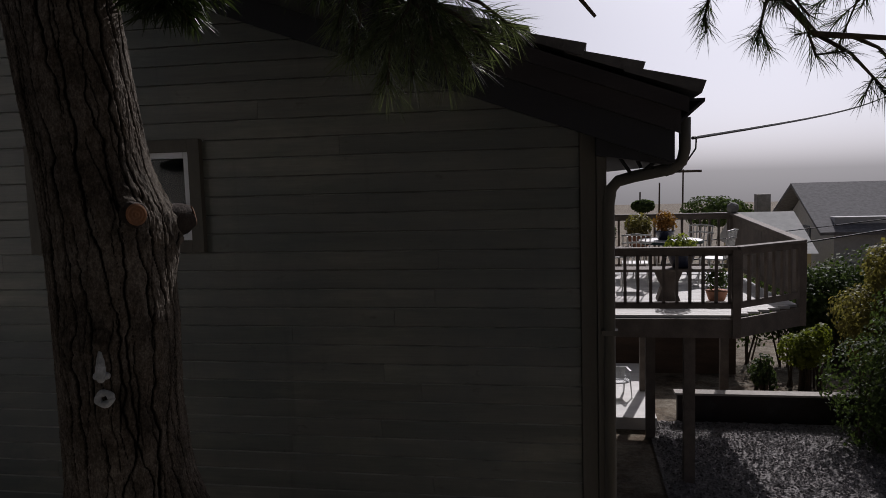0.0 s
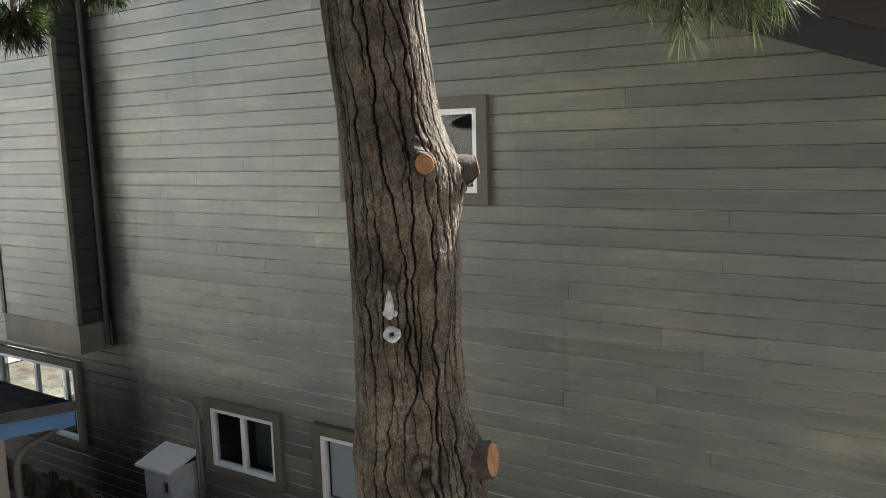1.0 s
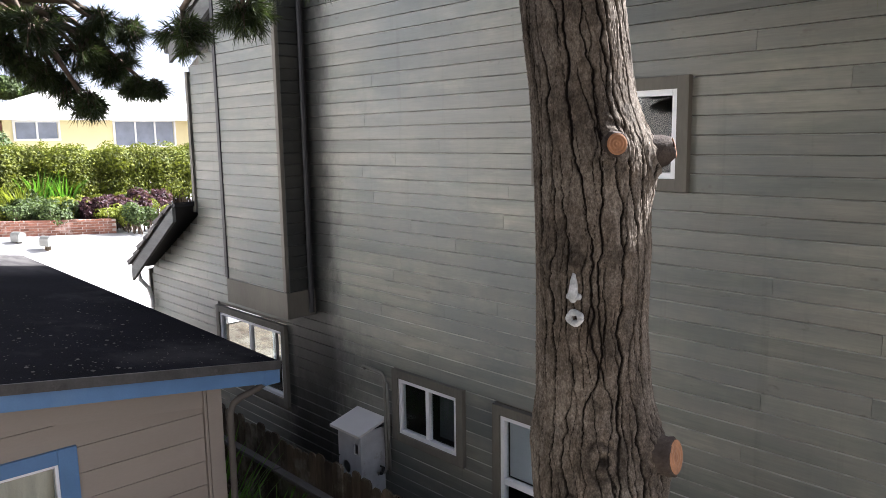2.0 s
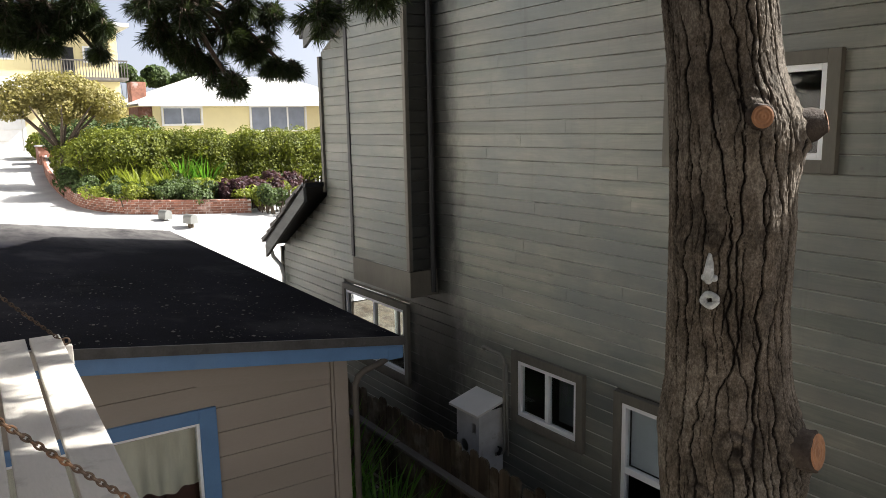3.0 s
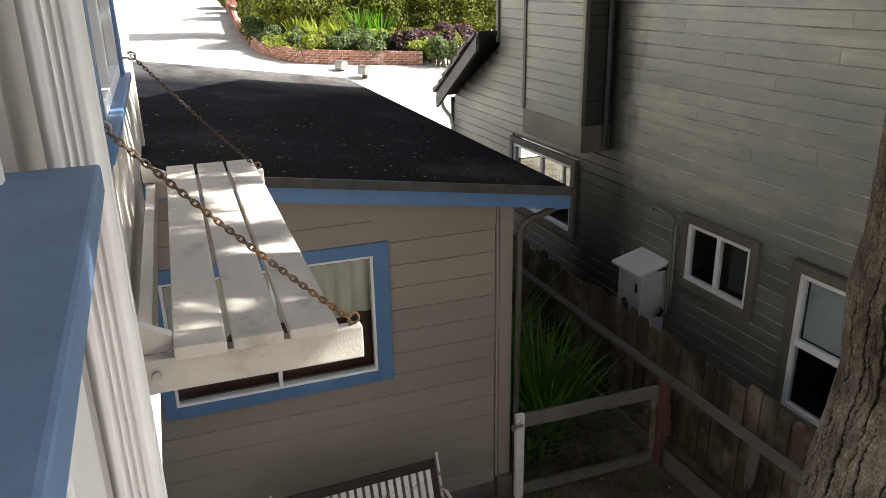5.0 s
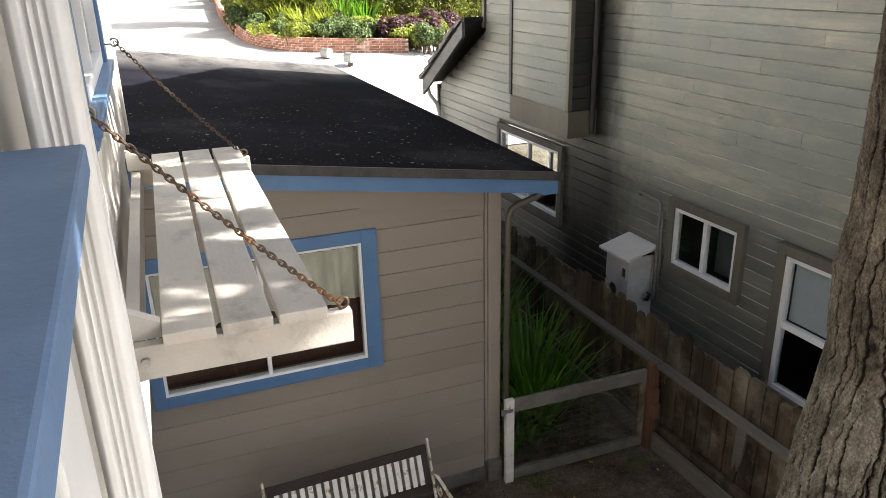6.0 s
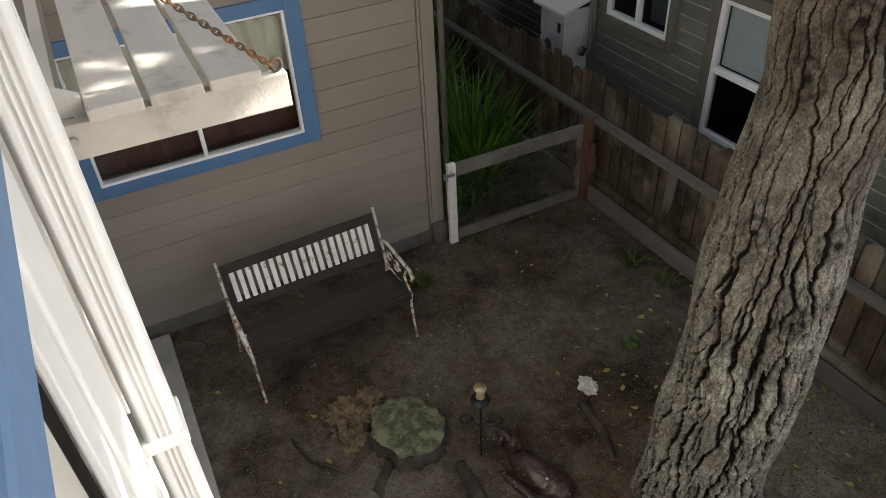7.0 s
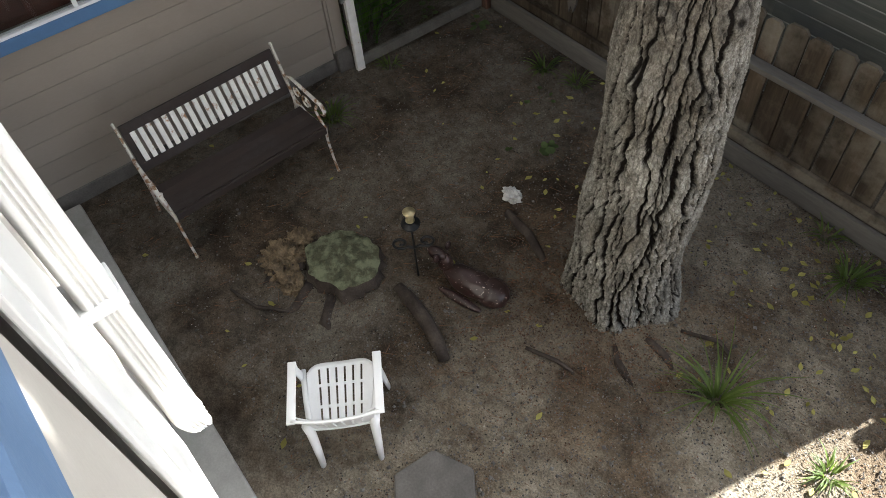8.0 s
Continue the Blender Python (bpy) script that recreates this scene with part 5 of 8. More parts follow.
# ---- garden bench ----
def build_bench():
    bench = thing("garden_bench", pose(0.60, 1.567, 0.0, 0, 0, 1.0), "dark slatted garden bench with white back slats and rusty iron", "bench")
    half = 0.615
    def back(u):          # along the back, 0 at the seat, 1 at the top
        return Vector((-0.135 - 0.145 * u, 0, 0.445 + 0.385 * u))
    tilt = math.atan2(0.145, 0.385)
    def board(name, u0, u1, y0, y1, t, mat, label=""):
        bm = bmesh.new()
        c, w = (back(u0) + back(u1)) / 2, (back(u1) - back(u0)).length / 2
        box(bm, -t / 2, t / 2, y0, y1, -w, w, bevel=0.003, m=Matrix.Translation(c) @ Matrix.Rotation(-tilt, 4, "Y"))
        return part(name, bm, mat, bench, label)
    board("top_rail", 0.83, 0.99, -half + 0.02, half - 0.02, 0.028, DARK_WOOD)
    board("bottom_rail", 0.13, 0.28, -half + 0.02, half - 0.02, 0.028, DARK_WOOD)
    for s in (-1, 1):
        board("side_rail", 0.28, 0.83, min(s * 0.55, s * 0.595), max(s * 0.55, s * 0.595), 0.028, DARK_WOOD)
    for i in range(19):
        y = -0.53 + i * (1.06 / 18)
        board("back_slat", 0.275, 0.845, y - 0.0175, y + 0.0175, 0.016, BENCH_WHITE)
    for i in range(4):
        x = -0.045 + i * 0.084
        z = 0.40 + 0.02 * (i / 3)
        part("seat_slat", boxes((x, x + 0.078, -half + 0.01, half - 0.01, z, z + 0.028), bevel=0.004), DARK_WOOD, bench)
    part("seat_front", boxes((0.288, 0.31, -half + 0.01, half - 0.01, 0.385, 0.44), bevel=0.005), DARK_WOOD, bench)
    for s in (-1, 1):
        y = s * half
        end = thing("iron_end", None)
        end.parent = bench
        bm = bmesh.new()
        tube(bm, [(-0.300, y, 0.845), (-0.285, y, 0.86), (-0.272, y, 0.835), (-0.20, y, 0.62), (-0.135, y, 0.44), (-0.16, y, 0.25), (-0.25, y, 0.08), (-0.275, y, 0.0)], [r * 0.66 for r in (0.014, 0.016, 0.014, 0.017, 0.02, 0.016, 0.014, 0.018)], 8, 1.3)
        part("upright", bm, BENCH_IRON, end, smooth=True)
        bm = bmesh.new()
        tube(bm, [(-0.19, y, 0.615), (-0.12, y + s * 0.01, 0.635), (0.02, y + s * 0.015, 0.62), (0.16, y + s * 0.02, 0.60), (0.25, y + s * 0.02, 0.60), (0.295, y + s * 0.015, 0.57), (0.285, y + s * 0.01, 0.53), (0.25, y, 0.525)], [r * 0.66 for r in (0.016, 0.02, 0.022, 0.024, 0.024, 0.022, 0.018, 0.012)], 8, 0.6)
        part("armrest", bm, BENCH_IRON, end, smooth=True)
        bm = bmesh.new()
        tube(bm, [(0.22, y, 0.585), (0.18, y, 0.52), (0.235, y, 0.45), (0.275, y, 0.40), (0.265, y, 0.28), (0.29, y, 0.12), (0.315, y, 0.02), (0.325, y, 0.0)], [r * 0.66 for r in (0.015, 0.014, 0.016, 0.018, 0.015, 0.014, 0.015, 0.02)], 8, 1.3)
        part("front_leg", bm, BENCH_IRON, end, smooth=True)
        bm = bmesh.new()
        tube(bm, [(-0.135, y, 0.43), (0.0, y, 0.385), (0.15, y, 0.385), (0.28, y, 0.41)], 0.014, 8, 1.4)
        part("seat_bar", bm, BENCH_IRON, end, smooth=True)
        for cx, cz, r in ((0.06, 0.52, 0.06), (-0.06, 0.54, 0.05)):
            bm = bmesh.new()
            tube(bm, [(cx + r * (1 - k / 30) * math.cos(k * 0.42), y, cz + r * (1 - k / 30) * math.sin(k * 0.42)) for k in range(24)], 0.007, 6)
            part("scroll", bm, BENCH_IRON, end, smooth=True)
    return bench


build_bench()


# ---- white plastic chair, its back to the landing ----
def shell(name, fn, nu, nv, holes, thick, parent):
    """A curved plastic sheet with slots left out: two skins and the walls round every opening."""
    bm = bmesh.new()
    off = Vector(thick)
    g = [[[bm.verts.new(Vector(fn(i / nu, j / nv)) + o) for i in range(nu + 1)] for j in range(nv + 1)] for o in (Vector(), off)]
    full = lambda i, j: 0 <= i < nu and 0 <= j < nv and not holes(i, j)
    for j in range(nv):
        for i in range(nu):
            if not full(i, j):
                continue
            q = ((i, j), (i + 1, j), (i + 1, j + 1), (i, j + 1))
            bm.faces.new([g[0][y][x] for x, y in q])
            bm.faces.new([g[1][y][x] for x, y in q[::-1]])
            for k, (di, dj) in enumerate(((0, -1), (1, 0), (0, 1), (-1, 0))):
                if not full(i + di, j + dj):
                    (ax, ay), (cx, cy) = q[k], q[(k + 1) % 4]
                    bm.faces.new((g[0][ay][ax], g[1][ay][ax], g[1][cy][cx], g[0][cy][cx]))
    for v in [v for v in bm.verts if not v.link_faces]:
        bm.verts.remove(v)
    return part(name, bm, PLASTIC, parent, smooth=False)


def build_chair():
    ch = thing("plastic_chair", pose(2.70, 1.075, 0.0, 0, 0, 57.5) @ Matrix.Scale(0.84, 4), "white stackable plastic garden chair with a slotted seat", "chair")
    def seat(u, v):
        w = 0.195 + 0.035 * v
        x = (u - 0.5) * 2 * w
        a = abs(u - 0.5) * 2
        return (x, -0.21 + (0.50 - 0.07 * a ** 6) * v, 0.405 + 0.03 * v - 0.018 * math.cos((u - 0.5) * math.pi) + (-0.03 * ((v - 0.9) / 0.1) ** 2 if v > 0.9 else 0))
    def back(u, v):
        w = 0.20 + 0.055 * v
        a = (u - 0.5) * 2
        return (a * w, -0.20 - 0.085 * v + 0.045 * a * a * (0.3 + v), 0.40 + 0.265 * v)
    slot = lambda i, j, nu, rows: i % 4 == 1 and 4 < i < nu - 4 and any(a <= j < b for a, b in rows)
    shell("seat", seat, 31, 26, lambda i, j: slot(i, j, 31, ((2, 8), (9, 16), (17, 23))), (0, 0, -0.007), ch)
    shell("backrest", back, 31, 22, lambda i, j: slot(i, j, 31, ((3, 10), (11, 18))), (0, -0.007, 0), ch)
    for s in (-1, 1):
        bm = bmesh.new()
        lo_x, hi_x = sorted((s * 0.248, s * 0.305))
        box(bm, lo_x, hi_x, -0.275, 0.165, 0.650, 0.668, bevel=0.006)
        box(bm, lo_x + 0.004, hi_x - 0.004, 0.135, 0.163, 0.595, 0.649, bevel=0.005)
        part("armrest", bm, PLASTIC, ch, smooth=True)
        bm = bmesh.new()
        tube(bm, [(s * 0.283, 0.16, 0.605), (s * 0.272, 0.175, 0.5), (s * 0.262, 0.19, 0.40), (s * 0.272, 0.225, 0.2), (s * 0.285, 0.255, 0.0)], [0.030, 0.034, 0.038, 0.036, 0.030], 10, 0.4)
        part("front_leg", bm, PLASTIC, ch, smooth=True)
        bm = bmesh.new()
        tube(bm, [(s * 0.225, -0.19, 0.46), (s * 0.21, -0.205, 0.38), (s * 0.205, -0.235, 0.2), (s * 0.20, -0.275, 0.0)], [0.045, 0.045, 0.040, 0.030], 10, 0.7)
        part("rear_leg", bm, PLASTIC, ch, smooth=True)
        bm = bmesh.new()
        tube(bm, [(s * 0.205, -0.2, 0.405), (s * 0.232, 0.0, 0.42), (s * 0.255, 0.235, 0.42)], 0.02, 8, 0.7)
        part("side_rim", bm, PLASTIC, ch, smooth=True)
    bm = bmesh.new()
    tube(bm, [(a * 0.275, -0.288 + 0.03 * a * a, 0.664) for a in np.linspace(-1, 1, 17)], 0.012, 8)
    part("top_rim", bm, PLASTIC, ch, smooth=True)
    return ch


build_chair()


# ---- stump, roots, log ----
def lump(bm, centre, radii, amp, freq, seed, detail=4):
    got = bmesh.ops.create_icosphere(bm, subdivisions=detail, radius=1.0)
    for v in got["verts"]:
        d = v.co.copy()
        k = 1 + amp * noise.fractal(d * freq + Vector((seed, seed * 2, 0)), 1.0, 2.0, 4)
        v.co = Vector(centre) + Vector((d.x * radii[0] * k, d.y * radii[1] * k, d.z * radii[2] * k))
    return bm


def build_stump():
    st = thing("tree_stump", pose(1.70, 1.71, -0.065), "low rotting tree stump with a mossy pale green top", "stump")
    n = 72
    rim = [0.25 + 0.02 * math.sin(2 * a + 1) + 0.05 * noise.noise(Vector((math.cos(a) * 3, math.sin(a) * 3, 2))) for a in np.linspace(0, 2 * math.pi, n, endpoint=False)]
    verts, faces, rows = [], [], 14
    for j in range(rows):
        u = j / (rows - 1)
        for i in range(n):
            a = 2 * math.pi * i / n
            r = rim[i] * (1.30 - 0.30 * u ** 0.5) + (0.02 + 0.05 * (1 - u)) * noise.noise(Vector((math.cos(a) * 7, math.sin(a) * 7, u * 2)))
            verts.append((r * math.cos(a), r * math.sin(a), -0.03 + 0.18 * u))
    faces = [(j * n + i, j * n + (i + 1) % n, (j + 1) * n + (i + 1) % n, (j + 1) * n + i) for j in range(rows - 1) for i in range(n)]
    mesh_part("bark_skirt", verts, faces, OLD_BARK, st, smooth=True)
    verts, faces, rows = [], [], 16
    for j in range(rows):
        u = 1 - j / (rows - 1)
        for i in range(n):
            a = 2 * math.pi * i / n
            r = rim[i] * u * 1.0
            z = 0.150 + 0.045 * (1 - u * u) + 0.020 * noise.fractal(Vector((r * math.cos(a) * 18, r * math.sin(a) * 18, 0)), 1.0, 2.0, 4) * (1 if u < 0.98 else 0.2)
            verts.append((r * math.cos(a), r * math.sin(a), z))
    faces = [(j * n + i, j * n + (i + 1) % n, (j + 1) * n + (i + 1) % n, (j + 1) * n + i) for j in range(rows - 1) for i in range(n)]
    mesh_part("top", verts, faces, MOSS_TOP, st, "mossy weathered top", smooth=True)
    for pts, r in ((((-0.2, -0.2, 0.06), (-0.28, -0.36, 0.05), (-0.26, -0.52, 0.02), (-0.2, -0.68, -0.01)), 0.05), (((0.15, -0.22, 0.04), (0.28, -0.36, 0.04), (0.42, -0.38, 0.0)), 0.045),
                   (((-0.05, -0.25, 0.05), (0.06, -0.45, 0.04), (0.05, -0.62, -0.01)), 0.04), (((-0.25, 0.0, 0.05), (-0.42, -0.1, 0.03), (-0.6, -0.08, -0.01)), 0.04)):
        bm = bmesh.new()
        tube(bm, pts, [r, r * 0.8, r * 0.55, r * 0.3][:len(pts)], 10)
        for v in bm.verts:
            v.co += Vector((noise.noise(v.co * 25), noise.noise(v.co * 25 + Vector((9, 0, 0))), noise.noise(v.co * 25 + Vector((0, 9, 0))))) * 0.015
        part("root", bm, OLD_BARK, st, smooth=True)
    bm = bmesh.new()
    lump(bm, (-0.33, -0.30, 0.06), (0.16, 0.13, 0.07), 0.6, 4, 3, 5)
    lump(bm, (-0.40, -0.12, 0.06), (0.10, 0.09, 0.06), 0.6, 5, 4, 4)
    lump(bm, (-0.12, -0.36, 0.05), (0.10, 0.08, 0.06), 0.6, 5, 9, 4)
    part("rotten_wood", bm, surface("rotten_wood", (0.20, 0.145, 0.085), 0.95, var=0.55, scale=14, fine=80, bump=1.0, depth=0.01), st, "crumbling tan heartwood")


build_stump()
for nm, pts, r, lab in (("log", ((2.10, 1.87, 0.03), (2.3, 1.86, 0.045), (2.52, 1.83, 0.045), (2.74, 1.76, 0.03)), 0.042, "dark half-buried branch on the dirt"),
                        ("root", ((3.35, 2.62, 0.015), (3.45, 2.55, 0.01), (3.62, 2.50, -0.015)), 0.024, "pine root breaking through the dirt"),
                        ("root", ((3.45, 2.80, 0.03), (3.60, 2.80, 0.012), (3.70, 2.76, -0.015)), 0.022, "pine root breaking through the dirt"),
                        ("root", ((2.10, 2.86, 0.0), (2.35, 2.83, 0.02), (2.62, 2.74, 0.0)), 0.03, "dark root lying in the dirt"),
                        ("stick", ((3.0, 2.2, 0.012), (3.2, 2.28, 0.015), (3.32, 2.30, 0.01)), 0.012, "thin fallen stick on the dirt"),
                        ("stick", ((3.55, 3.0, 0.03), (3.75, 3.12, 0.02), (3.85, 3.10, 0.012)), 0.012, "thin fallen stick on the dirt"),
                        ("stick", ((1.35, 1.0, 0.012), (1.60, 1.06, 0.02), (1.78, 1.22, 0.014)), 0.011, "thin fallen stick on the dirt")):
    bm = bmesh.new()
    k = len(pts)
    tube(bm, pts, [r * (0.6 + 0.6 * math.sin(math.pi * (i + 0.6) / k)) for i in range(k)], 12)
    bmesh.ops.subdivide_edges(bm, edges=bm.edges[:], cuts=2)
    for v in bm.verts:
        v.co += Vector((noise.noise(v.co * 22), noise.noise(v.co * 22 + Vector((9, 0, 0))), noise.noise(v.co * 22 + Vector((0, 9, 0))))) * r * 0.4
    tagged(part(nm, bm, OLD_BARK, None, lab, smooth=True), category=nm)

# ---- garden stake, lying fawn, stone, paver ----
stake = thing("garden_stake", pose(2.10, 2.045, 0.0), "black iron garden stake with scrolls and a brass cup", "ornament")
bm = bmesh.new()
tube(bm, [(0, 0, -0.05), (0, 0, 0.58)], 0.007, 8)
part("rod", bm, BLACK_IRON, stake)
side = Vector((0.55, 0.83, 0)).normalized()
for s in (-1, 1):
    for z0, r in ((0.36, 0.062),):
        bm = bmesh.new()
        pts = [Vector((0, 0, z0 - 0.06))] + [side * s * (0.02 + r + r * (1 - k / 26) * math.cos(math.pi * 1.25 + k * 0.4)) + Vector((0, 0, z0 + r * (1 - k / 26) * math.sin(math.pi * 1.25 + k * 0.4))) for k in range(20)]
        tube(bm, pts, 0.0095, 8)
        part("scroll", bm, BLACK_IRON, stake, smooth=True)
bm = bmesh.new()
tube(bm, [(0, 0, 0.56), (0, 0, 0.575), (0, 0, 0.585), (0, 0, 0.64), (0, 0, 0.655), (0, 0, 0.653), (0, 0, 0.60)], [0.012, 0.03, 0.024, 0.03, 0.042, 0.028, 0.02], 20)
part("cup", bm, BRASS, stake, "brass candle cup", smooth=True)
bm = bmesh.new()
tube(bm, [(0, 0, 0.49), (0, 0, 0.50), (0, 0, 0.525), (0, 0, 0.545), (0, 0, 0.54), (0, 0, 0.52)], [0.013, 0.035, 0.055, 0.063, 0.057, 0.02], 20)
part("bowl", bm, BLACK_IRON, stake, "dark iron drip bowl", smooth=True)

bm = bmesh.new()
lump(bm, (0.02, 0, 0.11), (0.27, 0.12, 0.115), 0.10, 2, 1)
lump(bm, (0.22, 0.02, 0.10), (0.14, 0.13, 0.105), 0.1, 2, 2)
lump(bm, (-0.25, 0.0, 0.20), (0.075, 0.06, 0.11), 0.08, 2, 3, 3)
lump(bm, (-0.31, -0.02, 0.29), (0.095, 0.055, 0.055), 0.06, 2, 4, 3)
lump(bm, (-0.26, 0.07, 0.33), (0.02, 0.035, 0.05), 0.05, 2, 5, 3)
lump(bm, (-0.26, -0.09, 0.33), (0.02, 0.035, 0.05), 0.05, 2, 6, 3)
lump(bm, (0.0, -0.15, 0.035), (0.22, 0.04, 0.035), 0.1, 3, 7, 3)
lump(bm, (-0.05, 0.13, 0.035), (0.2, 0.035, 0.033), 0.1, 3, 8, 3)
tagged(part("fawn_figure", bm, FAWN, None, "brown lying fawn garden figure with pale belly", m=pose(2.42, 2.235, -0.01, 0, 0, 14) @ Matrix.Scale(0.80, 4), smooth=True), category="figurine")
bm = bmesh.new()
lump(bm, (0, 0, 0.035), (0.075, 0.06, 0.05), 0.35, 2.5, 8)
tagged(part("stone", bm, STONE, None, "pale lump of broken stone on the dirt", m=pose(2.01, 2.98, 0)), category="stone")
bm = bmesh.new()
prism(bm, [(0.26 * math.cos(a), 0.26 * math.sin(a)) for a in (math.pi / 3 * k for k in range(6))], "z", -0.03, 0.022)
bmesh.ops.bevel(bm, geom=bm.edges[:], offset=0.008, segments=2, affect="EDGES")
tagged(part("paver", bm, DAMP_CONCRETE, None, "hexagonal grey concrete stepping stone", m=pose(3.36, 1.19, 0, 0, 0, 24)), category="paver")

# face ornaments on the trunk
def on_trunk(a, z, lift=0.0):
    cx, cy, r = trunk_axis(z)
    return Matrix.Translation((cx + (r + lift) * math.cos(a), cy + (r + lift) * math.sin(a), z)) @ Matrix.Rotation(a + math.pi / 2, 4, "Z")
bm = bmesh.new()
tube(bm, [(0, 0.02, 0.075), (0, 0.005, 0.07), (0, -0.004, 0.03), (0, -0.012, -0.02), (0, -0.02, -0.05), (0, -0.012, -0.068), (0, 0.01, -0.07)], [0.004, 0.011, 0.018, 0.024, 0.027, 0.02, 0.008], 14)
for s in (-1, 1):
    lump(bm, (s * 0.024, -0.002, -0.055), (0.017, 0.02, 0.018), 0.1, 3, 4, 3)
tagged(part("nose_ornament", bm, ORNAMENT, None, "pale resin nose ornament fixed to the bark", m=on_trunk(-1.27, 3.775, 0.0) @ Matrix.Scale(0.72, 4), smooth=True), category="ornament")
bm = bmesh.new()
ringp = [(0.033 * math.cos(a) * 1.1, -0.012, 0.033 * math.sin(a)) for a in np.linspace(0, 2 * math.pi, 25)]
tube(bm, ringp, [0.020 + 0.003 * math.sin(k * 1.1) for k in range(25)], 12)
tagged(part("mouth_ornament", bm, ORNAMENT, None, "pale resin open mouth ornament fixed to the bark", m=on_trunk(-1.24, 3.655, 0.0) @ Matrix.Scale(0.62, 4), smooth=True), category="ornament")


# ---- plants in the yard ----
def blade(bm, base, lean, height, width, droop, rng):
    """A long thin leaf of four pieces, bending over."""
    d = Vector((math.cos(lean[0]), math.sin(lean[0]), 0))
    side = Vector((-d.y, d.x, 0))
    p, prev = Vector(base), None
    n = 5
    for k in range(n + 1):
        u = k / n
        c = p + d * (height * (lean[1] * u + droop * u * u)) + Vector((0, 0, height * (u - droop * 0.7 * u * u * u)))
        w = width * (1 - u ** 2.2) * (0.7 + 0.3 * min(1, u * 4)) + 0.0006
        row = [bm.verts.new(c - side * w), bm.verts.new(c + d * w * 0.25 - Vector((0, 0, w * 0.2))), bm.verts.new(c + side * w)]
        if prev:
            bm.faces.new((prev[0], prev[1], row[1], row[0]))
            bm.faces.new((prev[1], prev[2], row[2], row[1]))
        prev = row


def clump(name, x, y, count, h, w, spread_, material, label, category, droop=0.35, seed=1, z=0.0):
    rng = random.Random(seed)
    bm = bmesh.new()
    for _ in range(count):
        a = rng.uniform(0, 2 * math.pi)
        r = spread_ * math.sqrt(rng.random())
        blade(bm, (r * math.cos(a), r * math.sin(a), -0.02), (a + rng.uniform(-0.6, 0.6), rng.uniform(0.02, 0.5)), h * rng.uniform(0.55, 1.1), w * rng.uniform(0.6, 1.1), droop * rng.uniform(0.2, 1.2), rng)
    return tagged(part(name, bm, material, None, label, m=Matrix.Translation((x, y, z)), smooth=True), category=category)


for i, (x, y, n, h) in enumerate(((-0.62, 3.62, 190, 1.2), (-1.35, 3.85, 80, 1.0), (-1.9, 3.6, 150, 1.4), (-2.9, 3.7, 110, 1.3), (-0.35, 3.30, 30, 0.6))):
    clump("sword_leaf_plant", x, y, n, h, 0.022, 0.17, IRIS_LEAF, "tall green sword-leaved clump beside the outbuilding", "plant", 0.30, i + 3)
for i, (x, y, n, h) in enumerate(((3.99, 2.80, 75, 0.36), (4.0, 4.11, 70, 0.2), (4.66, 2.90, 45, 0.13), (0.38, 2.49, 60, 0.2), (1.10, 4.17, 50, 0.16), (1.43, 4.22, 40, 0.14), (0.15, 3.24, 30, 0.12), (3.69, 4.33, 30, 0.14))):
    clump("grass_tuft", x, y, n, h, 0.0065, 0.05 if i in (0, 2) else 0.06, GRASS, "small tuft of green grass in the dirt", "grass", 0.9, i + 20)


def weed(x, y, n, size, seed, spread_=0.1, h=0.07):
    rng = random.Random(seed)
    bm = bmesh.new()
    for _ in range(n):
        a, r = rng.uniform(0, 6.28), spread_ * math.sqrt(rng.random())
        c = Vector((r * math.cos(a), r * math.sin(a), h * rng.uniform(0.4, 1.0)))
        tube(bm, [(c.x * 0.5, c.y * 0.5, -0.01), tuple(c)], 0.0015, 4)
        s, t = size * rng.uniform(0.6, 1.1), rng.uniform(0, 6.28)
        u = Vector((math.cos(t), math.sin(t), rng.uniform(-0.3, 0.3)))
        v = Vector((-math.sin(t), math.cos(t), rng.uniform(-0.3, 0.3)))
        ring = [c + u * s * 0.5, c + u * s * 0.25 + v * s * 0.35, c - u * s * 0.25 + v * s * 0.38, c - u * s * 0.5, c - u * s * 0.25 - v * s * 0.38, c + u * s * 0.25 - v * s * 0.35]
        mid = bm.verts.new(c - Vector((0, 0, 0.006)))
        vs = [bm.verts.new(p) for p in ring]
        for k in range(6):
            bm.faces.new((mid, vs[k], vs[(k + 1) % 6]))
    return tagged(part("weed", bm, SHRUB_LEAF, None, "small green leafy weed growing in the dirt", m=Matrix.Translation((x, y, 0))), category="plant")


for i, (x, y, n, s, sp, h) in enumerate(((1.83, 3.50, 7, 0.085, 0.06, 0.06), (0.31, 4.10, 9, 0.07, 0.10, 0.10), (1.62, 3.28, 3, 0.05, 0.03, 0.03), (-0.25, 3.75, 26, 0.07, 0.28, 0.22), (-0.35, 4.1, 18, 0.07, 0.2, 0.3), (1.35, 3.85, 5, 0.05, 0.14, 0.03), (1.9, 4.2, 5, 0.05, 0.12, 0.04))):
    weed(x, y, n, s, 50 + i, sp, h)


# grit, needles and fallen leaves over the dirt
def scatter(name, count, make, material, seed, label, area=(-0.1, 5.0, 0.62, 4.42), keep=None):
    rng = random.Random(seed)
    verts, faces = [], []
    while count:
        x, y = rng.uniform(area[0], area[1]), rng.uniform(area[2], area[3])
        if keep and rng.random() > keep(x, y):
            continue
        make(verts, faces, x, y, rng)
        count -= 1
    return tagged(mesh_part(name, verts, faces, material), label, "debris", kind="stuff")


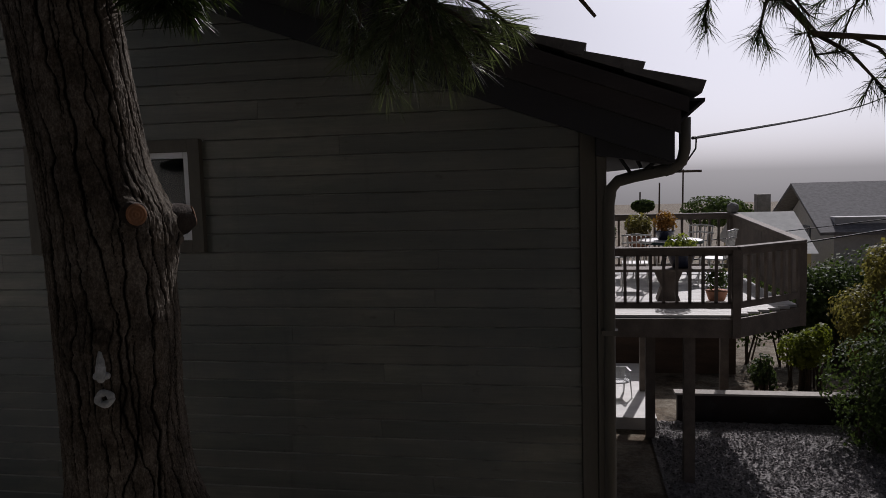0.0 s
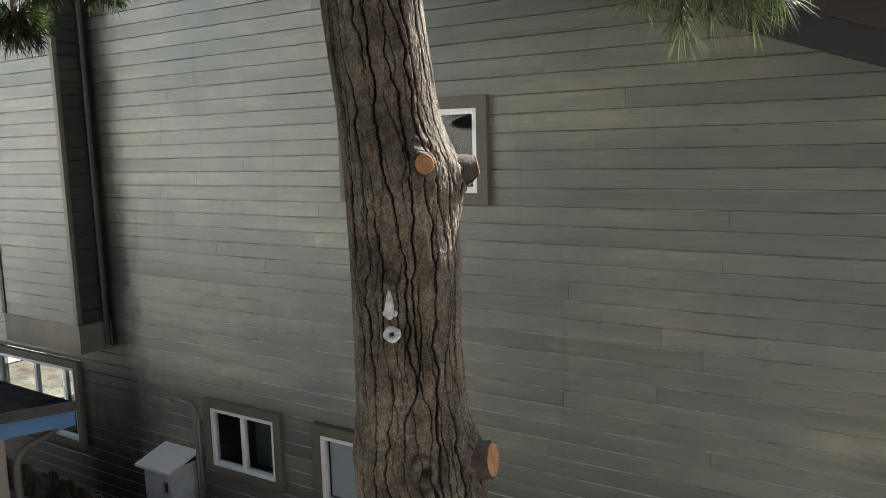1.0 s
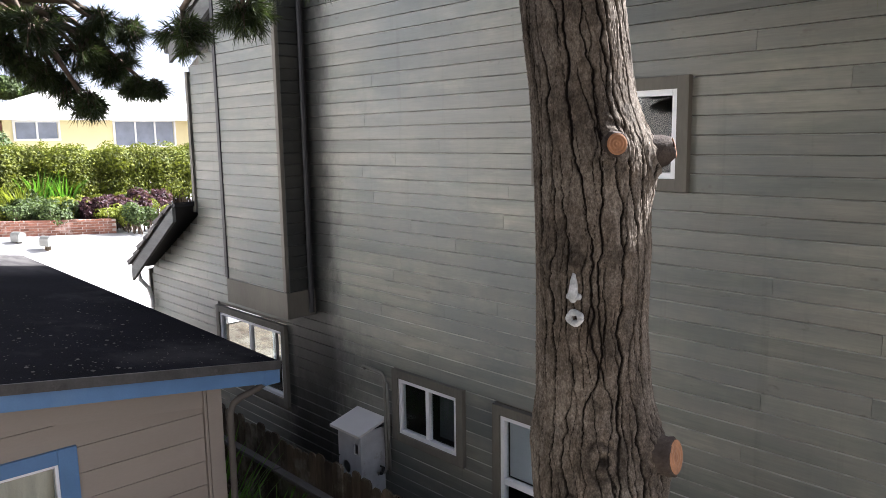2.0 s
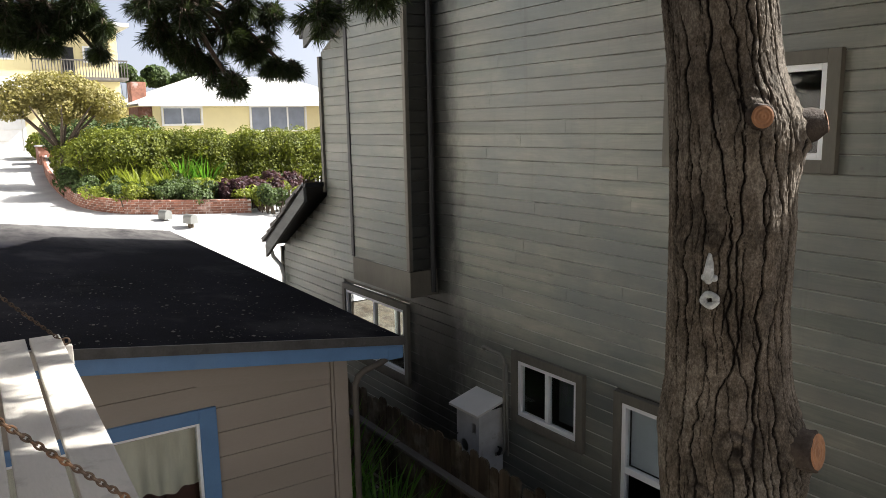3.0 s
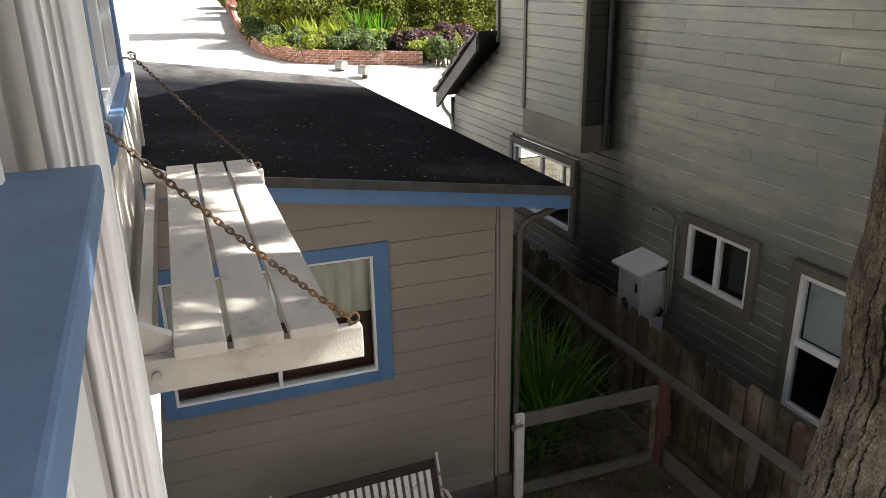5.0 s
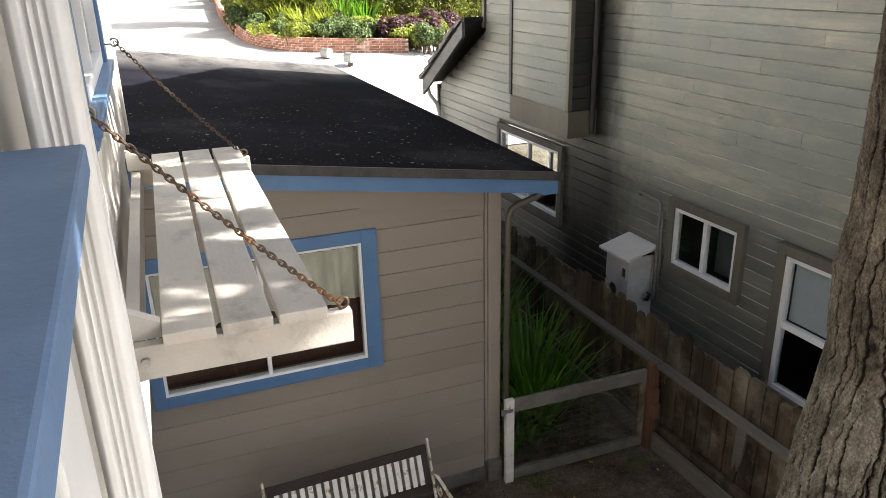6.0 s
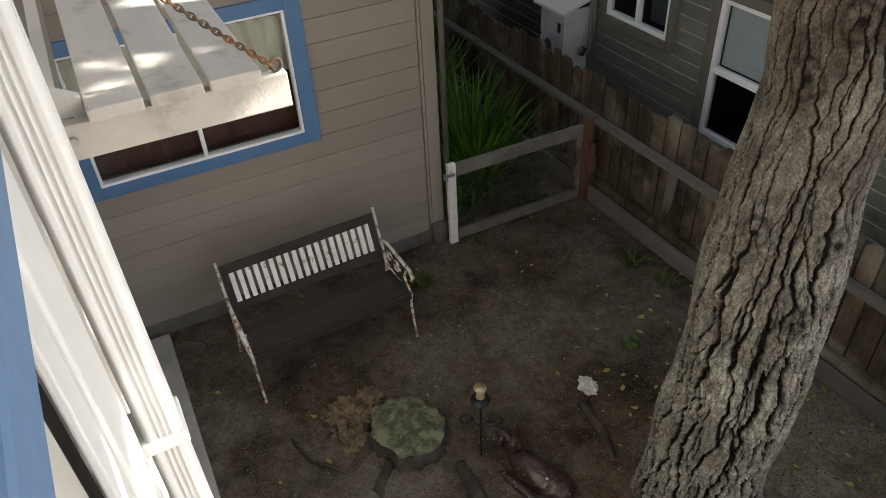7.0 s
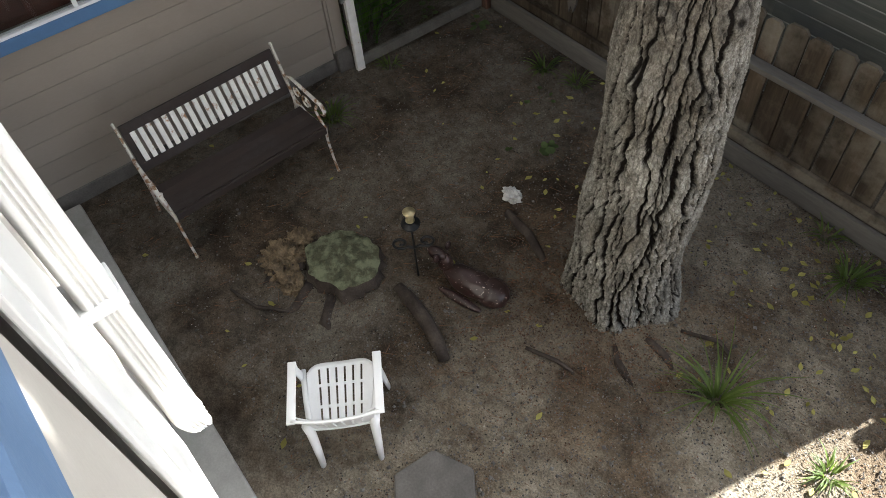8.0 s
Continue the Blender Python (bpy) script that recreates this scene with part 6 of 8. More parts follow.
def pebble(vs, fs, x, y, rng):
    k, s = len(vs), rng.uniform(0.0025, 0.008) * (2.2 if rng.random() < 0.03 else 1)
    z = 0.002 + 0.09 * math.exp(-(math.hypot(x - 3.1, y - 2.95) / 0.45) ** 2)
    a = rng.uniform(0, 6)
    for t in range(4):
        vs.append((x + s * math.cos(a + t * 1.571) * rng.uniform(0.7, 1.2), y + s * math.sin(a + t * 1.571) * rng.uniform(0.7, 1.2), z))
    vs.append((x, y, z + s * 0.8)), vs.append((x, y, z - s))
    for t in range(4):
        fs.append((k + t, k + (t + 1) % 4, k + 4)), fs.append((k + (t + 1) % 4, k + t, k + 5))


def needle_bit(vs, fs, x, y, rng):
    k, s, a, w = len(vs), rng.uniform(0.02, 0.05), rng.uniform(0, 6.28), 0.0011
    z = 0.006 + 0.09 * math.exp(-(math.hypot(x - 3.1, y - 2.95) / 0.45) ** 2)
    dx, dy = math.cos(a) * s, math.sin(a) * s
    vs.extend([(x - dx - dy * 0.03, y - dy + dx * 0.03, z), (x + dx, y + dy, z + rng.uniform(0, 0.008)), (x + dx - math.sin(a) * w, y + dy + math.cos(a) * w, z), (x - dx - math.sin(a) * w, y - dy + math.cos(a) * w, z + 0.002)])
    fs.append((k, k + 1, k + 2, k + 3))


def dry_leaf(vs, fs, x, y, rng):
    k, s, a = len(vs), rng.uniform(0.014, 0.036), rng.uniform(0, 6.28)
    for t in range(6):
        r = s * (1.0 if t % 3 == 0 else 0.55)
        vs.append((x + r * math.cos(a + t * 1.047), y + r * math.sin(a + t * 1.047), 0.008 + rng.uniform(0, 0.012)))
    fs.append(tuple(range(k, k + 6)))


def bark_chip(vs, fs, x, y, rng):
    """A curled flake of bark with a little thickness."""
    k, s, a = len(vs), 0.0025 + 0.008 * rng.random() ** 2.5, rng.uniform(0, 6.28)
    z = 0.006 + 0.09 * math.exp(-(math.hypot(x - 3.1, y - 2.95) / 0.45) ** 2)
    lift = rng.uniform(0.002, 0.007)
    for t, (r, up) in enumerate(((1.0, lift), (0.5, 0.003), (0.9, 0.001), (0.55, 0.004))):
        vs.append((x + s * r * math.cos(a + t * 1.571), y + s * r * math.sin(a + t * 1.571), z + up))
    vs.append((x, y, z - 0.004))
    fs.append((k, k + 1, k + 2, k + 3))
    for t in range(4):
        fs.append((k + (t + 1) % 4, k + t, k + 4))


near_path = lambda x, y: 0.25 + 0.75 * min(1.0, max(0.0, (x - 1.5) / 2.0))
scatter("grit", 20000, pebble, PEBBLE, 5, "pale grit and small stones on the dirt", keep=near_path)
scatter("pine_litter", 5000, needle_bit, surface("dry_needle", (0.27, 0.14, 0.07), 0.9, var=0.3, island=0.5, shift=False), 6, "brown fallen pine needles round the trunk",
        keep=lambda x, y: 0.12 + 0.9 * math.exp(-(math.hypot(x - 3.0, y - 2.7) / 0.8) ** 2))
scatter("bark_litter", 9000, bark_chip, surface("bark_litter", (0.10, 0.055, 0.032), 0.95, var=0.4, island=0.75, hue=(0.22, 0.10, 0.05), shift=False), 16, "red-brown bark flakes round the trunk",
        keep=lambda x, y: 0.05 + 0.95 * math.exp(-(math.hypot(x - 2.95, y - 2.62) / 0.62) ** 2))
scatter("dark_litter", 8000, bark_chip, surface("dark_litter", (0.052, 0.040, 0.030), 0.95, var=0.4, island=0.7, shift=False), 17, "dark crumbs of bark and humus on the dirt",
        keep=lambda x, y: 0.25 + 0.6 * max(0.0, noise.noise(Vector((x * 2.2, y * 2.2, 5)))) + 0.3 * (x > 2.2))
scatter("pale_crumbs", 900, bark_chip, surface("pale_crumbs", (0.48, 0.44, 0.36), 0.9, var=0.3, island=0.5, shift=False), 19, "pale chips and crumbs strewn on the dirt", keep=lambda x, y: 0.4 + 0.6 * (x > 2.4))
scatter("fallen_leaves", 230, dry_leaf, leafy("dry_leaf", (0.33, 0.28, 0.08), (0.45, 0.42, 0.14), 0.7, 0.2, 0.6), 7, "yellowing fallen leaves on the dirt", keep=lambda x, y: 0.04 + 0.96 * max(0.0, min(1.0, (y - 2.6) / 1.2)) * max(0.1, min(1.0, (x - 1.0) / 1.5)))
# grit and twigs on the black roof
def roof_bit(vs, fs, x, y, rng):
    k, s, a = len(vs), rng.uniform(0.004, 0.011), rng.uniform(0, 6.28)
    if rng.random() < 0.1:
        s *= 2.5
    z = out_roof_z(y) + 0.012
    for t in range(4):
        vs.append((x + s * math.cos(a + t * 1.571), y + s * 0.6 * math.sin(a + t * 1.571), z))
    fs.append((k, k + 1, k + 2, k + 3))
ob = scatter("roof_grit", 1500, roof_bit, surface("roof_litter", (0.09, 0.082, 0.07), 0.9, var=0.3, island=0.6, shift=False), 8, "leaf bits and grit lying on the roof", (-7.2, -0.0, 0.5, 3.3), lambda x, y: 0.3 + 0.7 * math.exp(x * 0.5))

# ---- limbs and needles of the pine ----
def needles_at(verts, faces, tip, d, count, length, cone, rng, half=0.0011):
    """A brush of long needles round the end of a shoot."""
    d = d.normalized()
    u = d.cross(Vector((0.3, 0.5, 0.81))).normalized()
    w = d.cross(u)
    for _ in range(count):
        a, c = rng.uniform(0, 6.283), cone * math.sqrt(rng.random())
        n = (d * math.cos(c) + (u * math.cos(a) + w * math.sin(a)) * math.sin(c)).normalized()
        base = tip - d * rng.uniform(0, length * 0.85)
        ln = length * rng.uniform(0.7, 1.05)
        s = n.cross(Vector((rng.uniform(-1, 1), rng.uniform(-1, 1), rng.uniform(-1, 1)))).normalized() * half
        mid, end = base + n * ln * 0.55, base + n * ln - Vector((0, 0, ln * 0.10))
        k = len(verts)
        verts.extend([tuple(base - s), tuple(base + s), tuple(mid + s), tuple(mid - s), tuple(end)])
        faces.extend([(k, k + 1, k + 2, k + 3), (k + 3, k + 2, k + 4)])


def limb(path, radius, shoots, seed, drop=0.25, spread_=0.5, length=0.12, dense=60, sub=3, start=0.3):
    """A limb with side shoots; each shoot forks and ends in needle brushes."""
    rng = random.Random(seed)
    pts = [Vector(p) for p in path]
    bm = bmesh.new()
    tube(bm, pts, [radius * (1 - 0.75 * i / (len(pts) - 1)) for i in range(len(pts))], 9)
    verts, faces = [], []
    seg = [(pts[i + 1] - pts[i]).length for i in range(len(pts) - 1)]
    total = sum(seg)
    for k in range(shoots):
        s = total * (start + (1 - start) * (k + 0.5) / shoots)
        i = 0
        while i < len(seg) - 1 and s > seg[i]:
            s -= seg[i]
            i += 1
        p = pts[i].lerp(pts[i + 1], min(1, s / seg[i]))
        along = (pts[i + 1] - pts[i]).normalized()
        d = (along * 0.5 + Vector((rng.uniform(-1, 1), rng.uniform(-1, 1), rng.uniform(-1, 0.25))) - Vector((0, 0, drop))).normalized()
        q = p + d * spread_ * rng.uniform(0.5, 1.1) - Vector((0, 0, drop * 0.2))
        mid = p.lerp(q, 0.5) + Vector((0, 0, 0.03))
        tube(bm, [p, mid, q], [radius * 0.28, radius * 0.2, radius * 0.13], 5)
        needles_at(verts, faces, q, q - mid, dense, length, 0.9, rng)
        for _ in range(sub):
            u = rng.uniform(0.25, 0.95)
            b0 = p.lerp(q, u)
            e = (q - p).normalized() * 0.6 + Vector((rng.uniform(-1, 1), rng.uniform(-1, 1), rng.uniform(-0.7, 0.5)))
            b1 = b0 + e.normalized() * spread_ * rng.uniform(0.25, 0.5)
            tube(bm, [b0, b1], [radius * 0.14, radius * 0.1], 5)
            needles_at(verts, faces, b1, b1 - b0, dense, length, 0.85, rng)
    part("limb", bm, TWIG, pine, smooth=True)
    tagged(mesh_part("needles", verts, faces, NEEDLE, pine), "dark green pine needles", kind="stuff")


# drooping limb with the sunlit brushes
limb([(2.98, 2.98, 5.35), (3.5, 2.95, 5.45), (4.0, 2.85, 5.25), (4.25, 2.80, 5.02)], 0.03, 8, 1, 0.3, 0.30, 0.13, 70, 2, 0.62)
def hang(tips, seed, dense=110, length=0.13):
    rng = random.Random(seed)
    bm, verts, faces = bmesh.new(), [], []
    for p, q in tips:
        p, q = Vector(p), Vector(q)
        tube(bm, [p, p.lerp(q, 0.5) + Vector((0.02, 0, 0.01)), q], [0.008, 0.006, 0.004], 6)
        needles_at(verts, faces, q, q - p, dense, length, 0.95, rng)
        needles_at(verts, faces, p.lerp(q, 0.6), q - p, dense // 2, length, 1.1, rng)
    part("shoot", bm, TWIG, pine, smooth=True)
    tagged(mesh_part("needles", verts, faces, SUNLIT_NEEDLE, pine), "long green pine needles, coloured paler for the sun on them", kind="stuff")


hang([((4.20, 2.80, 4.95), (4.215, 2.78, 4.68)), ((4.30, 2.80, 4.93), (4.47, 2.82, 4.735)), ((4.22, 2.82, 4.98), (4.16, 2.78, 4.79)), ((4.30, 2.78, 4.93), (4.37, 2.72, 4.76)), ((4.1, 2.83, 5.08), (4.06, 2.78, 4.86)), ((4.3, 2.80, 4.97), (4.24, 2.72, 4.81)), ((4.34, 2.8, 4.95), (4.42, 2.85, 4.80)),
      ((4.30, 2.80, 4.95), (4.53, 2.80, 4.79)), ((4.25, 2.80, 4.93), (4.30, 2.76, 4.70)), ((4.12, 2.82, 5.0), (4.10, 2.78, 4.76)), ((4.32, 2.82, 4.95), (4.40, 2.78, 4.70)), ((4.36, 2.82, 4.98), (4.60, 2.84, 4.84))], 3)
# limb to the back, seen dark against the sky
limb([(3.0, 3.05, 6.2), (4.0, 3.3, 6.1), (5.0, 3.45, 5.55), (5.45, 3.42, 5.08), (5.62, 3.40, 4.86), (5.9, 3.36, 4.82)], 0.032, 9, 5, 0.15, 0.28, 0.11, 45, 2, 0.70)
limb([(5.0, 3.45, 5.45), (5.3, 3.4, 5.25), (5.75, 3.34, 5.08), (6.1, 3.3, 5.05)], 0.02, 6, 6, 0.2, 0.26, 0.11, 45, 2, 0.4)
bm = bmesh.new()
for pts in (((4.45, 3.4, 5.4), (4.7, 3.45, 5.22), (4.85, 3.45, 5.10), (5.0, 3.46, 5.07), (5.1, 3.46, 5.09)), ((4.7, 3.45, 5.22), (4.78, 3.45, 5.08), (4.86, 3.45, 4.98)), ((4.6, 3.43, 5.3), (4.66, 3.44, 5.15), (4.62, 3.45, 5.06))):
    tube(bm, pts, [0.012, 0.009, 0.007, 0.006, 0.005][:len(pts)], 6)
part("bare_twig", bm, TWIG, pine, smooth=True)
# masses of needles towards the street, seen dark against the sky
def thicket(blobs, tufts, seed, length=0.085, dense=42, root=(2.9, 2.95, 6.0), half=0.0011):
    """Many short shoots filling a few uneven lobes, all hanging from one limb."""
    rng = random.Random(seed)
    bm, verts, faces = bmesh.new(), [], []
    hub = Vector(blobs[0][:3]) + Vector((0, 0, blobs[0][5]))
    tube(bm, [root, Vector(root).lerp(hub, 0.5) + Vector((0, 0, 0.25)), hub], [0.045, 0.034, 0.02], 9)
    for cx, cy, cz, rx, ry, rz in blobs:
        c = Vector((cx, cy, cz))
        tube(bm, [hub, hub.lerp(c, 0.6) + Vector((0, 0, 0.1)), c], [0.022, 0.016, 0.01], 7)
        for _ in range(tufts):
            d = Vector((rng.gauss(0, 1), rng.gauss(0, 1), rng.gauss(0, 1))).normalized() * rng.random() ** 0.45
            q = c + Vector((d.x * rx, d.y * ry, d.z * rz))
            p = q.lerp(c, 0.45) + Vector((0, 0, 0.05))
            tube(bm, [c.lerp(p, 0.3), p, q], [0.006, 0.005, 0.003], 4)
            needles_at(verts, faces, q, q - p + Vector((0, 0, 0.03)), dense, length, 1.0, rng, half)
    part("limb", bm, TWIG, pine, smooth=True)
    tagged(mesh_part("needles", verts, faces, NEEDLE, pine), "dark green pine needles", kind="stuff")


def ragged(x, lobes, seed, root):
    """Many small overlapping lobes (y, z, size) at about one depth, so that the edge hangs in uneven tufts."""
    rng = random.Random(seed)
    thicket([(x + rng.uniform(-0.12, 0.12), y, z, 0.16, r * 1.05, r) for y, z, r in lobes], 44, seed, 0.075, 40, root, 0.0018)


ragged(0.45, [(1.65, 4.95, 0.12), (1.78, 4.88, 0.12), (1.9, 4.84, 0.12), (2.03, 4.79, 0.11), (1.86, 4.69, 0.1), (1.96, 4.61, 0.09), (2.02, 4.52, 0.07), (2.14, 4.82, 0.1), (2.28, 4.91, 0.1), (2.2, 4.7, 0.08), (2.32, 4.63, 0.06), (2.43, 4.62, 0.04), (1.7, 4.8, 0.09),
             (2.12, 4.96, 0.1), (1.9, 4.98, 0.12), (1.76, 4.73, 0.07), (2.31, 4.77, 0.05)], 8, (2.9, 2.95, 6.0))
ragged(0.36, [(0.96, 4.88, 0.11), (1.07, 4.86, 0.11), (1.18, 4.88, 0.1), (1.29, 4.91, 0.09), (1.0, 4.76, 0.09), (1.11, 4.75, 0.07), (1.38, 4.8, 0.05), (1.4, 4.7, 0.03), (1.22, 4.82, 0.07), (1.34, 4.89, 0.07), (0.85, 4.88, 0.11), (0.75, 4.82, 0.11), (1.15, 4.71, 0.03)], 9, (2.9, 2.95, 6.0))
# unseen boughs set between the sun and the own wall: their gaps dapple it
rngd = random.Random(31)
for iz in range(6):
    for ix in range(14):
        if rngd.random() < (0.22 if iz == 0 else 0.06):
            continue
        k = rngd.uniform(2.35, 3.2)
        bx, bz = 0.45 + 0.345 * ix + rngd.uniform(-0.1, 0.1), 3.36 + 0.36 * iz + rngd.uniform(-0.08, 0.08)
        thicket([(bx + SUN_SIDE * k, 0.45 + k, bz + (SUN_UP - 0.015) * k, 0.23, 0.2, 0.2)], 42, 300 + 20 * iz + ix, 0.11, 36, (2.85, 2.98, 6.3), 0.0030)
for ix in range(9):        # a lower row over the shelf
    k = rngd.uniform(2.35, 3.1)
    for bz in (2.98, 3.2):
        if rngd.random() > 0.30:
            thicket([(0.75 + 0.27 * ix + rngd.uniform(-0.08, 0.08) + SUN_SIDE * k, 0.45 + k, bz + SUN_UP * k, 0.19, 0.17, 0.12)], 40, 500 + ix + int(100 * bz), 0.10, 36, (2.85, 2.98, 6.3), 0.0030)
for ix in range(6):        # and over the corner post and downspout
    for iz in range(4):
        if rngd.random() > 0.14:
            k = rngd.uniform(3.05, 3.4)
            thicket([(3.52 + 0.25 * ix + SUN_SIDE * k, 0.40 + k, 2.80 + 0.27 * iz + SUN_UP * k, 0.17, 0.15, 0.14)], 80, 640 + 6 * ix + iz, 0.10, 36, (2.85, 2.98, 6.3), 0.0030)
# more unseen boughs, to keep the sun off the near end of the roof
for ix in range(5):
    for bz in (2.95, 3.2):
        k = rngd.uniform(2.5, 3.0)
        thicket([(-0.85 + 0.34 * ix + SUN_SIDE * k, 0.45 + k, bz + SUN_UP * k, 0.22, 0.19, 0.16)], 46, 700 + 10 * ix + int(bz * 3), 0.11, 36, (2.85, 2.98, 6.3), 0.0030)
# and a few to keep it off the blue cap
for i in range(7):
    k, u = 1.6 + 0.12 * (i * 2 % 5), 4.05 + 0.14 * i
    thicket([(u + SUN_SIDE * k, 0.36 + k, 4.0 + SUN_UP * k, 0.16, 0.14, 0.14)], 60, 360 + i, 0.10, 36, (2.85, 2.98, 6.3), 0.0030)
# unseen crown added overhead, to hold sky light off the near wall and yard
rngc = random.Random(77)
for i in range(26):
    bx, by, bz = 1.2 + 5.2 * ((i * 0.618) % 1.0), 0.9 + 3.3 * ((i * 0.382 + 0.13) % 1.0), rngc.uniform(5.9, 7.4)
    if 2.3 < bx < 4.8 and by > 2.7:          # boughs moved away here so that the sun reaches the trunk
        by -= 1.3
    if 4.0 < bx < 5.2 and by > 3.0:
        bz = max(bz, 6.6)
    thicket([(bx, by, bz, 0.42, 0.42, 0.2), (bx + rngc.uniform(-0.5, 0.5), by + rngc.uniform(-0.45, 0.3), bz + rngc.uniform(0.1, 0.5), 0.4, 0.36, 0.2)], 46, 200 + i, 0.14, 30, (2.8, 2.98, 6.5), 0.0026)

# ---- street side: driveway, brick bed, hedge, houses ----
def drape(name, xs, ys, lift, material, label, category):
    verts = [(x, y, ground_z(x, y) + lift) for y in ys for x in xs]
    n = len(xs)
    faces = [(j * n + i, j * n + i + 1, (j + 1) * n + i + 1, (j + 1) * n + i) for j in range(len(ys) - 1) for i in range(n - 1)]
    return tagged(mesh_part(name, verts, faces, material, smooth=True), label, category, kind="structure")


drape("road", list(np.arange(-36.9, -8.9, 0.5)), list(np.arange(-14, 16.1, 0.5)), 0.02, ASPHALT, "sunlit pale concrete driveway climbing to the garages", "driveway")


# unseen wall, added to bounce sunlight onto the left of the neighbouring house
tagged(part("wall_south", boxes((-24.0, -1.5, -10.2, -10.0, 0.0, 8.0)), CREAM_PALE, None, "plain pale unseen wall that bounces sunlight across the drive"), category="wall", kind="structure")
# unseen ground, given pale concrete so that it bounces more light
tagged(mesh_part("pavement", [(-8.9, -14, 0.02), (-1.1, -14, 0.02), (-1.1, 0.0, 0.02), (-8.9, 0.0, 0.02)], [(0, 1, 2, 3)], ASPHALT), "unseen pale concrete ground, added to bounce light", "pavement", kind="structure")


def leaf_cloud(name, blobs, count, size, material, label, category, seed, parent=None, shell_=0.75, flat=1.0, kind=""):
    """Leaves over and inside a group of ellipsoids, each a small folded card."""
    rng = random.Random(seed)
    verts, faces = [], []
    vol = [b[3] * b[4] + b[4] * b[5] + b[3] * b[5] for b in blobs]
    for _ in range(count):
        cx, cy, cz, rx, ry, rz = rng.choices(blobs, vol)[0]
        d = Vector((rng.gauss(0, 1), rng.gauss(0, 1), rng.gauss(0, 1))).normalized()
        k = shell_ + (1 - shell_) * rng.random() + 0.10 * noise.noise(d * 3 + Vector((cx, cy, cz)))
        p = Vector((cx + d.x * rx * k, cy + d.y * ry * k, cz + d.z * rz * k))
        s = size * rng.uniform(0.6, 1.2)
        n = (d + Vector((rng.uniform(-0.8, 0.8), rng.uniform(-0.8, 0.8), rng.uniform(-0.4, 0.9)))).normalized()
        u = n.cross(Vector((rng.uniform(-1, 1), rng.uniform(-1, 1), rng.uniform(-1, 1)))).normalized()
        w = n.cross(u)
        i = len(verts)
        verts.extend([tuple(p - u * s), tuple(p + w * s * 0.72 + n * s * 0.2), tuple(p + u * s), tuple(p - w * s * 0.72 + n * s * 0.2)])
        faces.extend([(i, i + 1, i + 2), (i, i + 2, i + 3)])
    ob = mesh_part(name, verts, faces, material, parent)
    return tagged(ob, label, category, kind=kind)


def shrub(name, blobs, count, size, material, label, seed, category="shrub"):
    sh = thing(name, None, label, category)
    leaf_cloud("foliage", blobs, count, size, material, "", "", seed, sh)
    bm = bmesh.new()
    rng = random.Random(seed)
    for cx, cy, cz, rx, ry, rz in blobs:
        for _ in range(3):
            tube(bm, [(cx + rng.uniform(-0.1, 0.1), cy + rng.uniform(-0.1, 0.1), ground_z(cx, cy) - 0.1), (cx + rng.uniform(-rx, rx) * 0.5, cy + rng.uniform(-ry, ry) * 0.5, cz + rz * 0.4)], [0.025, 0.012], 6)
    part("stem", bm, TWIG, sh)
    return sh


# brick retaining wall of the planting bed, curving down the drive
def bed_curve(u):
    pts = [(-31.2, 4.62), (-27.0, 4.25), (-23.2, 4.15), (-20.6, 4.35), (-19.2, 4.95), (-18.5, 5.9), (-17.9, 7.4), (-17.5, 8.6)]
    k = min(len(pts) - 2, int(u * (len(pts) - 1)))
    f = u * (len(pts) - 1) - k
    p = [Vector((*pts[max(0, min(len(pts) - 1, k + o))], 0)) for o in (-1, 0, 1, 2)]
    return 0.5 * ((2 * p[1]) + (p[2] - p[0]) * f + (2 * p[0] - 5 * p[1] + 4 * p[2] - p[3]) * f * f + (3 * p[1] - p[0] - 3 * p[2] + p[3]) * f ** 3)


brick_wall = thing("brick_wall", None, "low curved red brick retaining wall, whitened in places", "wall")
line = [bed_curve(i / 400) for i in range(401)]
bm = bmesh.new()
prev = None
for i in range(0, 401, 4):
    c, d = line[i], (line[min(i + 1, 400)] - line[max(i - 1, 0)]).normalized()
    n = Vector((-d.y, d.x, 0))
    g = ground_z(c.x, c.y)
    row = [bm.verts.new(c + n * o + Vector((0, 0, z))) for o, z in ((-0.085, g - 0.1), (-0.085, g + 0.42), (0.1, g + 0.42), (0.1, g - 0.1))]
    if prev:
        for k in range(4):
            bm.faces.new((prev[k], prev[(k + 1) % 4], row[(k + 1) % 4], row[k]))
    prev = row
part("mortar_core", bm, MORTAR, brick_wall)
brick_me = bpy.data.meshes.new("brick")
bm = boxes((-0.105, 0.105, -0.05, 0.05, 0.0, 0.062), bevel=0.004)
bm.to_mesh(brick_me)
bm.free()
brick_me.materials.append(BRICK)
run, step = [0.0], 0.222
for a, c in zip(line, line[1:]):
    run.append(run[-1] + (c - a).length)
total = run[-1]
made = 0
for course in range(6):
    s = total - 0.1 - (0.111 if course % 2 else 0)
    while s > 0 and made < 290 and s > total - 10.7:
        i = max(k for k in range(401) if run[k] <= s)
        c, d = line[i], (line[min(i + 1, 400)] - line[max(i - 1, 0)]).normalized()
        ob = new("brick", brick_me)
        ob.parent = brick_wall
        n = Vector((-d.y, d.x, 0))
        ob.location = c - n * 0.045 + Vector((0, 0, ground_z(c.x, c.y) + 0.01 + course * 0.073))
        ob.rotation_euler = (0, 0, math.atan2(d.y, d.x))
        made += 1
        s -= step
bm = bmesh.new()
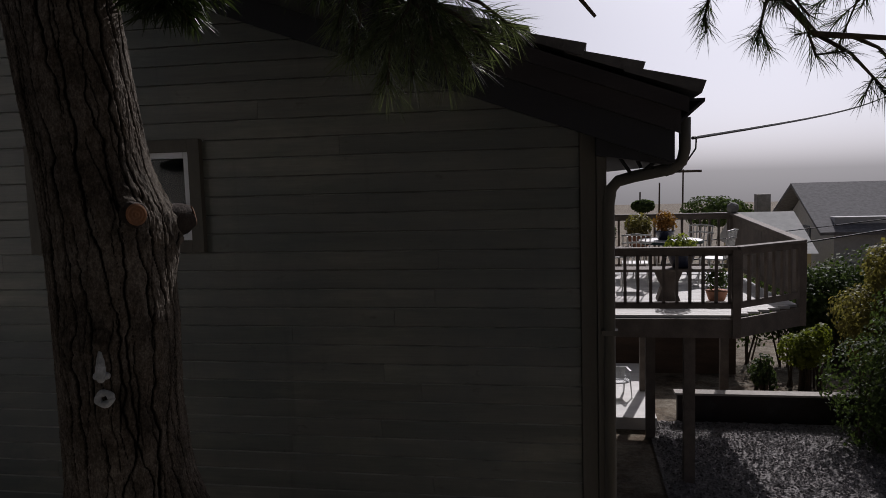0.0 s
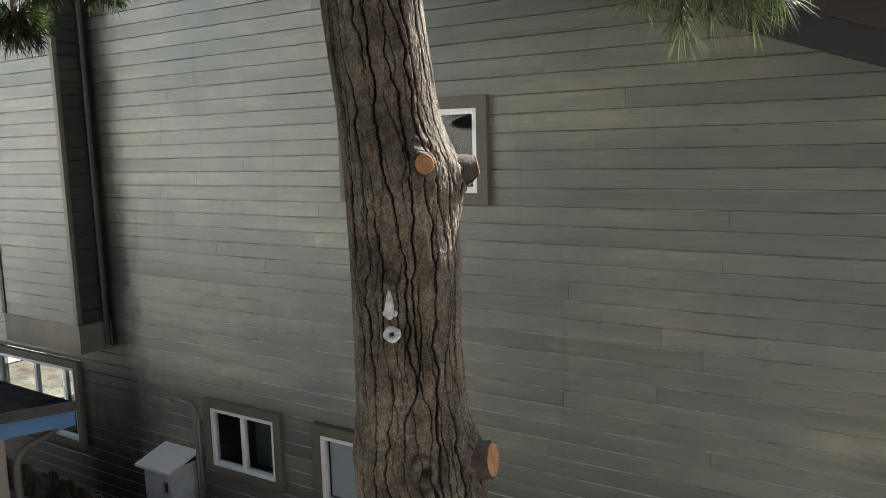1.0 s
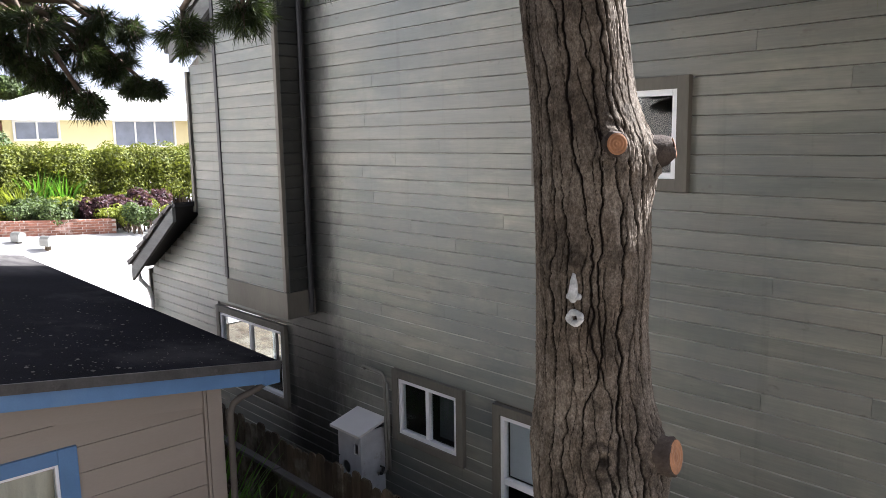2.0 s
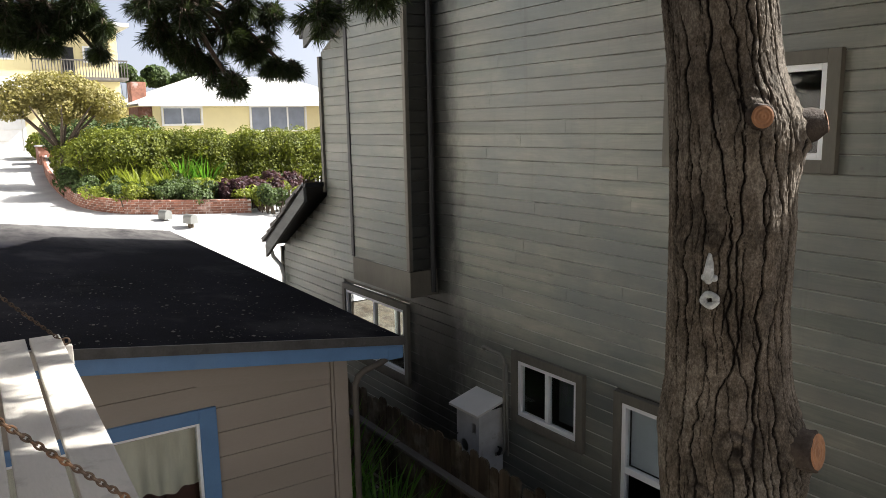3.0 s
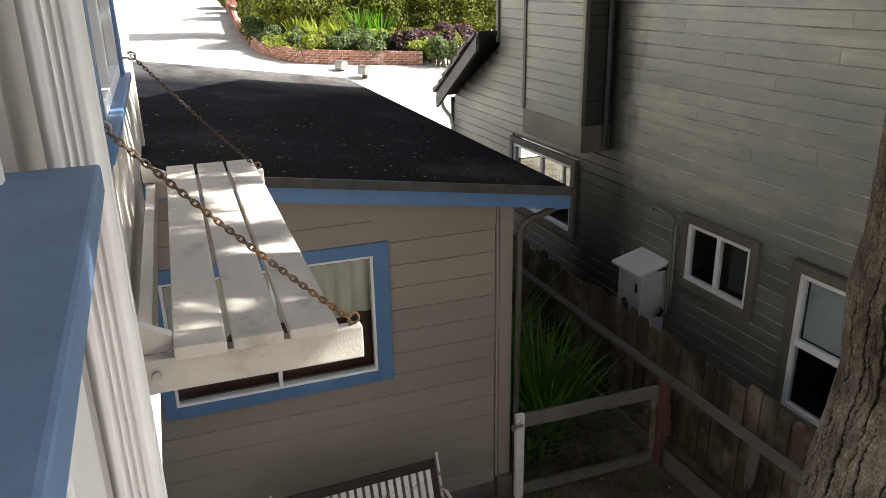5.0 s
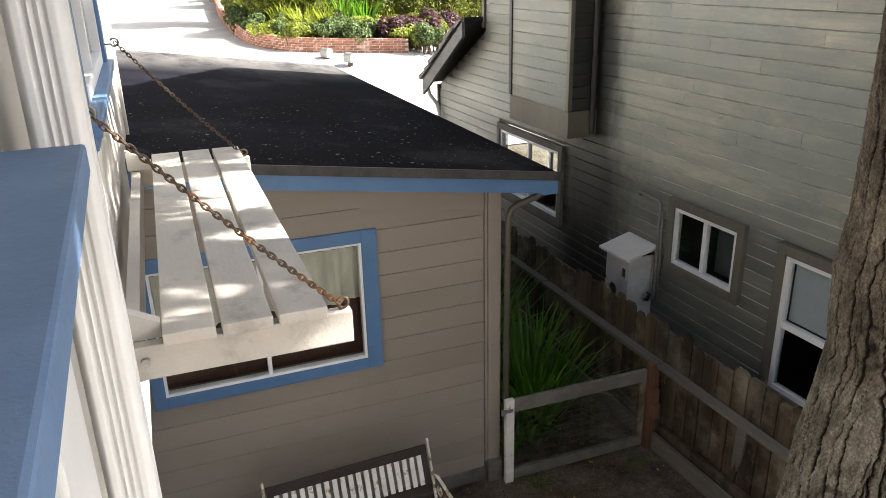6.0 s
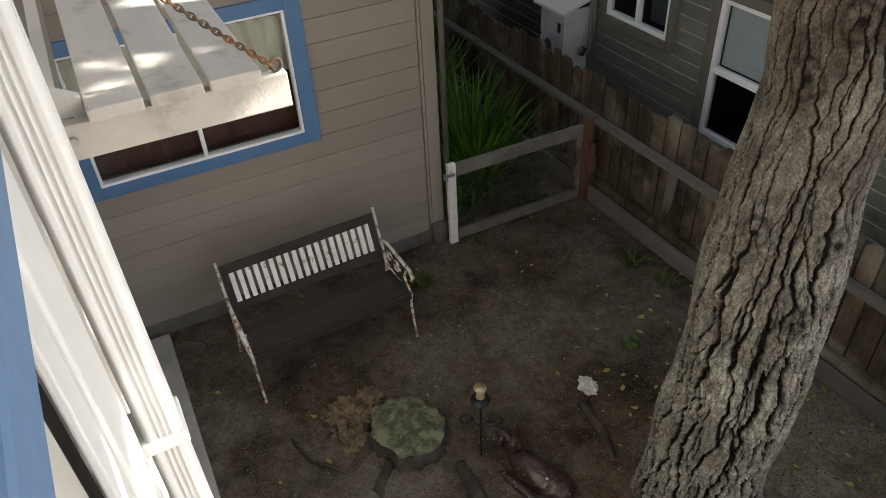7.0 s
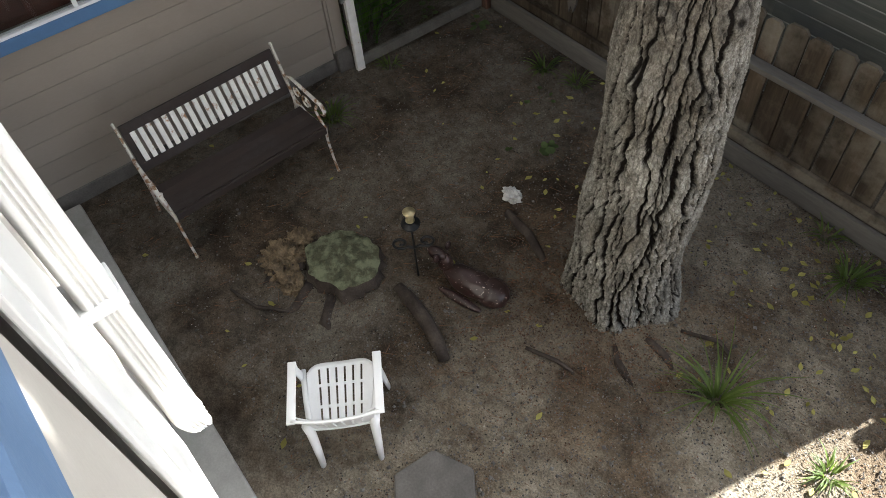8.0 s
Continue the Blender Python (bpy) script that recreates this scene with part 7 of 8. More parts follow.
for course in range(6):
    s = total - 10.8
    while s > 0.1:
        i = max(k for k in range(401) if run[k] <= s)
        c, d = line[i], (line[min(i + 1, 400)] - line[max(i - 1, 0)]).normalized()
        n = Vector((-d.y, d.x, 0))
        box(bm, -0.105, 0.105, -0.05, 0.05, 0, 0.062, m=Matrix.Translation(c - n * 0.045 + Vector((0, 0, ground_z(c.x, c.y) + 0.01 + course * 0.073))) @ Matrix.Rotation(math.atan2(d.y, d.x), 4, "Z"))
        s -= step
tagged(part("bricks", bm, BRICK, brick_wall), kind="stuff")
# soil of the bed
bed_v, bed_f = [], []
for i in range(0, 401, 8):
    c = line[i]
    for k in range(8):
        q = c.lerp(Vector((-22.5 - 0.5 * k, 12.5 if c.y > 5 else 9.0, 0)), k / 7)
        bed_v.append((q.x, q.y, ground_z(c.x, c.y) * (1 - k / 7) + (ground_z(q.x, q.y)) * k / 7 + 0.36 + 0.25 * k / 7))
rows = len(bed_v) // 8
bed_f = [(i * 8 + k, i * 8 + k + 1, (i + 1) * 8 + k + 1, (i + 1) * 8 + k) for i in range(rows - 1) for k in range(7)]
tagged(mesh_part("planting_bed", bed_v, bed_f, DIRT, smooth=True), "dark soil of the planting bed", "bed", kind="structure")

# hedge: one clipped body of leaves
rngh = random.Random(3)
hb = []
for i in range(96):
    y = 4.85 + 10.2 * i / 95 + rngh.uniform(-0.2, 0.2)
    x = -22.3 + 0.10 * (y - 4) + rngh.uniform(-0.35, 0.35)
    hb.append((x, y, ground_z(x, y) + 1.60 + rngh.uniform(-0.2, 0.14), rngh.uniform(0.55, 0.85), rngh.uniform(0.45, 0.7), rngh.uniform(0.42, 0.66)))
for i in range(60):
    y = 5.0 + 10.0 * i / 59
    x = -22.0 + 0.10 * (y - 4) + rngh.uniform(-0.3, 0.3)
    hb.append((x, y, ground_z(x, y) + 0.85 + rngh.uniform(-0.1, 0.1), rngh.uniform(0.4, 0.6), rngh.uniform(0.4, 0.6), rngh.uniform(0.45, 0.6)))
shrub("hedge", hb, 110000, 0.045, HEDGE_LEAF, "long clipped bright green hedge, dense to the ground", 41, "hedge")
hb = [(-24.4, 4.5 + i * 0.5, ground_z(-24.4, 3) + 0.95, 0.7, 0.5, 0.7) for i in range(6)]
shrub("hedge", hb, 7000, 0.06, HEDGE_LEAF, "lower clipped green hedge above the brick wall", 42, "hedge")
hb = [(-29.5, 4.9 + i * 0.6, ground_z(-29.5, 5) + 1.4, 0.8, 0.6, 0.8) for i in range(7)]
shrub("hedge", hb, 7000, 0.07, SHRUB_LEAF, "dark green hedge beside the path", 43, "hedge")
for i, (x, y, r, h, mat, n, sz, lab) in enumerate((
        (-21.0, 4.9, 0.55, 0.45, SHRUB_LEAF, 2200, 0.05, "grey-green trailing shrub on the bed"), (-20.0, 5.4, 0.5, 0.35, SHRUB_LEAF, 1800, 0.05, "grey-green trailing shrub on the bed"),
        (-23.5, 4.7, 0.6, 0.5, SHRUB_LEAF, 2000, 0.05, "grey-green trailing shrub on the bed"),
        (-18.9, 6.4, 0.5, 0.35, SHRUB_LEAF, 1800, 0.05, "leafy green shrub hanging over the brick"), (-18.5, 7.6, 0.6, 0.45, SHRUB_LEAF, 2200, 0.05, "rounded grey-green shrub on the bed"),
        (-18.6, 8.5, 0.6, 0.55, PURPLE_LEAF, 1800, 0.07, "purple-leaved succulent shrub beside the road"), (-18.2, 9.3, 0.55, 0.5, PURPLE_LEAF, 1600, 0.07, "purple-leaved succulent shrub beside the road"),
        (-17.4, 9.4, 0.6, 0.45, SHRUB_LEAF, 2000, 0.05, "leafy green shrub at the road edge"), (-19.0, 10.6, 0.7, 0.55, PURPLE_LEAF, 1600, 0.07, "reddish spiky succulent shrub"), (-17.0, 10.2, 0.5, 0.4, LIME_LEAF, 1500, 0.05, "yellow-green shrub at the road edge"),
        (-20.2, 7.2, 0.6, 0.5, SHRUB_LEAF, 2000, 0.055, "rounded grey-green shrub on the bed"))):
    g = ground_z(x, y) + 0.4
    rg = random.Random(400 + i)
    bl = [(x + rg.uniform(-0.5, 0.5) * r * 1.6, y + rg.uniform(-0.5, 0.5) * r * 1.8, g + h * rg.uniform(0.1, 0.6), r * rg.uniform(0.3, 0.6), r * rg.uniform(0.3, 0.6), h * rg.uniform(0.35, 0.7)) for _ in range(7)]
    shrub("shrub", bl, n, sz, mat, lab, 60 + i)
# low planting that fills the bed and spills over the bricks
for i in range(18):
    rg = random.Random(500 + i)
    u = 0.36 + 0.62 * i / 17
    c = bed_curve(u)
    mat, lab = ((SHRUB_LEAF, "low grey-green ground cover in the bed"), (LIME_LEAF, "low yellow-green ground cover in the bed"), (HEDGE_LEAF, "low leafy green plant spilling over the bricks"))[i % 3]
    k = 0.5 + 0.9 * (i % 4)
    cx, cy = c.x - k * 0.75, c.y + k * 0.7
    g = ground_z(cx, cy) + 0.4
    bl = [(cx + rg.uniform(-0.5, 0.5), cy + rg.uniform(-0.55, 0.55), g + rg.uniform(0.0, 0.2), rg.uniform(0.2, 0.42), rg.uniform(0.2, 0.42), rg.uniform(0.12, 0.32)) for _ in range(8)]
    shrub("ground_cover", bl, 1500, 0.045, mat, lab, 520 + i, "plant")
for i, (x, y, n, h) in enumerate(((-21.3, 5.6, 70, 0.9), (-20.9, 6.2, 80, 1.0), (-20.6, 6.9, 60, 0.9), (-22.0, 5.1, 60, 0.9), (-20.2, 6.1, 60, 0.7), (-21.0, 7.6, 60, 1.2), (-20.9, 8.3, 50, 1.2))):
    clump("sword_leaf_plant", x, y, n, h, 0.03, 0.35, LIME_LEAF if i < 5 else IRIS_LEAF, "spiky yellow-green leaf clump in the bed", "plant", 0.35, 80 + i, ground_z(x, y) + 0.4)

# clipped broad tree on bare limbs
tree = thing("clipped_tree", None, "broad flat-topped clipped tree with olive leaves", "tree")
tx, ty = -24.6, 4.45
tg = ground_z(tx, ty) + 0.15
bm = bmesh.new()
tube(bm, [(tx, ty, tg - 0.1), (tx + 0.05, ty + 0.05, tg + 0.7), (tx, ty, tg + 1.3)], [0.16, 0.13, 0.11], 10)
for a in range(9):
    t = a * 0.7
    tube(bm, [(tx, ty, tg + 1.1), (tx + 0.5 * math.cos(t), ty + 0.7 * math.sin(t), tg + 1.9), (tx + 0.9 * math.cos(t), ty + 1.5 * math.sin(t), tg + 2.7)], [0.07, 0.05, 0.02], 7)
part("trunk", bm, TWIG, tree, smooth=True)
leaf_cloud("crown", [(tx, ty + o, tg + 2.9 + h, 1.0, 0.75, 0.62) for o, h in ((-1.45, -0.1), (-1.0, 0.25), (-0.3, 0.42), (0.4, 0.40), (1.0, 0.12), (1.55, -0.2), (0.1, -0.25))], 15000, 0.055, OLIVE_LEAF, "", "", 71, tree, 0.55)


def lamp_post(x, y):
    lp = thing("street_lamp", pose(x, y, ground_z(x, y)), "black post lamp with a glass lantern", "lamp", "path lamps")
    bm = bmesh.new()
    tube(bm, [(0, 0, -0.05), (0, 0, 0.1), (0, 0, 0.12), (0, 0, 2.0)], [0.08, 0.08, 0.04, 0.035], 10)
    part("post", bm, BLACK_IRON, lp)
    bm = bmesh.new()
    tube(bm, [(0, 0, 2.0), (0, 0, 2.05), (0, 0, 2.3), (0, 0, 2.42)], [0.05, 0.09, 0.12, 0.03], 6)
    part("lantern", bm, WHITE_PAINT, lp, "pale lantern")
    return lp


lamp_post(-31.5, 4.95)
lamp_post(-32.5, 5.5)
pier = thing("brick_pier", pose(-31.6, 4.75, ground_z(-31.6, 4.7)), "short brick pier beside the drive", "pier")
part("pier", boxes((-0.4, 0.4, -0.35, 0.35, -0.1, 0.75), bevel=0.02), BRICK, pier)
part("coping", boxes((-0.45, 0.45, -0.4, 0.4, 0.75, 0.82), bevel=0.01), CONCRETE, pier)
shrub("hedge", [(-33.5, 4.7, ground_z(-33.5, 4.6) + 0.6, 0.8, 0.5, 0.6)], 1500, 0.07, HEDGE_LEAF, "clipped green hedge by the garage", 44, "hedge")
for x, y, s in ((-17.4, 6.0, 0.10), (-16.3, 6.4, 0.25)):
    mb = thing("mailbox", pose(x, y, ground_z(x, y), 0, 0, 15), "weathered wooden post with a grey mailbox", "mailbox")
    part("post", boxes((-0.06, 0.06, -0.06, 0.06, -0.1, 0.55 * s), bevel=0.01), FENCE, mb)
    bm = bmesh.new()
    prism(bm, [(-0.11, 0.55 * s)] + [(0.11 * math.cos(a), 0.55 * s + 0.16 + 0.1 * math.sin(a)) for a in np.linspace(math.pi, 0, 9)] + [(0.11, 0.55 * s)], "x", -0.2, 0.2)
    part("box", bm, surface("mailbox_grey", (0.17, 0.172, 0.16), 0.5, var=0.1), mb)


# houses across the street: each faces the drive with its wall at a given x
def far_window(x, y0, y1, z0, z1, parent, lights=1, frame_mat=WHITE_PAINT):
    w = thing("window", None)
    w.parent = parent
    t = 0.09
    part("frame", boxes((x, x + 0.06, y0 - t, y0, z0 - t, z1 + t), (x, x + 0.06, y1, y1 + t, z0 - t, z1 + t), (x, x + 0.06, y0, y1, z1, z1 + t), (x, x + 0.06, y0, y1, z0 - t, z0)), frame_mat, w)
    step_ = (y1 - y0) / lights
    for i in range(lights):
        part("pane", boxes((x + 0.005, x + 0.02, y0 + i * step_ + 0.03, y0 + (i + 1) * step_ - 0.03, z0, z1)), DULL_PANE, w)
        if i:
            part("mullion", boxes((x, x + 0.05, y0 + i * step_ - 0.04, y0 + i * step_ + 0.04, z0, z1)), frame_mat, w)
    return w


DULL_PANE = surface("far_pane", (0.20, 0.22, 0.26), 0.15, var=0.15, scale=2)
CREAM_WALL = surface("pale_yellow_stucco", (0.66, 0.57, 0.31), 0.85, var=0.05, scale=1, fine=60)
yh = thing("bungalow", None, "pale yellow bungalow with white windows behind the hedge", "house")
gx = -31.0
part("wall", boxes((-40, gx, 9.15, 19.5, 2.0, 5.5)), CREAM_WALL, yh)
bm = bmesh.new()
vs = [bm.verts.new(p) for p in ((gx + 0.7, 8.4, 5.42), (gx + 0.7, 20.2, 5.42), (-41, 20.2, 5.42), (-41, 8.4, 5.42), (-35.5, 12.5, 7.0), (-35.5, 17.5, 7.0))]
for q in ((0, 1, 5, 4), (1, 2, 5), (2, 3, 4, 5), (3, 0, 4), (0, 3, 2, 1)):
    bm.faces.new([vs[i] for i in q])
part("roof", bm, PALE_ROOF, yh, "pale sunlit low roof")
part("fascia", boxes((gx + 0.68, gx + 0.74, 8.4, 20.2, 5.30, 5.46)), WHITE_PAINT, yh)
part("chimney", boxes((-34.6, -33.8, 8.9, 9.6, 5.5, 6.55), bevel=0.02), BRICK, yh)
part("porch_wall", boxes((gx - 2.0, gx - 0.1, 8.55, 9.15, 2.0, 5.3)), BRICK, yh)
far_window(gx, 9.60, 11.30, 4.52, 5.22, yh, 2)
far_window(gx, 13.75, 16.55, 4.15, 5.25, yh, 3)
gh = thing("garage_house", None, "two-storey pale yellow house with a double garage and balcony", "house")
gx = -37.0
part("garage_wall", boxes((-41, gx, -3.5, 5.6, 2.8, 5.75)), CREAM_WALL, gh)
bm = bmesh.new()
prism(bm, [(gx + 0.6, 5.62), (-41.0, 7.0), (-41.0, 7.15), (gx + 0.6, 5.78)], "y", -4.2, 6.0)
part("garage_roof", bm, PALE_ROOF, gh, "pale low garage roof")
gd = thing("garage_door", None)
gd.parent = gh
for k in range(4):
    part("panel", boxes((gx, gx + 0.04, -0.35, 4.45, 3.33 + k * 0.53, 3.33 + k * 0.53 + 0.52), bevel=0.01), WHITE_PAINT, gd)
part("casing", boxes((gx, gx + 0.06, -0.5, -0.36, 3.3, 5.6), (gx, gx + 0.06, 4.46, 4.6, 3.3, 5.6), (gx, gx + 0.06, -0.36, 4.46, 5.46, 5.6)), WHITE_PAINT, gh)
part("upper_wall", boxes((-48, -41.0, -8, 9.9, 3.0, 9.9)), CREAM_WALL, gh)
part("upper_roof", boxes((-49, -40.3, -8.6, 10.5, 9.9, 10.1)), PALE_ROOF, gh)
far_window(-41.0, -0.1, 1.0, 8.6, 9.05, gh, 1)
far_window(-41.0, 3.75, 4.7, 8.1, 8.8, gh, 1)
part("balcony_door", boxes((-41.0, -40.95, 7.05, 7.65, 7.25, 8.75)), BLACK_IN, gh, "open dark balcony door")
far_window(-41.0, 8.2, 9.15, 8.05, 8.75, gh, 1)
bal = thing("balcony", None)
bal.parent = gh
part("floor", boxes((-41.0, -39.6, 5.4, 10.1, 6.95, 7.1)), FENCE_RAIL, bal)
part("rail", boxes((-39.68, -39.6, 5.4, 10.1, 7.95, 8.02)), FENCE_RAIL, bal)
for k in range(32):
    part("baluster", boxes((-39.66, -39.62, 5.45 + k * 0.148, 5.49 + k * 0.148, 7.1, 7.95)), FENCE_RAIL, bal)
# far trees on the rise
for i, (x, y, r, h) in enumerate(((-62, 14.6, 0.9, 8.9), (-64, 17.5, 1.2, 8.8), (-60, 19, 1.3, 8.0))):
    shrub("far_tree", [(x, y, h, r, r, r * 0.8), (x, y + r, h - 0.8, r * 0.8, r * 0.8, r * 0.6)], 2200, 0.2, SHRUB_LEAF, "distant dark green tree above the roofs", 90 + i, "tree")

# ---- the neighbour's raised deck and the yard behind ----
DECK_WOOD = surface("deck_wood", (0.36, 0.325, 0.285), 0.8, var=0.2, scale=4, fine=60, bump=0.4, stretch=(1, 0.3, 1), piece=0.2)
# deck wood split: floor lightened for full sun, rails darkened as backlit
DECK_FLOOR = surface("sunlit_painted_floor", (0.64, 0.62, 0.58), 0.7, var=0.12, scale=4, fine=60, bump=0.3, stretch=(0.2, 1, 1), piece=0.12)
DECK_RAIL = surface("backlit_rail_wood", (0.20, 0.165, 0.135), 0.8, var=0.25, scale=5, fine=60, bump=0.4, piece=0.25)
deck = thing("raised_deck", None, "raised grey wooden deck with baluster railing", "deck")
DZ = 2.44
CORNERS = [(5.0, 10.95), (6.88, 10.95), (7.95, 11.85), (7.70, 15.4), (5.0, 15.4)]
BACK_RISE = 0.22         # the back rail stands higher than the front one
for k in range(31):
    y = 11.0 + k * 0.143
    x1 = min(8.5, 6.85 + (y - 10.95) * 1.19) if y < 11.85 else 7.9 - (y - 11.85) * 0.07
    part("plank", boxes((4.95, x1, y, y + 0.136, DZ - 0.035, DZ)), DECK_FLOOR, deck)


def rail_run(a, c, panel=False, rise0=0.0, rise1=0.0):
    a, c = Vector((*a, 0)), Vector((*c, 0))
    d = (c - a).normalized()
    m = Matrix.Translation(a) @ Matrix.Rotation(math.atan2(d.y, d.x), 4, "Z")
    ln = (c - a).length

    def bar(name, x0, x1, half, z0, z1, bevel=0.0):
        bm = bmesh.new()
        box(bm, x0, x1, -half, half, z0, z1, bevel=bevel)
        for v in bm.verts:
            if v.co.z > DZ + 0.3:
                v.co.z += rise0 + (rise1 - rise0) * v.co.x / ln
        bm.transform(m)
        part(name, bm, DECK_RAIL, deck)

    bar("cap_rail", 0, ln, 0.07, DZ + 0.90, DZ + 0.94, 0.005)
    bar("top_rail", 0, ln, 0.02, DZ + 0.82, DZ + 0.898)
    bar("bottom_rail", 0, ln, 0.02, DZ + 0.10, DZ + 0.19)
    bar("rim_joist", 0, ln, 0.022, DZ - 0.30, DZ - 0.04)
    if panel:
        for k in range(6):
            bar("panel_board", 0.05 + (ln - 0.05) * k / 6, 0.04 + (ln - 0.05) * (k + 1) / 6, 0.012, DZ + 0.19, DZ + 0.82)
        return
    n = int(ln / 0.165)
    for k in range(n):
        u = (k + 0.5) * ln / n
        bar("baluster", u - 0.02, u + 0.02, 0.02, DZ + 0.17, DZ + 0.84)


rail_run(CORNERS[0], CORNERS[1])
rail_run(CORNERS[1], CORNERS[2])
rail_run(CORNERS[2], CORNERS[3], True, 0.0, BACK_RISE)
rail_run(CORNERS[3], CORNERS[4], False, BACK_RISE, BACK_RISE)
for x, y in CORNERS:
    part("rail_post", boxes((x - 0.055, x + 0.055, y - 0.055, y + 0.055, DZ - 0.30, DZ + 0.90 + (BACK_RISE if y > 15 else 0)), bevel=0.005), DECK_RAIL, deck)
for x, y in ((6.30, 11.15), (7.5, 15.1), (5.95, 13.0), (6.02, 15.1)):
    part("post", boxes((x - 0.075, x + 0.075, y - 0.075, y + 0.075, -0.4, DZ - 0.32), bevel=0.006), DECK_RAIL, deck)
part("beam", boxes((5.0, 6.55, 11.1, 11.2, DZ - 0.32, DZ - 0.04), (5.6, 5.7, 11.2, 15.3, DZ - 0.25, DZ - 0.04)), DECK_RAIL, deck)
bm = bmesh.new()
lump(bm, (7.70, 15.4, DZ + 1.24), (0.11, 0.11, 0.11), 0.1, 2, 3, 3)
part("post_cap", bm, CONCRETE, deck, "round post finial")


def spindle_chair(x, y, rz):
    c = thing("deck_chair", pose(x, y, DZ, 0, 0, rz), "white spindle-back metal chair at the table", "chair", "chairs round the deck table")
    part("seat", boxes((-0.22, 0.22, -0.21, 0.21, 0.43, 0.46), bevel=0.01), WHITE_PAINT, c)
    for sx, sy in ((-1, -1), (1, -1), (-1, 1), (1, 1)):
        bm = bmesh.new()
        tube(bm, [(sx * 0.2, sy * 0.19, 0.44), (sx * 0.23, sy * 0.22, 0.0)], 0.013, 6)
        part("leg", bm, WHITE_PAINT, c)
    for k in range(7):
        s = -0.2 + k * 0.0667
        bm = bmesh.new()
        tube(bm, [(s, -0.2, 0.45), (s * 1.1, -0.29, 0.92)], 0.011, 6)
        part("spindle", bm, WHITE_PAINT, c)
    for z, y_ in ((0.93, -0.29), (0.80, -0.265)):
        bm = bmesh.new()
        tube(bm, [(-0.24, y_, z), (0, y_ - 0.03, z + 0.02), (0.24, y_, z)], 0.016, 6)
        part("crossbar", bm, WHITE_PAINT, c)
    return c


first = spindle_chair(5.75, 13.4, 0)
for x, y, rz in ((5.55, 14.5, -70), (7.15, 14.0, 60), (6.95, 14.95, 150), (6.0, 15.0, 190)):
    copy_thing(first, pose(x, y, DZ, 0, 0, rz))
tb = thing("deck_table", pose(6.45, 14.5, DZ), "round white garden table with a dark rim on the deck", "table")
bm = bmesh.new()
tube(bm, [(0, 0, 0.705), (0, 0, 0.71), (0, 0, 0.735), (0, 0, 0.74)], [0.52, 0.56, 0.56, 0.54], 40)
part("tabletop", bm, WHITE_PAINT, tb, smooth=False)
part("rim", tube(bmesh.new(), [(0.555 * math.cos(a), 0.555 * math.sin(a), 0.70) for a in np.linspace(0, 6.283, 41)], 0.025, 6), surface("dark_green_metal", (0.03, 0.06, 0.06), 0.4, var=0.2), tb)
for a in range(3):
    bm = bmesh.new()
    tube(bm, [(0.1 * math.cos(a * 2.09), 0.1 * math.sin(a * 2.09), 0.7), (0.35 * math.cos(a * 2.09), 0.35 * math.sin(a * 2.09), 0.0)], 0.02, 6)
    part("leg", bm, BLACK_IRON, tb)


def potted(x, y, z, r, pot_mat, leaf_mat, label, seed, h=0.3, n=500):
    p = thing("potted_plant", pose(x, y, z), label, "plant")
    bm = bmesh.new()
    tube(bm, [(0, 0, 0), (0, 0, 0.02), (0, 0, r * 0.9), (0, 0, r * 1.0), (0, 0, r * 0.93)], [r * 0.6, r * 0.75, r, r * 1.05, r * 0.9], 20)
    part("pot", bm, pot_mat, p, smooth=True)
    leaf_cloud("leaves", [(0, 0, r + h * 0.45, r * 1.25, r * 1.25, h * 0.6)], n, 0.035, leaf_mat, "", "", seed, p, 0.3)
    return p


NAVY = surface("navy_glaze", (0.02, 0.025, 0.05), 0.25, var=0.2)
TERRA = surface("terracotta", (0.42, 0.2, 0.12), 0.85, var=0.2)
potted(6.35, 14.45, DZ + 0.74, 0.17, NAVY, FLOWER, "dark blue bowl of orange flowers on the table", 1, 0.35, 500)
potted(5.95, 15.12, DZ + 0.55, 0.22, TERRA, OLIVE_LEAF, "large pot of russet foliage by the far rail", 2, 0.42, 900)
potted(5.35, 15.12, DZ + 0.55, 0.16, CONCRETE, SHRUB_LEAF, "grey pot with a small shrub", 3, 0.3, 400)
potted(6.35, 12.3, DZ + 0.50, 0.2, NAVY, LIME_LEAF, "bowl of yellow-green leaves on the low table", 4, 0.3, 500)
potted(6.85, 12.2, DZ, 0.16, TERRA, SHRUB_LEAF, "small leafy pot on the deck floor", 5, 0.4, 300)
ps = thing("plant_stand", pose(5.65, 15.12, DZ), "low wooden plant stand by the back rail", "stand")
part("top", boxes((-0.55, 0.55, -0.16, 0.16, 0.50, 0.55), bevel=0.008), DECK_RAIL, ps)
for sx in (-0.5, 0.5):
    part("leg", boxes((sx - 0.03, sx + 0.03, -0.13, 0.13, 0.0, 0.498)), DECK_RAIL, ps)
lt = thing("deck_bench", pose(6.2, 12.3, DZ), "low wooden bench table on the deck", "bench")
part("top", boxes((-0.95, 0.75, -0.2, 0.2, 0.45, 0.495), bevel=0.01), DECK_RAIL, lt)
bm = bmesh.new()
prism(bm, [(-0.25, 0.45), (0.15, 0.45), (0.05, 0.2), (0.12, 0.0), (-0.22, 0.0), (-0.15, 0.2)], "y", -0.15, 0.15)
part("pedestal", bm, DECK_RAIL, lt)

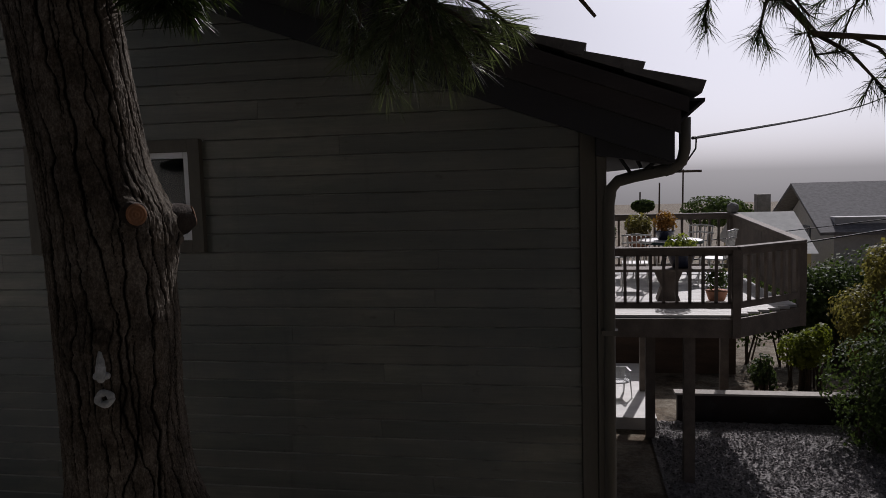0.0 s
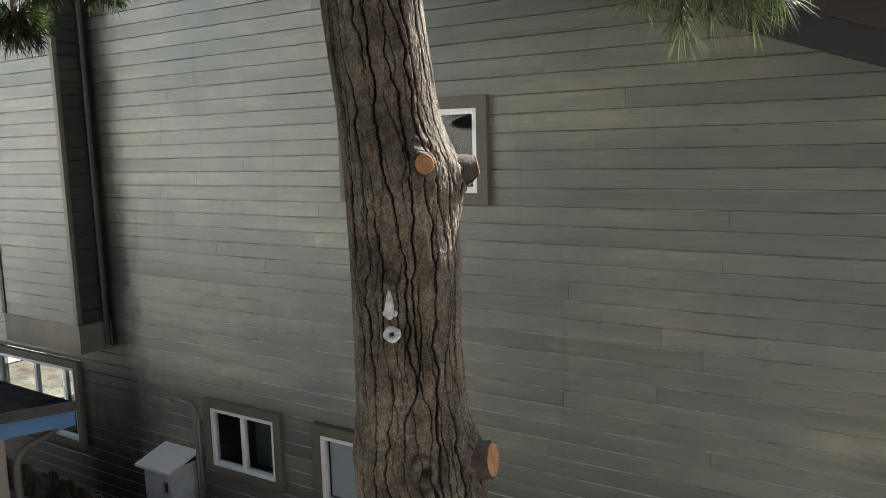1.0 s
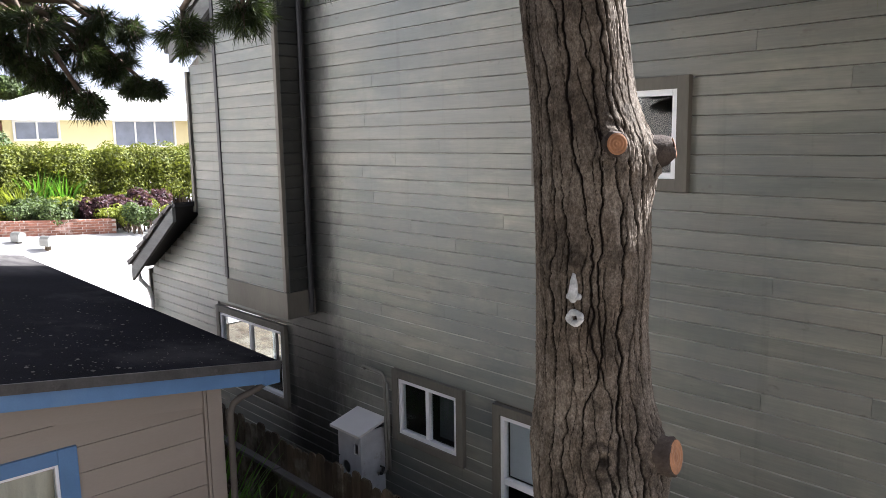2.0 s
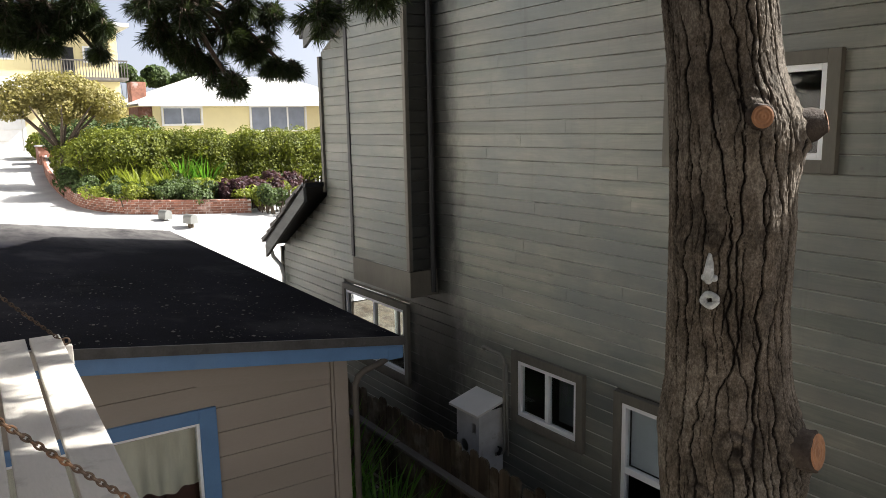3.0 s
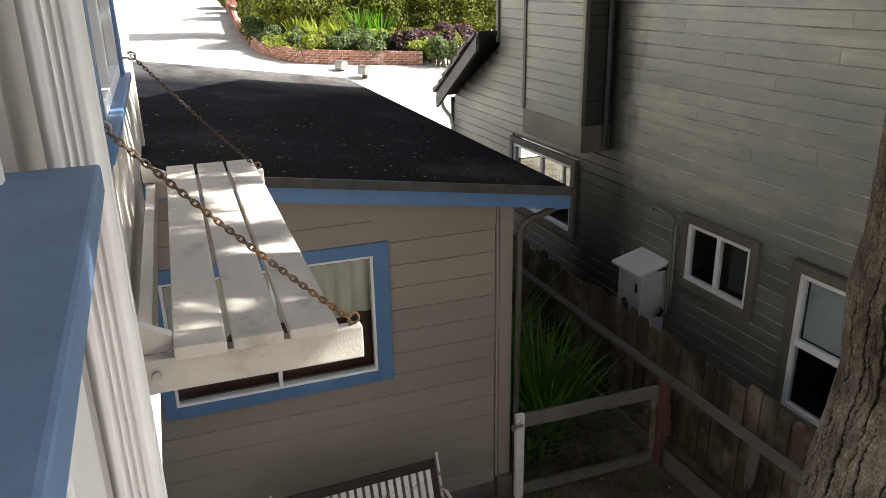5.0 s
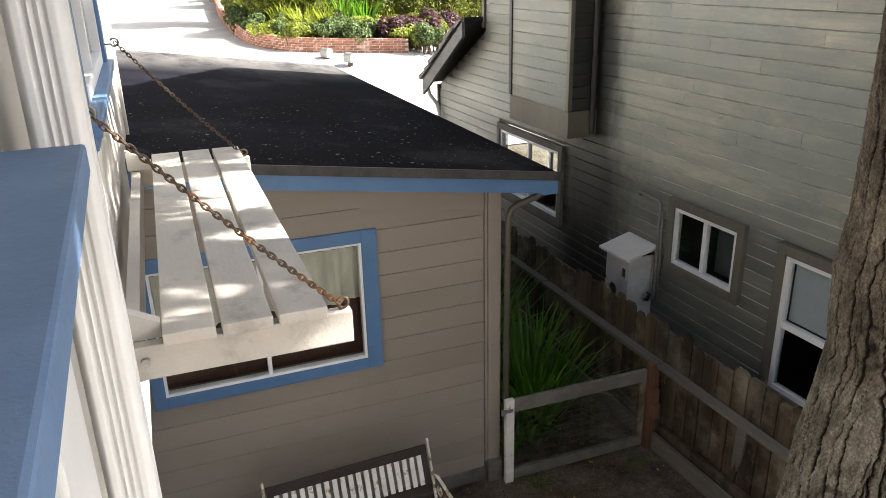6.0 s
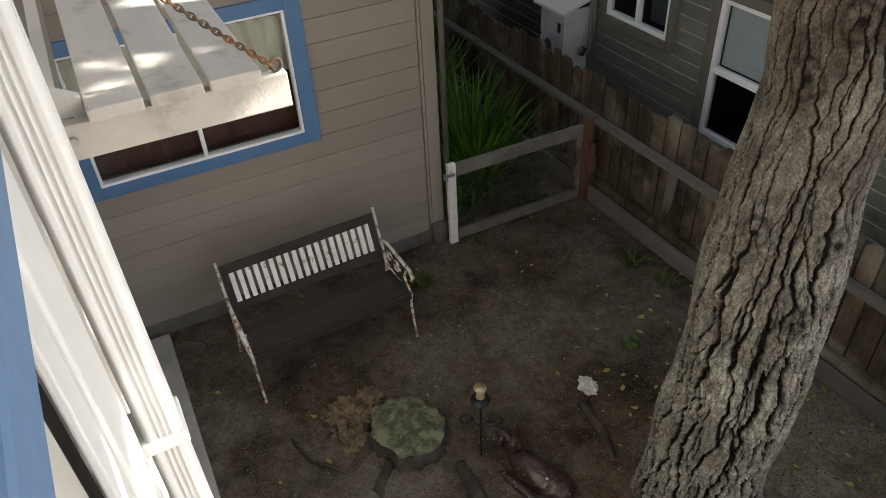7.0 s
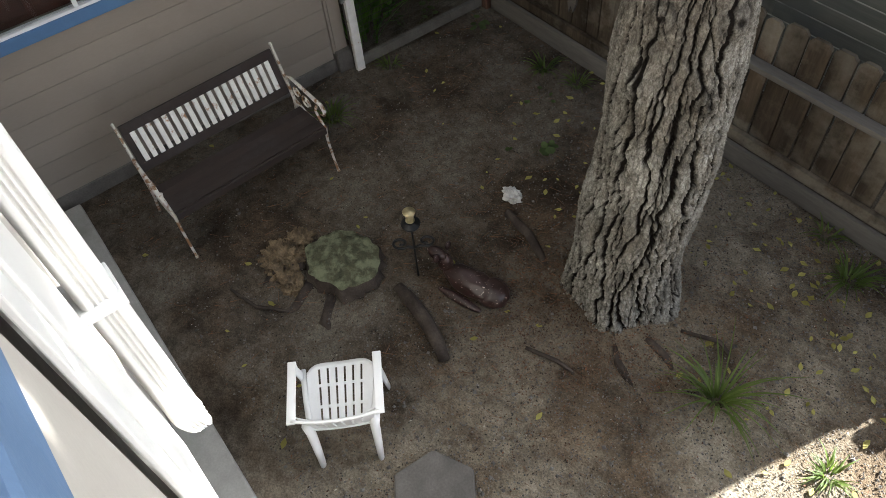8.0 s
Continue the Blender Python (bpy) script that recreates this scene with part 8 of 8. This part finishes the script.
# lower terrace, gravel, low wall, shrubs
tagged(part("terrace", boxes((5.0, 6.1, 13.4, 17.2, -0.3, 0.20)), DECK_FLOOR, None, "low sunlit wooden terrace behind the house"), category="terrace", kind="structure")
monobloc = [o for o in scene.objects if o.name == "plastic_chair"][0]
pc = copy_thing(monobloc, pose(5.52, 14.7, 0.20, 0, 0, 190) @ Matrix.Scale(0.9, 4))
pc["label"] = "white plastic garden chair standing on the low terrace"
gv, gf, n = [], [], 80
for j in range(n + 1):
    for i in range(n + 1):
        x, y = 5.95 + 5.5 * i / n, 6.5 + 7.3 * j / n
        gv.append((x, y, 0.03 + 0.035 * noise.noise(Vector((x * 9, y * 9, 0))) + 0.015 * noise.noise(Vector((x * 30, y * 30, 1)))))
gf = [(j * (n + 1) + i, j * (n + 1) + i + 1, (j + 1) * (n + 1) + i + 1, (j + 1) * (n + 1) + i) for j in range(n) for i in range(n)]
tagged(mesh_part("gravel_yard", gv, gf, GRAVEL), "grey gravel yard behind the house", "gravel", kind="structure")
def stone_bit(vs, fs, x, y, rng):
    k, s, a, z = len(vs), rng.uniform(0.012, 0.03), rng.uniform(0, 6.28), 0.05
    for t in range(4):
        vs.append((x + s * math.cos(a + t * 1.571) * rng.uniform(0.7, 1.2), y + s * math.sin(a + t * 1.571) * rng.uniform(0.7, 1.2), z + rng.uniform(-0.01, 0.01)))
    vs.append((x, y, z + s * 0.8))
    for t in range(4):
        fs.append((k + t, k + (t + 1) % 4, k + 4))
scatter("gravel_stones", 14000, stone_bit, surface("gravel_stone", (0.34, 0.32, 0.31), 0.85, var=0.3, island=0.75, shift=False), 15, "loose grey gravel stones", (6.0, 10.5, 8.5, 13.7))
lw_ = thing("retaining_wall", None, "low timber retaining wall with a pale cap", "wall")
part("body", boxes((6.5, 11.5, 13.9, 14.05, 0.0, 0.48)), DARK_WOOD, lw_)
part("cap", boxes((6.45, 11.5, 13.85, 14.12, 0.48, 0.52), bevel=0.01), DECK_WOOD, lw_)
sh = thing("garden_shed", None, "brown boarded shed with small windows under the deck", "shed")
part("wall", boxes((5.0, 8.3, 18.0, 20.0, -0.8, 1.75)), surface("brown_board", (0.10, 0.065, 0.045), 0.85, var=0.3, stretch=(0.2, 1, 1)), sh)
bm = bmesh.new()
prism(bm, [(4.7, 1.75), (8.7, 1.75), (8.7, 1.85), (4.7, 1.85)], "y", 17.7, 20.2)
part("roof", bm, PALE_ROOF, sh)
for wx in (5.7, 7.1):
    part("window", boxes((wx, wx + 0.28, 17.96, 18.0, 0.75, 1.35), bevel=0.01), WHITE_PAINT, sh)
def uneven(cx, cy, cz, rx, ry, rz, n, seed):
    """Many unequal lobes that together fill one rounded mass."""
    rg = random.Random(seed)
    out_ = []
    for _ in range(n):
        d = Vector((rg.gauss(0, 1), rg.gauss(0, 1), rg.gauss(0, 1))).normalized() * rg.uniform(0.25, 0.8)
        k = rg.uniform(0.36, 0.6)
        out_.append((cx + d.x * rx, cy + d.y * ry, cz + d.z * rz, rx * k, ry * k, rz * k))
    return out_


shrub("shrub", uneven(10.1, 12.6, 0.95, 1.5, 1.3, 1.5, 30, 1), 30000, 0.04, SHRUB_LEAF, "large dark green rounded shrub behind the gravel", 101)
shrub("shrub", uneven(10.75, 15.3, 1.9, 1.35, 1.2, 1.15, 26, 2), 20000, 0.05, OLIVE_LEAF, "tall olive-green shrub by the deck", 102)
shrub("shrub", uneven(9.4, 16.6, 0.85, 0.5, 0.5, 0.6, 9, 3), 2600, 0.045, LIME_LEAF, "bright yellow-green shrub by the low wall", 103)
shrub("shrub", uneven(8.4, 15.6, 0.45, 0.4, 0.4, 0.4, 7, 4), 1200, 0.04, SHRUB_LEAF, "small leafy shrub by the low wall", 104)
shrub("shrub", uneven(10.6, 19.5, 1.0, 2.4, 1.2, 1.5, 24, 5), 16000, 0.06, SHRUB_LEAF, "dark green shrubbery behind the shed", 105)
# grey-roofed house, poles and wires
rh = thing("grey_roofed_house", None, "house with a grey shingle gable roof", "house")
RX, RY = 17.3, 41.0
part("wall", boxes((RX + 0.3, RX + 14, RY, RY + 9, -3.0, 1.9)), surface("grey_stucco", (0.5, 0.5, 0.5), 0.8, var=0.1), rh)
bm = bmesh.new()
prism(bm, [(RY - 0.8, 1.2), (RY + 4.5, 3.6), (RY + 9.8, 1.2), (RY + 9.8, 1.05), (RY + 4.5, 3.42), (RY - 0.8, 1.05)], "x", RX - 0.6, RX + 15)
part("roof", bm, GREY_ROOF, rh)
part("gable", prism(bmesh.new(), [(RY, 1.05), (RY + 4.5, 3.3), (RY + 9, 1.05)], "x", RX + 0.25, RX + 0.45), surface("pale_gable", (0.55, 0.55, 0.54), 0.8, var=0.1), rh)
part("window", boxes((RX + 0.2, RX + 0.28, RY + 3.8, RY + 5.0, 0.1, 1.2)), DULL_PANE, rh)
part("chimney", boxes((RX - 1.6, RX - 0.8, RY + 8, RY + 8.8, 0.5, 2.9), bevel=0.03), CONCRETE, rh)
dish = thing("satellite_dish", None)
dish.parent = rh
bm = bmesh.new()
for j in range(4):
    for k in range(16):
        a0, a1, r0, r1 = k * math.pi / 8, (k + 1) * math.pi / 8, 0.11 * j, 0.11 * (j + 1)
        q = [(RX + 3.1 + r * math.cos(t), RY - 1.2 + 0.35 * r * r * 3 - 0.4 * r * math.sin(t), 1.95 + r * math.sin(t)) for r, t in ((r0 + 0.001, a0), (r1, a0), (r1, a1), (r0 + 0.001, a1))]
        bm.faces.new([bm.verts.new(c) for c in q])
bmesh.ops.remove_doubles(bm, verts=bm.verts[:], dist=0.0005)
part("bowl", bm, CONCRETE, dish, "grey dish bowl")
part("mast", tube(bmesh.new(), [(RX + 3.1, RY - 0.4, 1.2), (RX + 3.1, RY - 0.9, 1.45), (RX + 3.1, RY - 1.1, 1.9)], 0.03, 6), STEEL, dish)
lr = thing("pale_roofed_house", None, "low house with a pale roof beyond the shrubs", "house")
bm = bmesh.new()
prism(bm, [(36.0, 0.6), (40.0, 2.3), (44.0, 0.6)], "x", 12.5, 15.4)
part("roof", bm, PALE_ROOF, lr)
part("wall", boxes((12.8, 15.2, 36.4, 43.6, -2.6, 0.6)), CREAM_WALL, lr)
for x, h, arms in ((13.0, 5.6, 1), (11.2, 4.6, 0), (9.7, 3.9, 0)):
    pl = thing("utility_pole", pose(x, 62.0, -3.4), "distant wooden utility pole", "pole", "utility poles")
    bm = bmesh.new()
    tube(bm, [(0, 0, 0), (0.1, 0, h + 2.4)], [0.085, 0.06], 8)
    part("pole", bm, TWIG, pl)
    if arms:
        part("crossarm", boxes((-1.5, 1.5, -0.06, 0.06, h + 2.15, h + 2.33)), TWIG, pl)
for i, (a, c) in enumerate((((5.44, 5.0, 4.58), (13.0, 20.0, 6.7)), ((5.8, 20.0, 1.9), (40, 30, 6.5)), ((8.0, 30.0, 1.6), (45, 34, 6.0)))):
    a, c = Vector(a), Vector(c)
    pts = [a.lerp(c, u) - Vector((0, 0, 0.25 * math.sin(math.pi * u))) for u in np.linspace(0, 1, 17)]
    w = thing("overhead_wire", None, "dark overhead wire against the sky", "wire", "overhead wires")
    part("cable", tube(bmesh.new(), pts, 0.010 if i == 0 else 0.02, 6), BLACK_IRON, w)
w = thing("service_cable", None, "looped dark cable at the eave bracket", "wire")
part("cable", tube(bmesh.new(), [(5.46, 5.0, 4.59), (5.46, 5.02, 4.52), (5.38, 5.04, 4.40), (5.30, 5.05, 4.37), (5.22, 5.06, 4.42), (5.20, 5.07, 4.5)], 0.005, 6), BLACK_IRON, w)
for i, (x, y, r, z) in enumerate(((14.0, 55, 1.6, 1.6), (9.0, 50, 0.55, 2.3), (15.5, 57, 1.4, 1.4))):
    shrub("far_tree", [(x, y, z, r * 1.3, r, r * 0.7)], 1400, 0.14, SHRUB_LEAF, "distant rounded green tree against the sky", 110 + i, "tree")

# ---- boards of the walls ----
def board_mesh(name, height, thick, lip=0.006, axis="x", chamfer=0.006, gap=0.0035):
    """One board a metre long: bevelled long edges, the lower edge a little proud."""
    prof = [(0.0, 0.0), (thick - lip * 0.4, 0.0), (thick, lip), (thick - 0.0015, height - chamfer), (thick - 0.85 * chamfer, height - gap), (0.0, height - gap)]
    bm = bmesh.new()
    if axis == "x":
        prism(bm, [(-y, z) for y, z in prof], "x", 0.0, 1.0)
    else:
        prism(bm, prof, "y", 0.0, 1.0)
    me = bpy.data.meshes.new(name)
    bm.normal_update()
    bm.to_mesh(me)
    bm.free()
    return me


def lay_board(me, parent, at, length, axis):
    ob = new("board", me)
    ob.parent = parent
    ob.location = at
    ob.scale = (length, 1, 1) if axis == "x" else (1, length, 1)
    return ob


def wall_span(z):
    """The two ends of a board row on the gable wall at height z."""
    if z < 2.35:
        lo = -6.80
    elif z < 3.3:
        lo = -6.84 + (z - 2.35) * 1.74 / 0.95 + 0.02
    elif z < roof_z(-5.05) - 0.25:
        lo = -5.06
    else:
        lo = RIDGE[0] + (z + 0.22 - RIDGE[1]) * (L_EAVE[0] - RIDGE[0]) / (L_EAVE[1] - RIDGE[1])
    hi = 4.80
    if z > roof_z(4.80) - 0.2:
        hi = RIDGE[0] + (z + 0.2 - RIDGE[1]) * (R_EAVE[0] - RIDGE[0]) / (R_EAVE[1] - RIDGE[1])
    return lo, hi


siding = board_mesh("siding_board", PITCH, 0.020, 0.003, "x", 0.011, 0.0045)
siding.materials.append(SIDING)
rngb = random.Random(11)
z = 4.696 - 38 * PITCH
while z < 7.15:
    lo, hi = wall_span(z + PITCH * 0.9)
    gaps = [(o[0], o[1]) for o in OPENINGS if o[2] < z + PITCH - 0.03 and o[3] > z + 0.03]
    if z > 2.38:
        gaps.append((BAY[0], BAY[1]))
    spans, cur = [], lo
    for a, c in sorted(gaps):
        if a > cur:
            spans.append((cur, min(a, hi)))
        cur = max(cur, c)
    if cur < hi:
        spans.append((cur, hi))
    for a, c in spans:
        cuts, p = [a], a + rngb.uniform(0.9, 4.2)
        while p < c - 0.6:
            cuts.append(p)
            p += rngb.uniform(2.6, 4.8)
        cuts.append(c)
        for p, q in zip(cuts, cuts[1:]):
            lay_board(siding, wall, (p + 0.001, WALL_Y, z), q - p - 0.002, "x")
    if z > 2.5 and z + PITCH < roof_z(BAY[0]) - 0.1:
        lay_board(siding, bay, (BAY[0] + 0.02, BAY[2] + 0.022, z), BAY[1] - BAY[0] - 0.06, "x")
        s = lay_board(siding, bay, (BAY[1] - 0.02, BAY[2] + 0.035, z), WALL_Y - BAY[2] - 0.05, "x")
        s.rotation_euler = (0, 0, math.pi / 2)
    z += PITCH

lap = board_mesh("wide_board", 0.1792, 0.017, 0.0035, "y")
lap.materials.append(TAUPE)
z = 1.33 - 7 * 0.1792
while z < 3.0:
    y1 = min(OB1 - 0.12, 3.365 - (z + 0.18 + 0.13 - 2.72) / 0.137)
    spans = [(OB0 - 0.28, y1)]
    if z + 0.14 > GW[2] and z + 0.04 < GW[3]:
        spans = [(OB0 - 0.28, GW[0]), (GW[1], y1)]
    for a, c in spans:
        if c - a > 0.05:
            lay_board(lap, out_wall, (OX - 0.015, a, z), c - a, "y")
    z += 0.1792
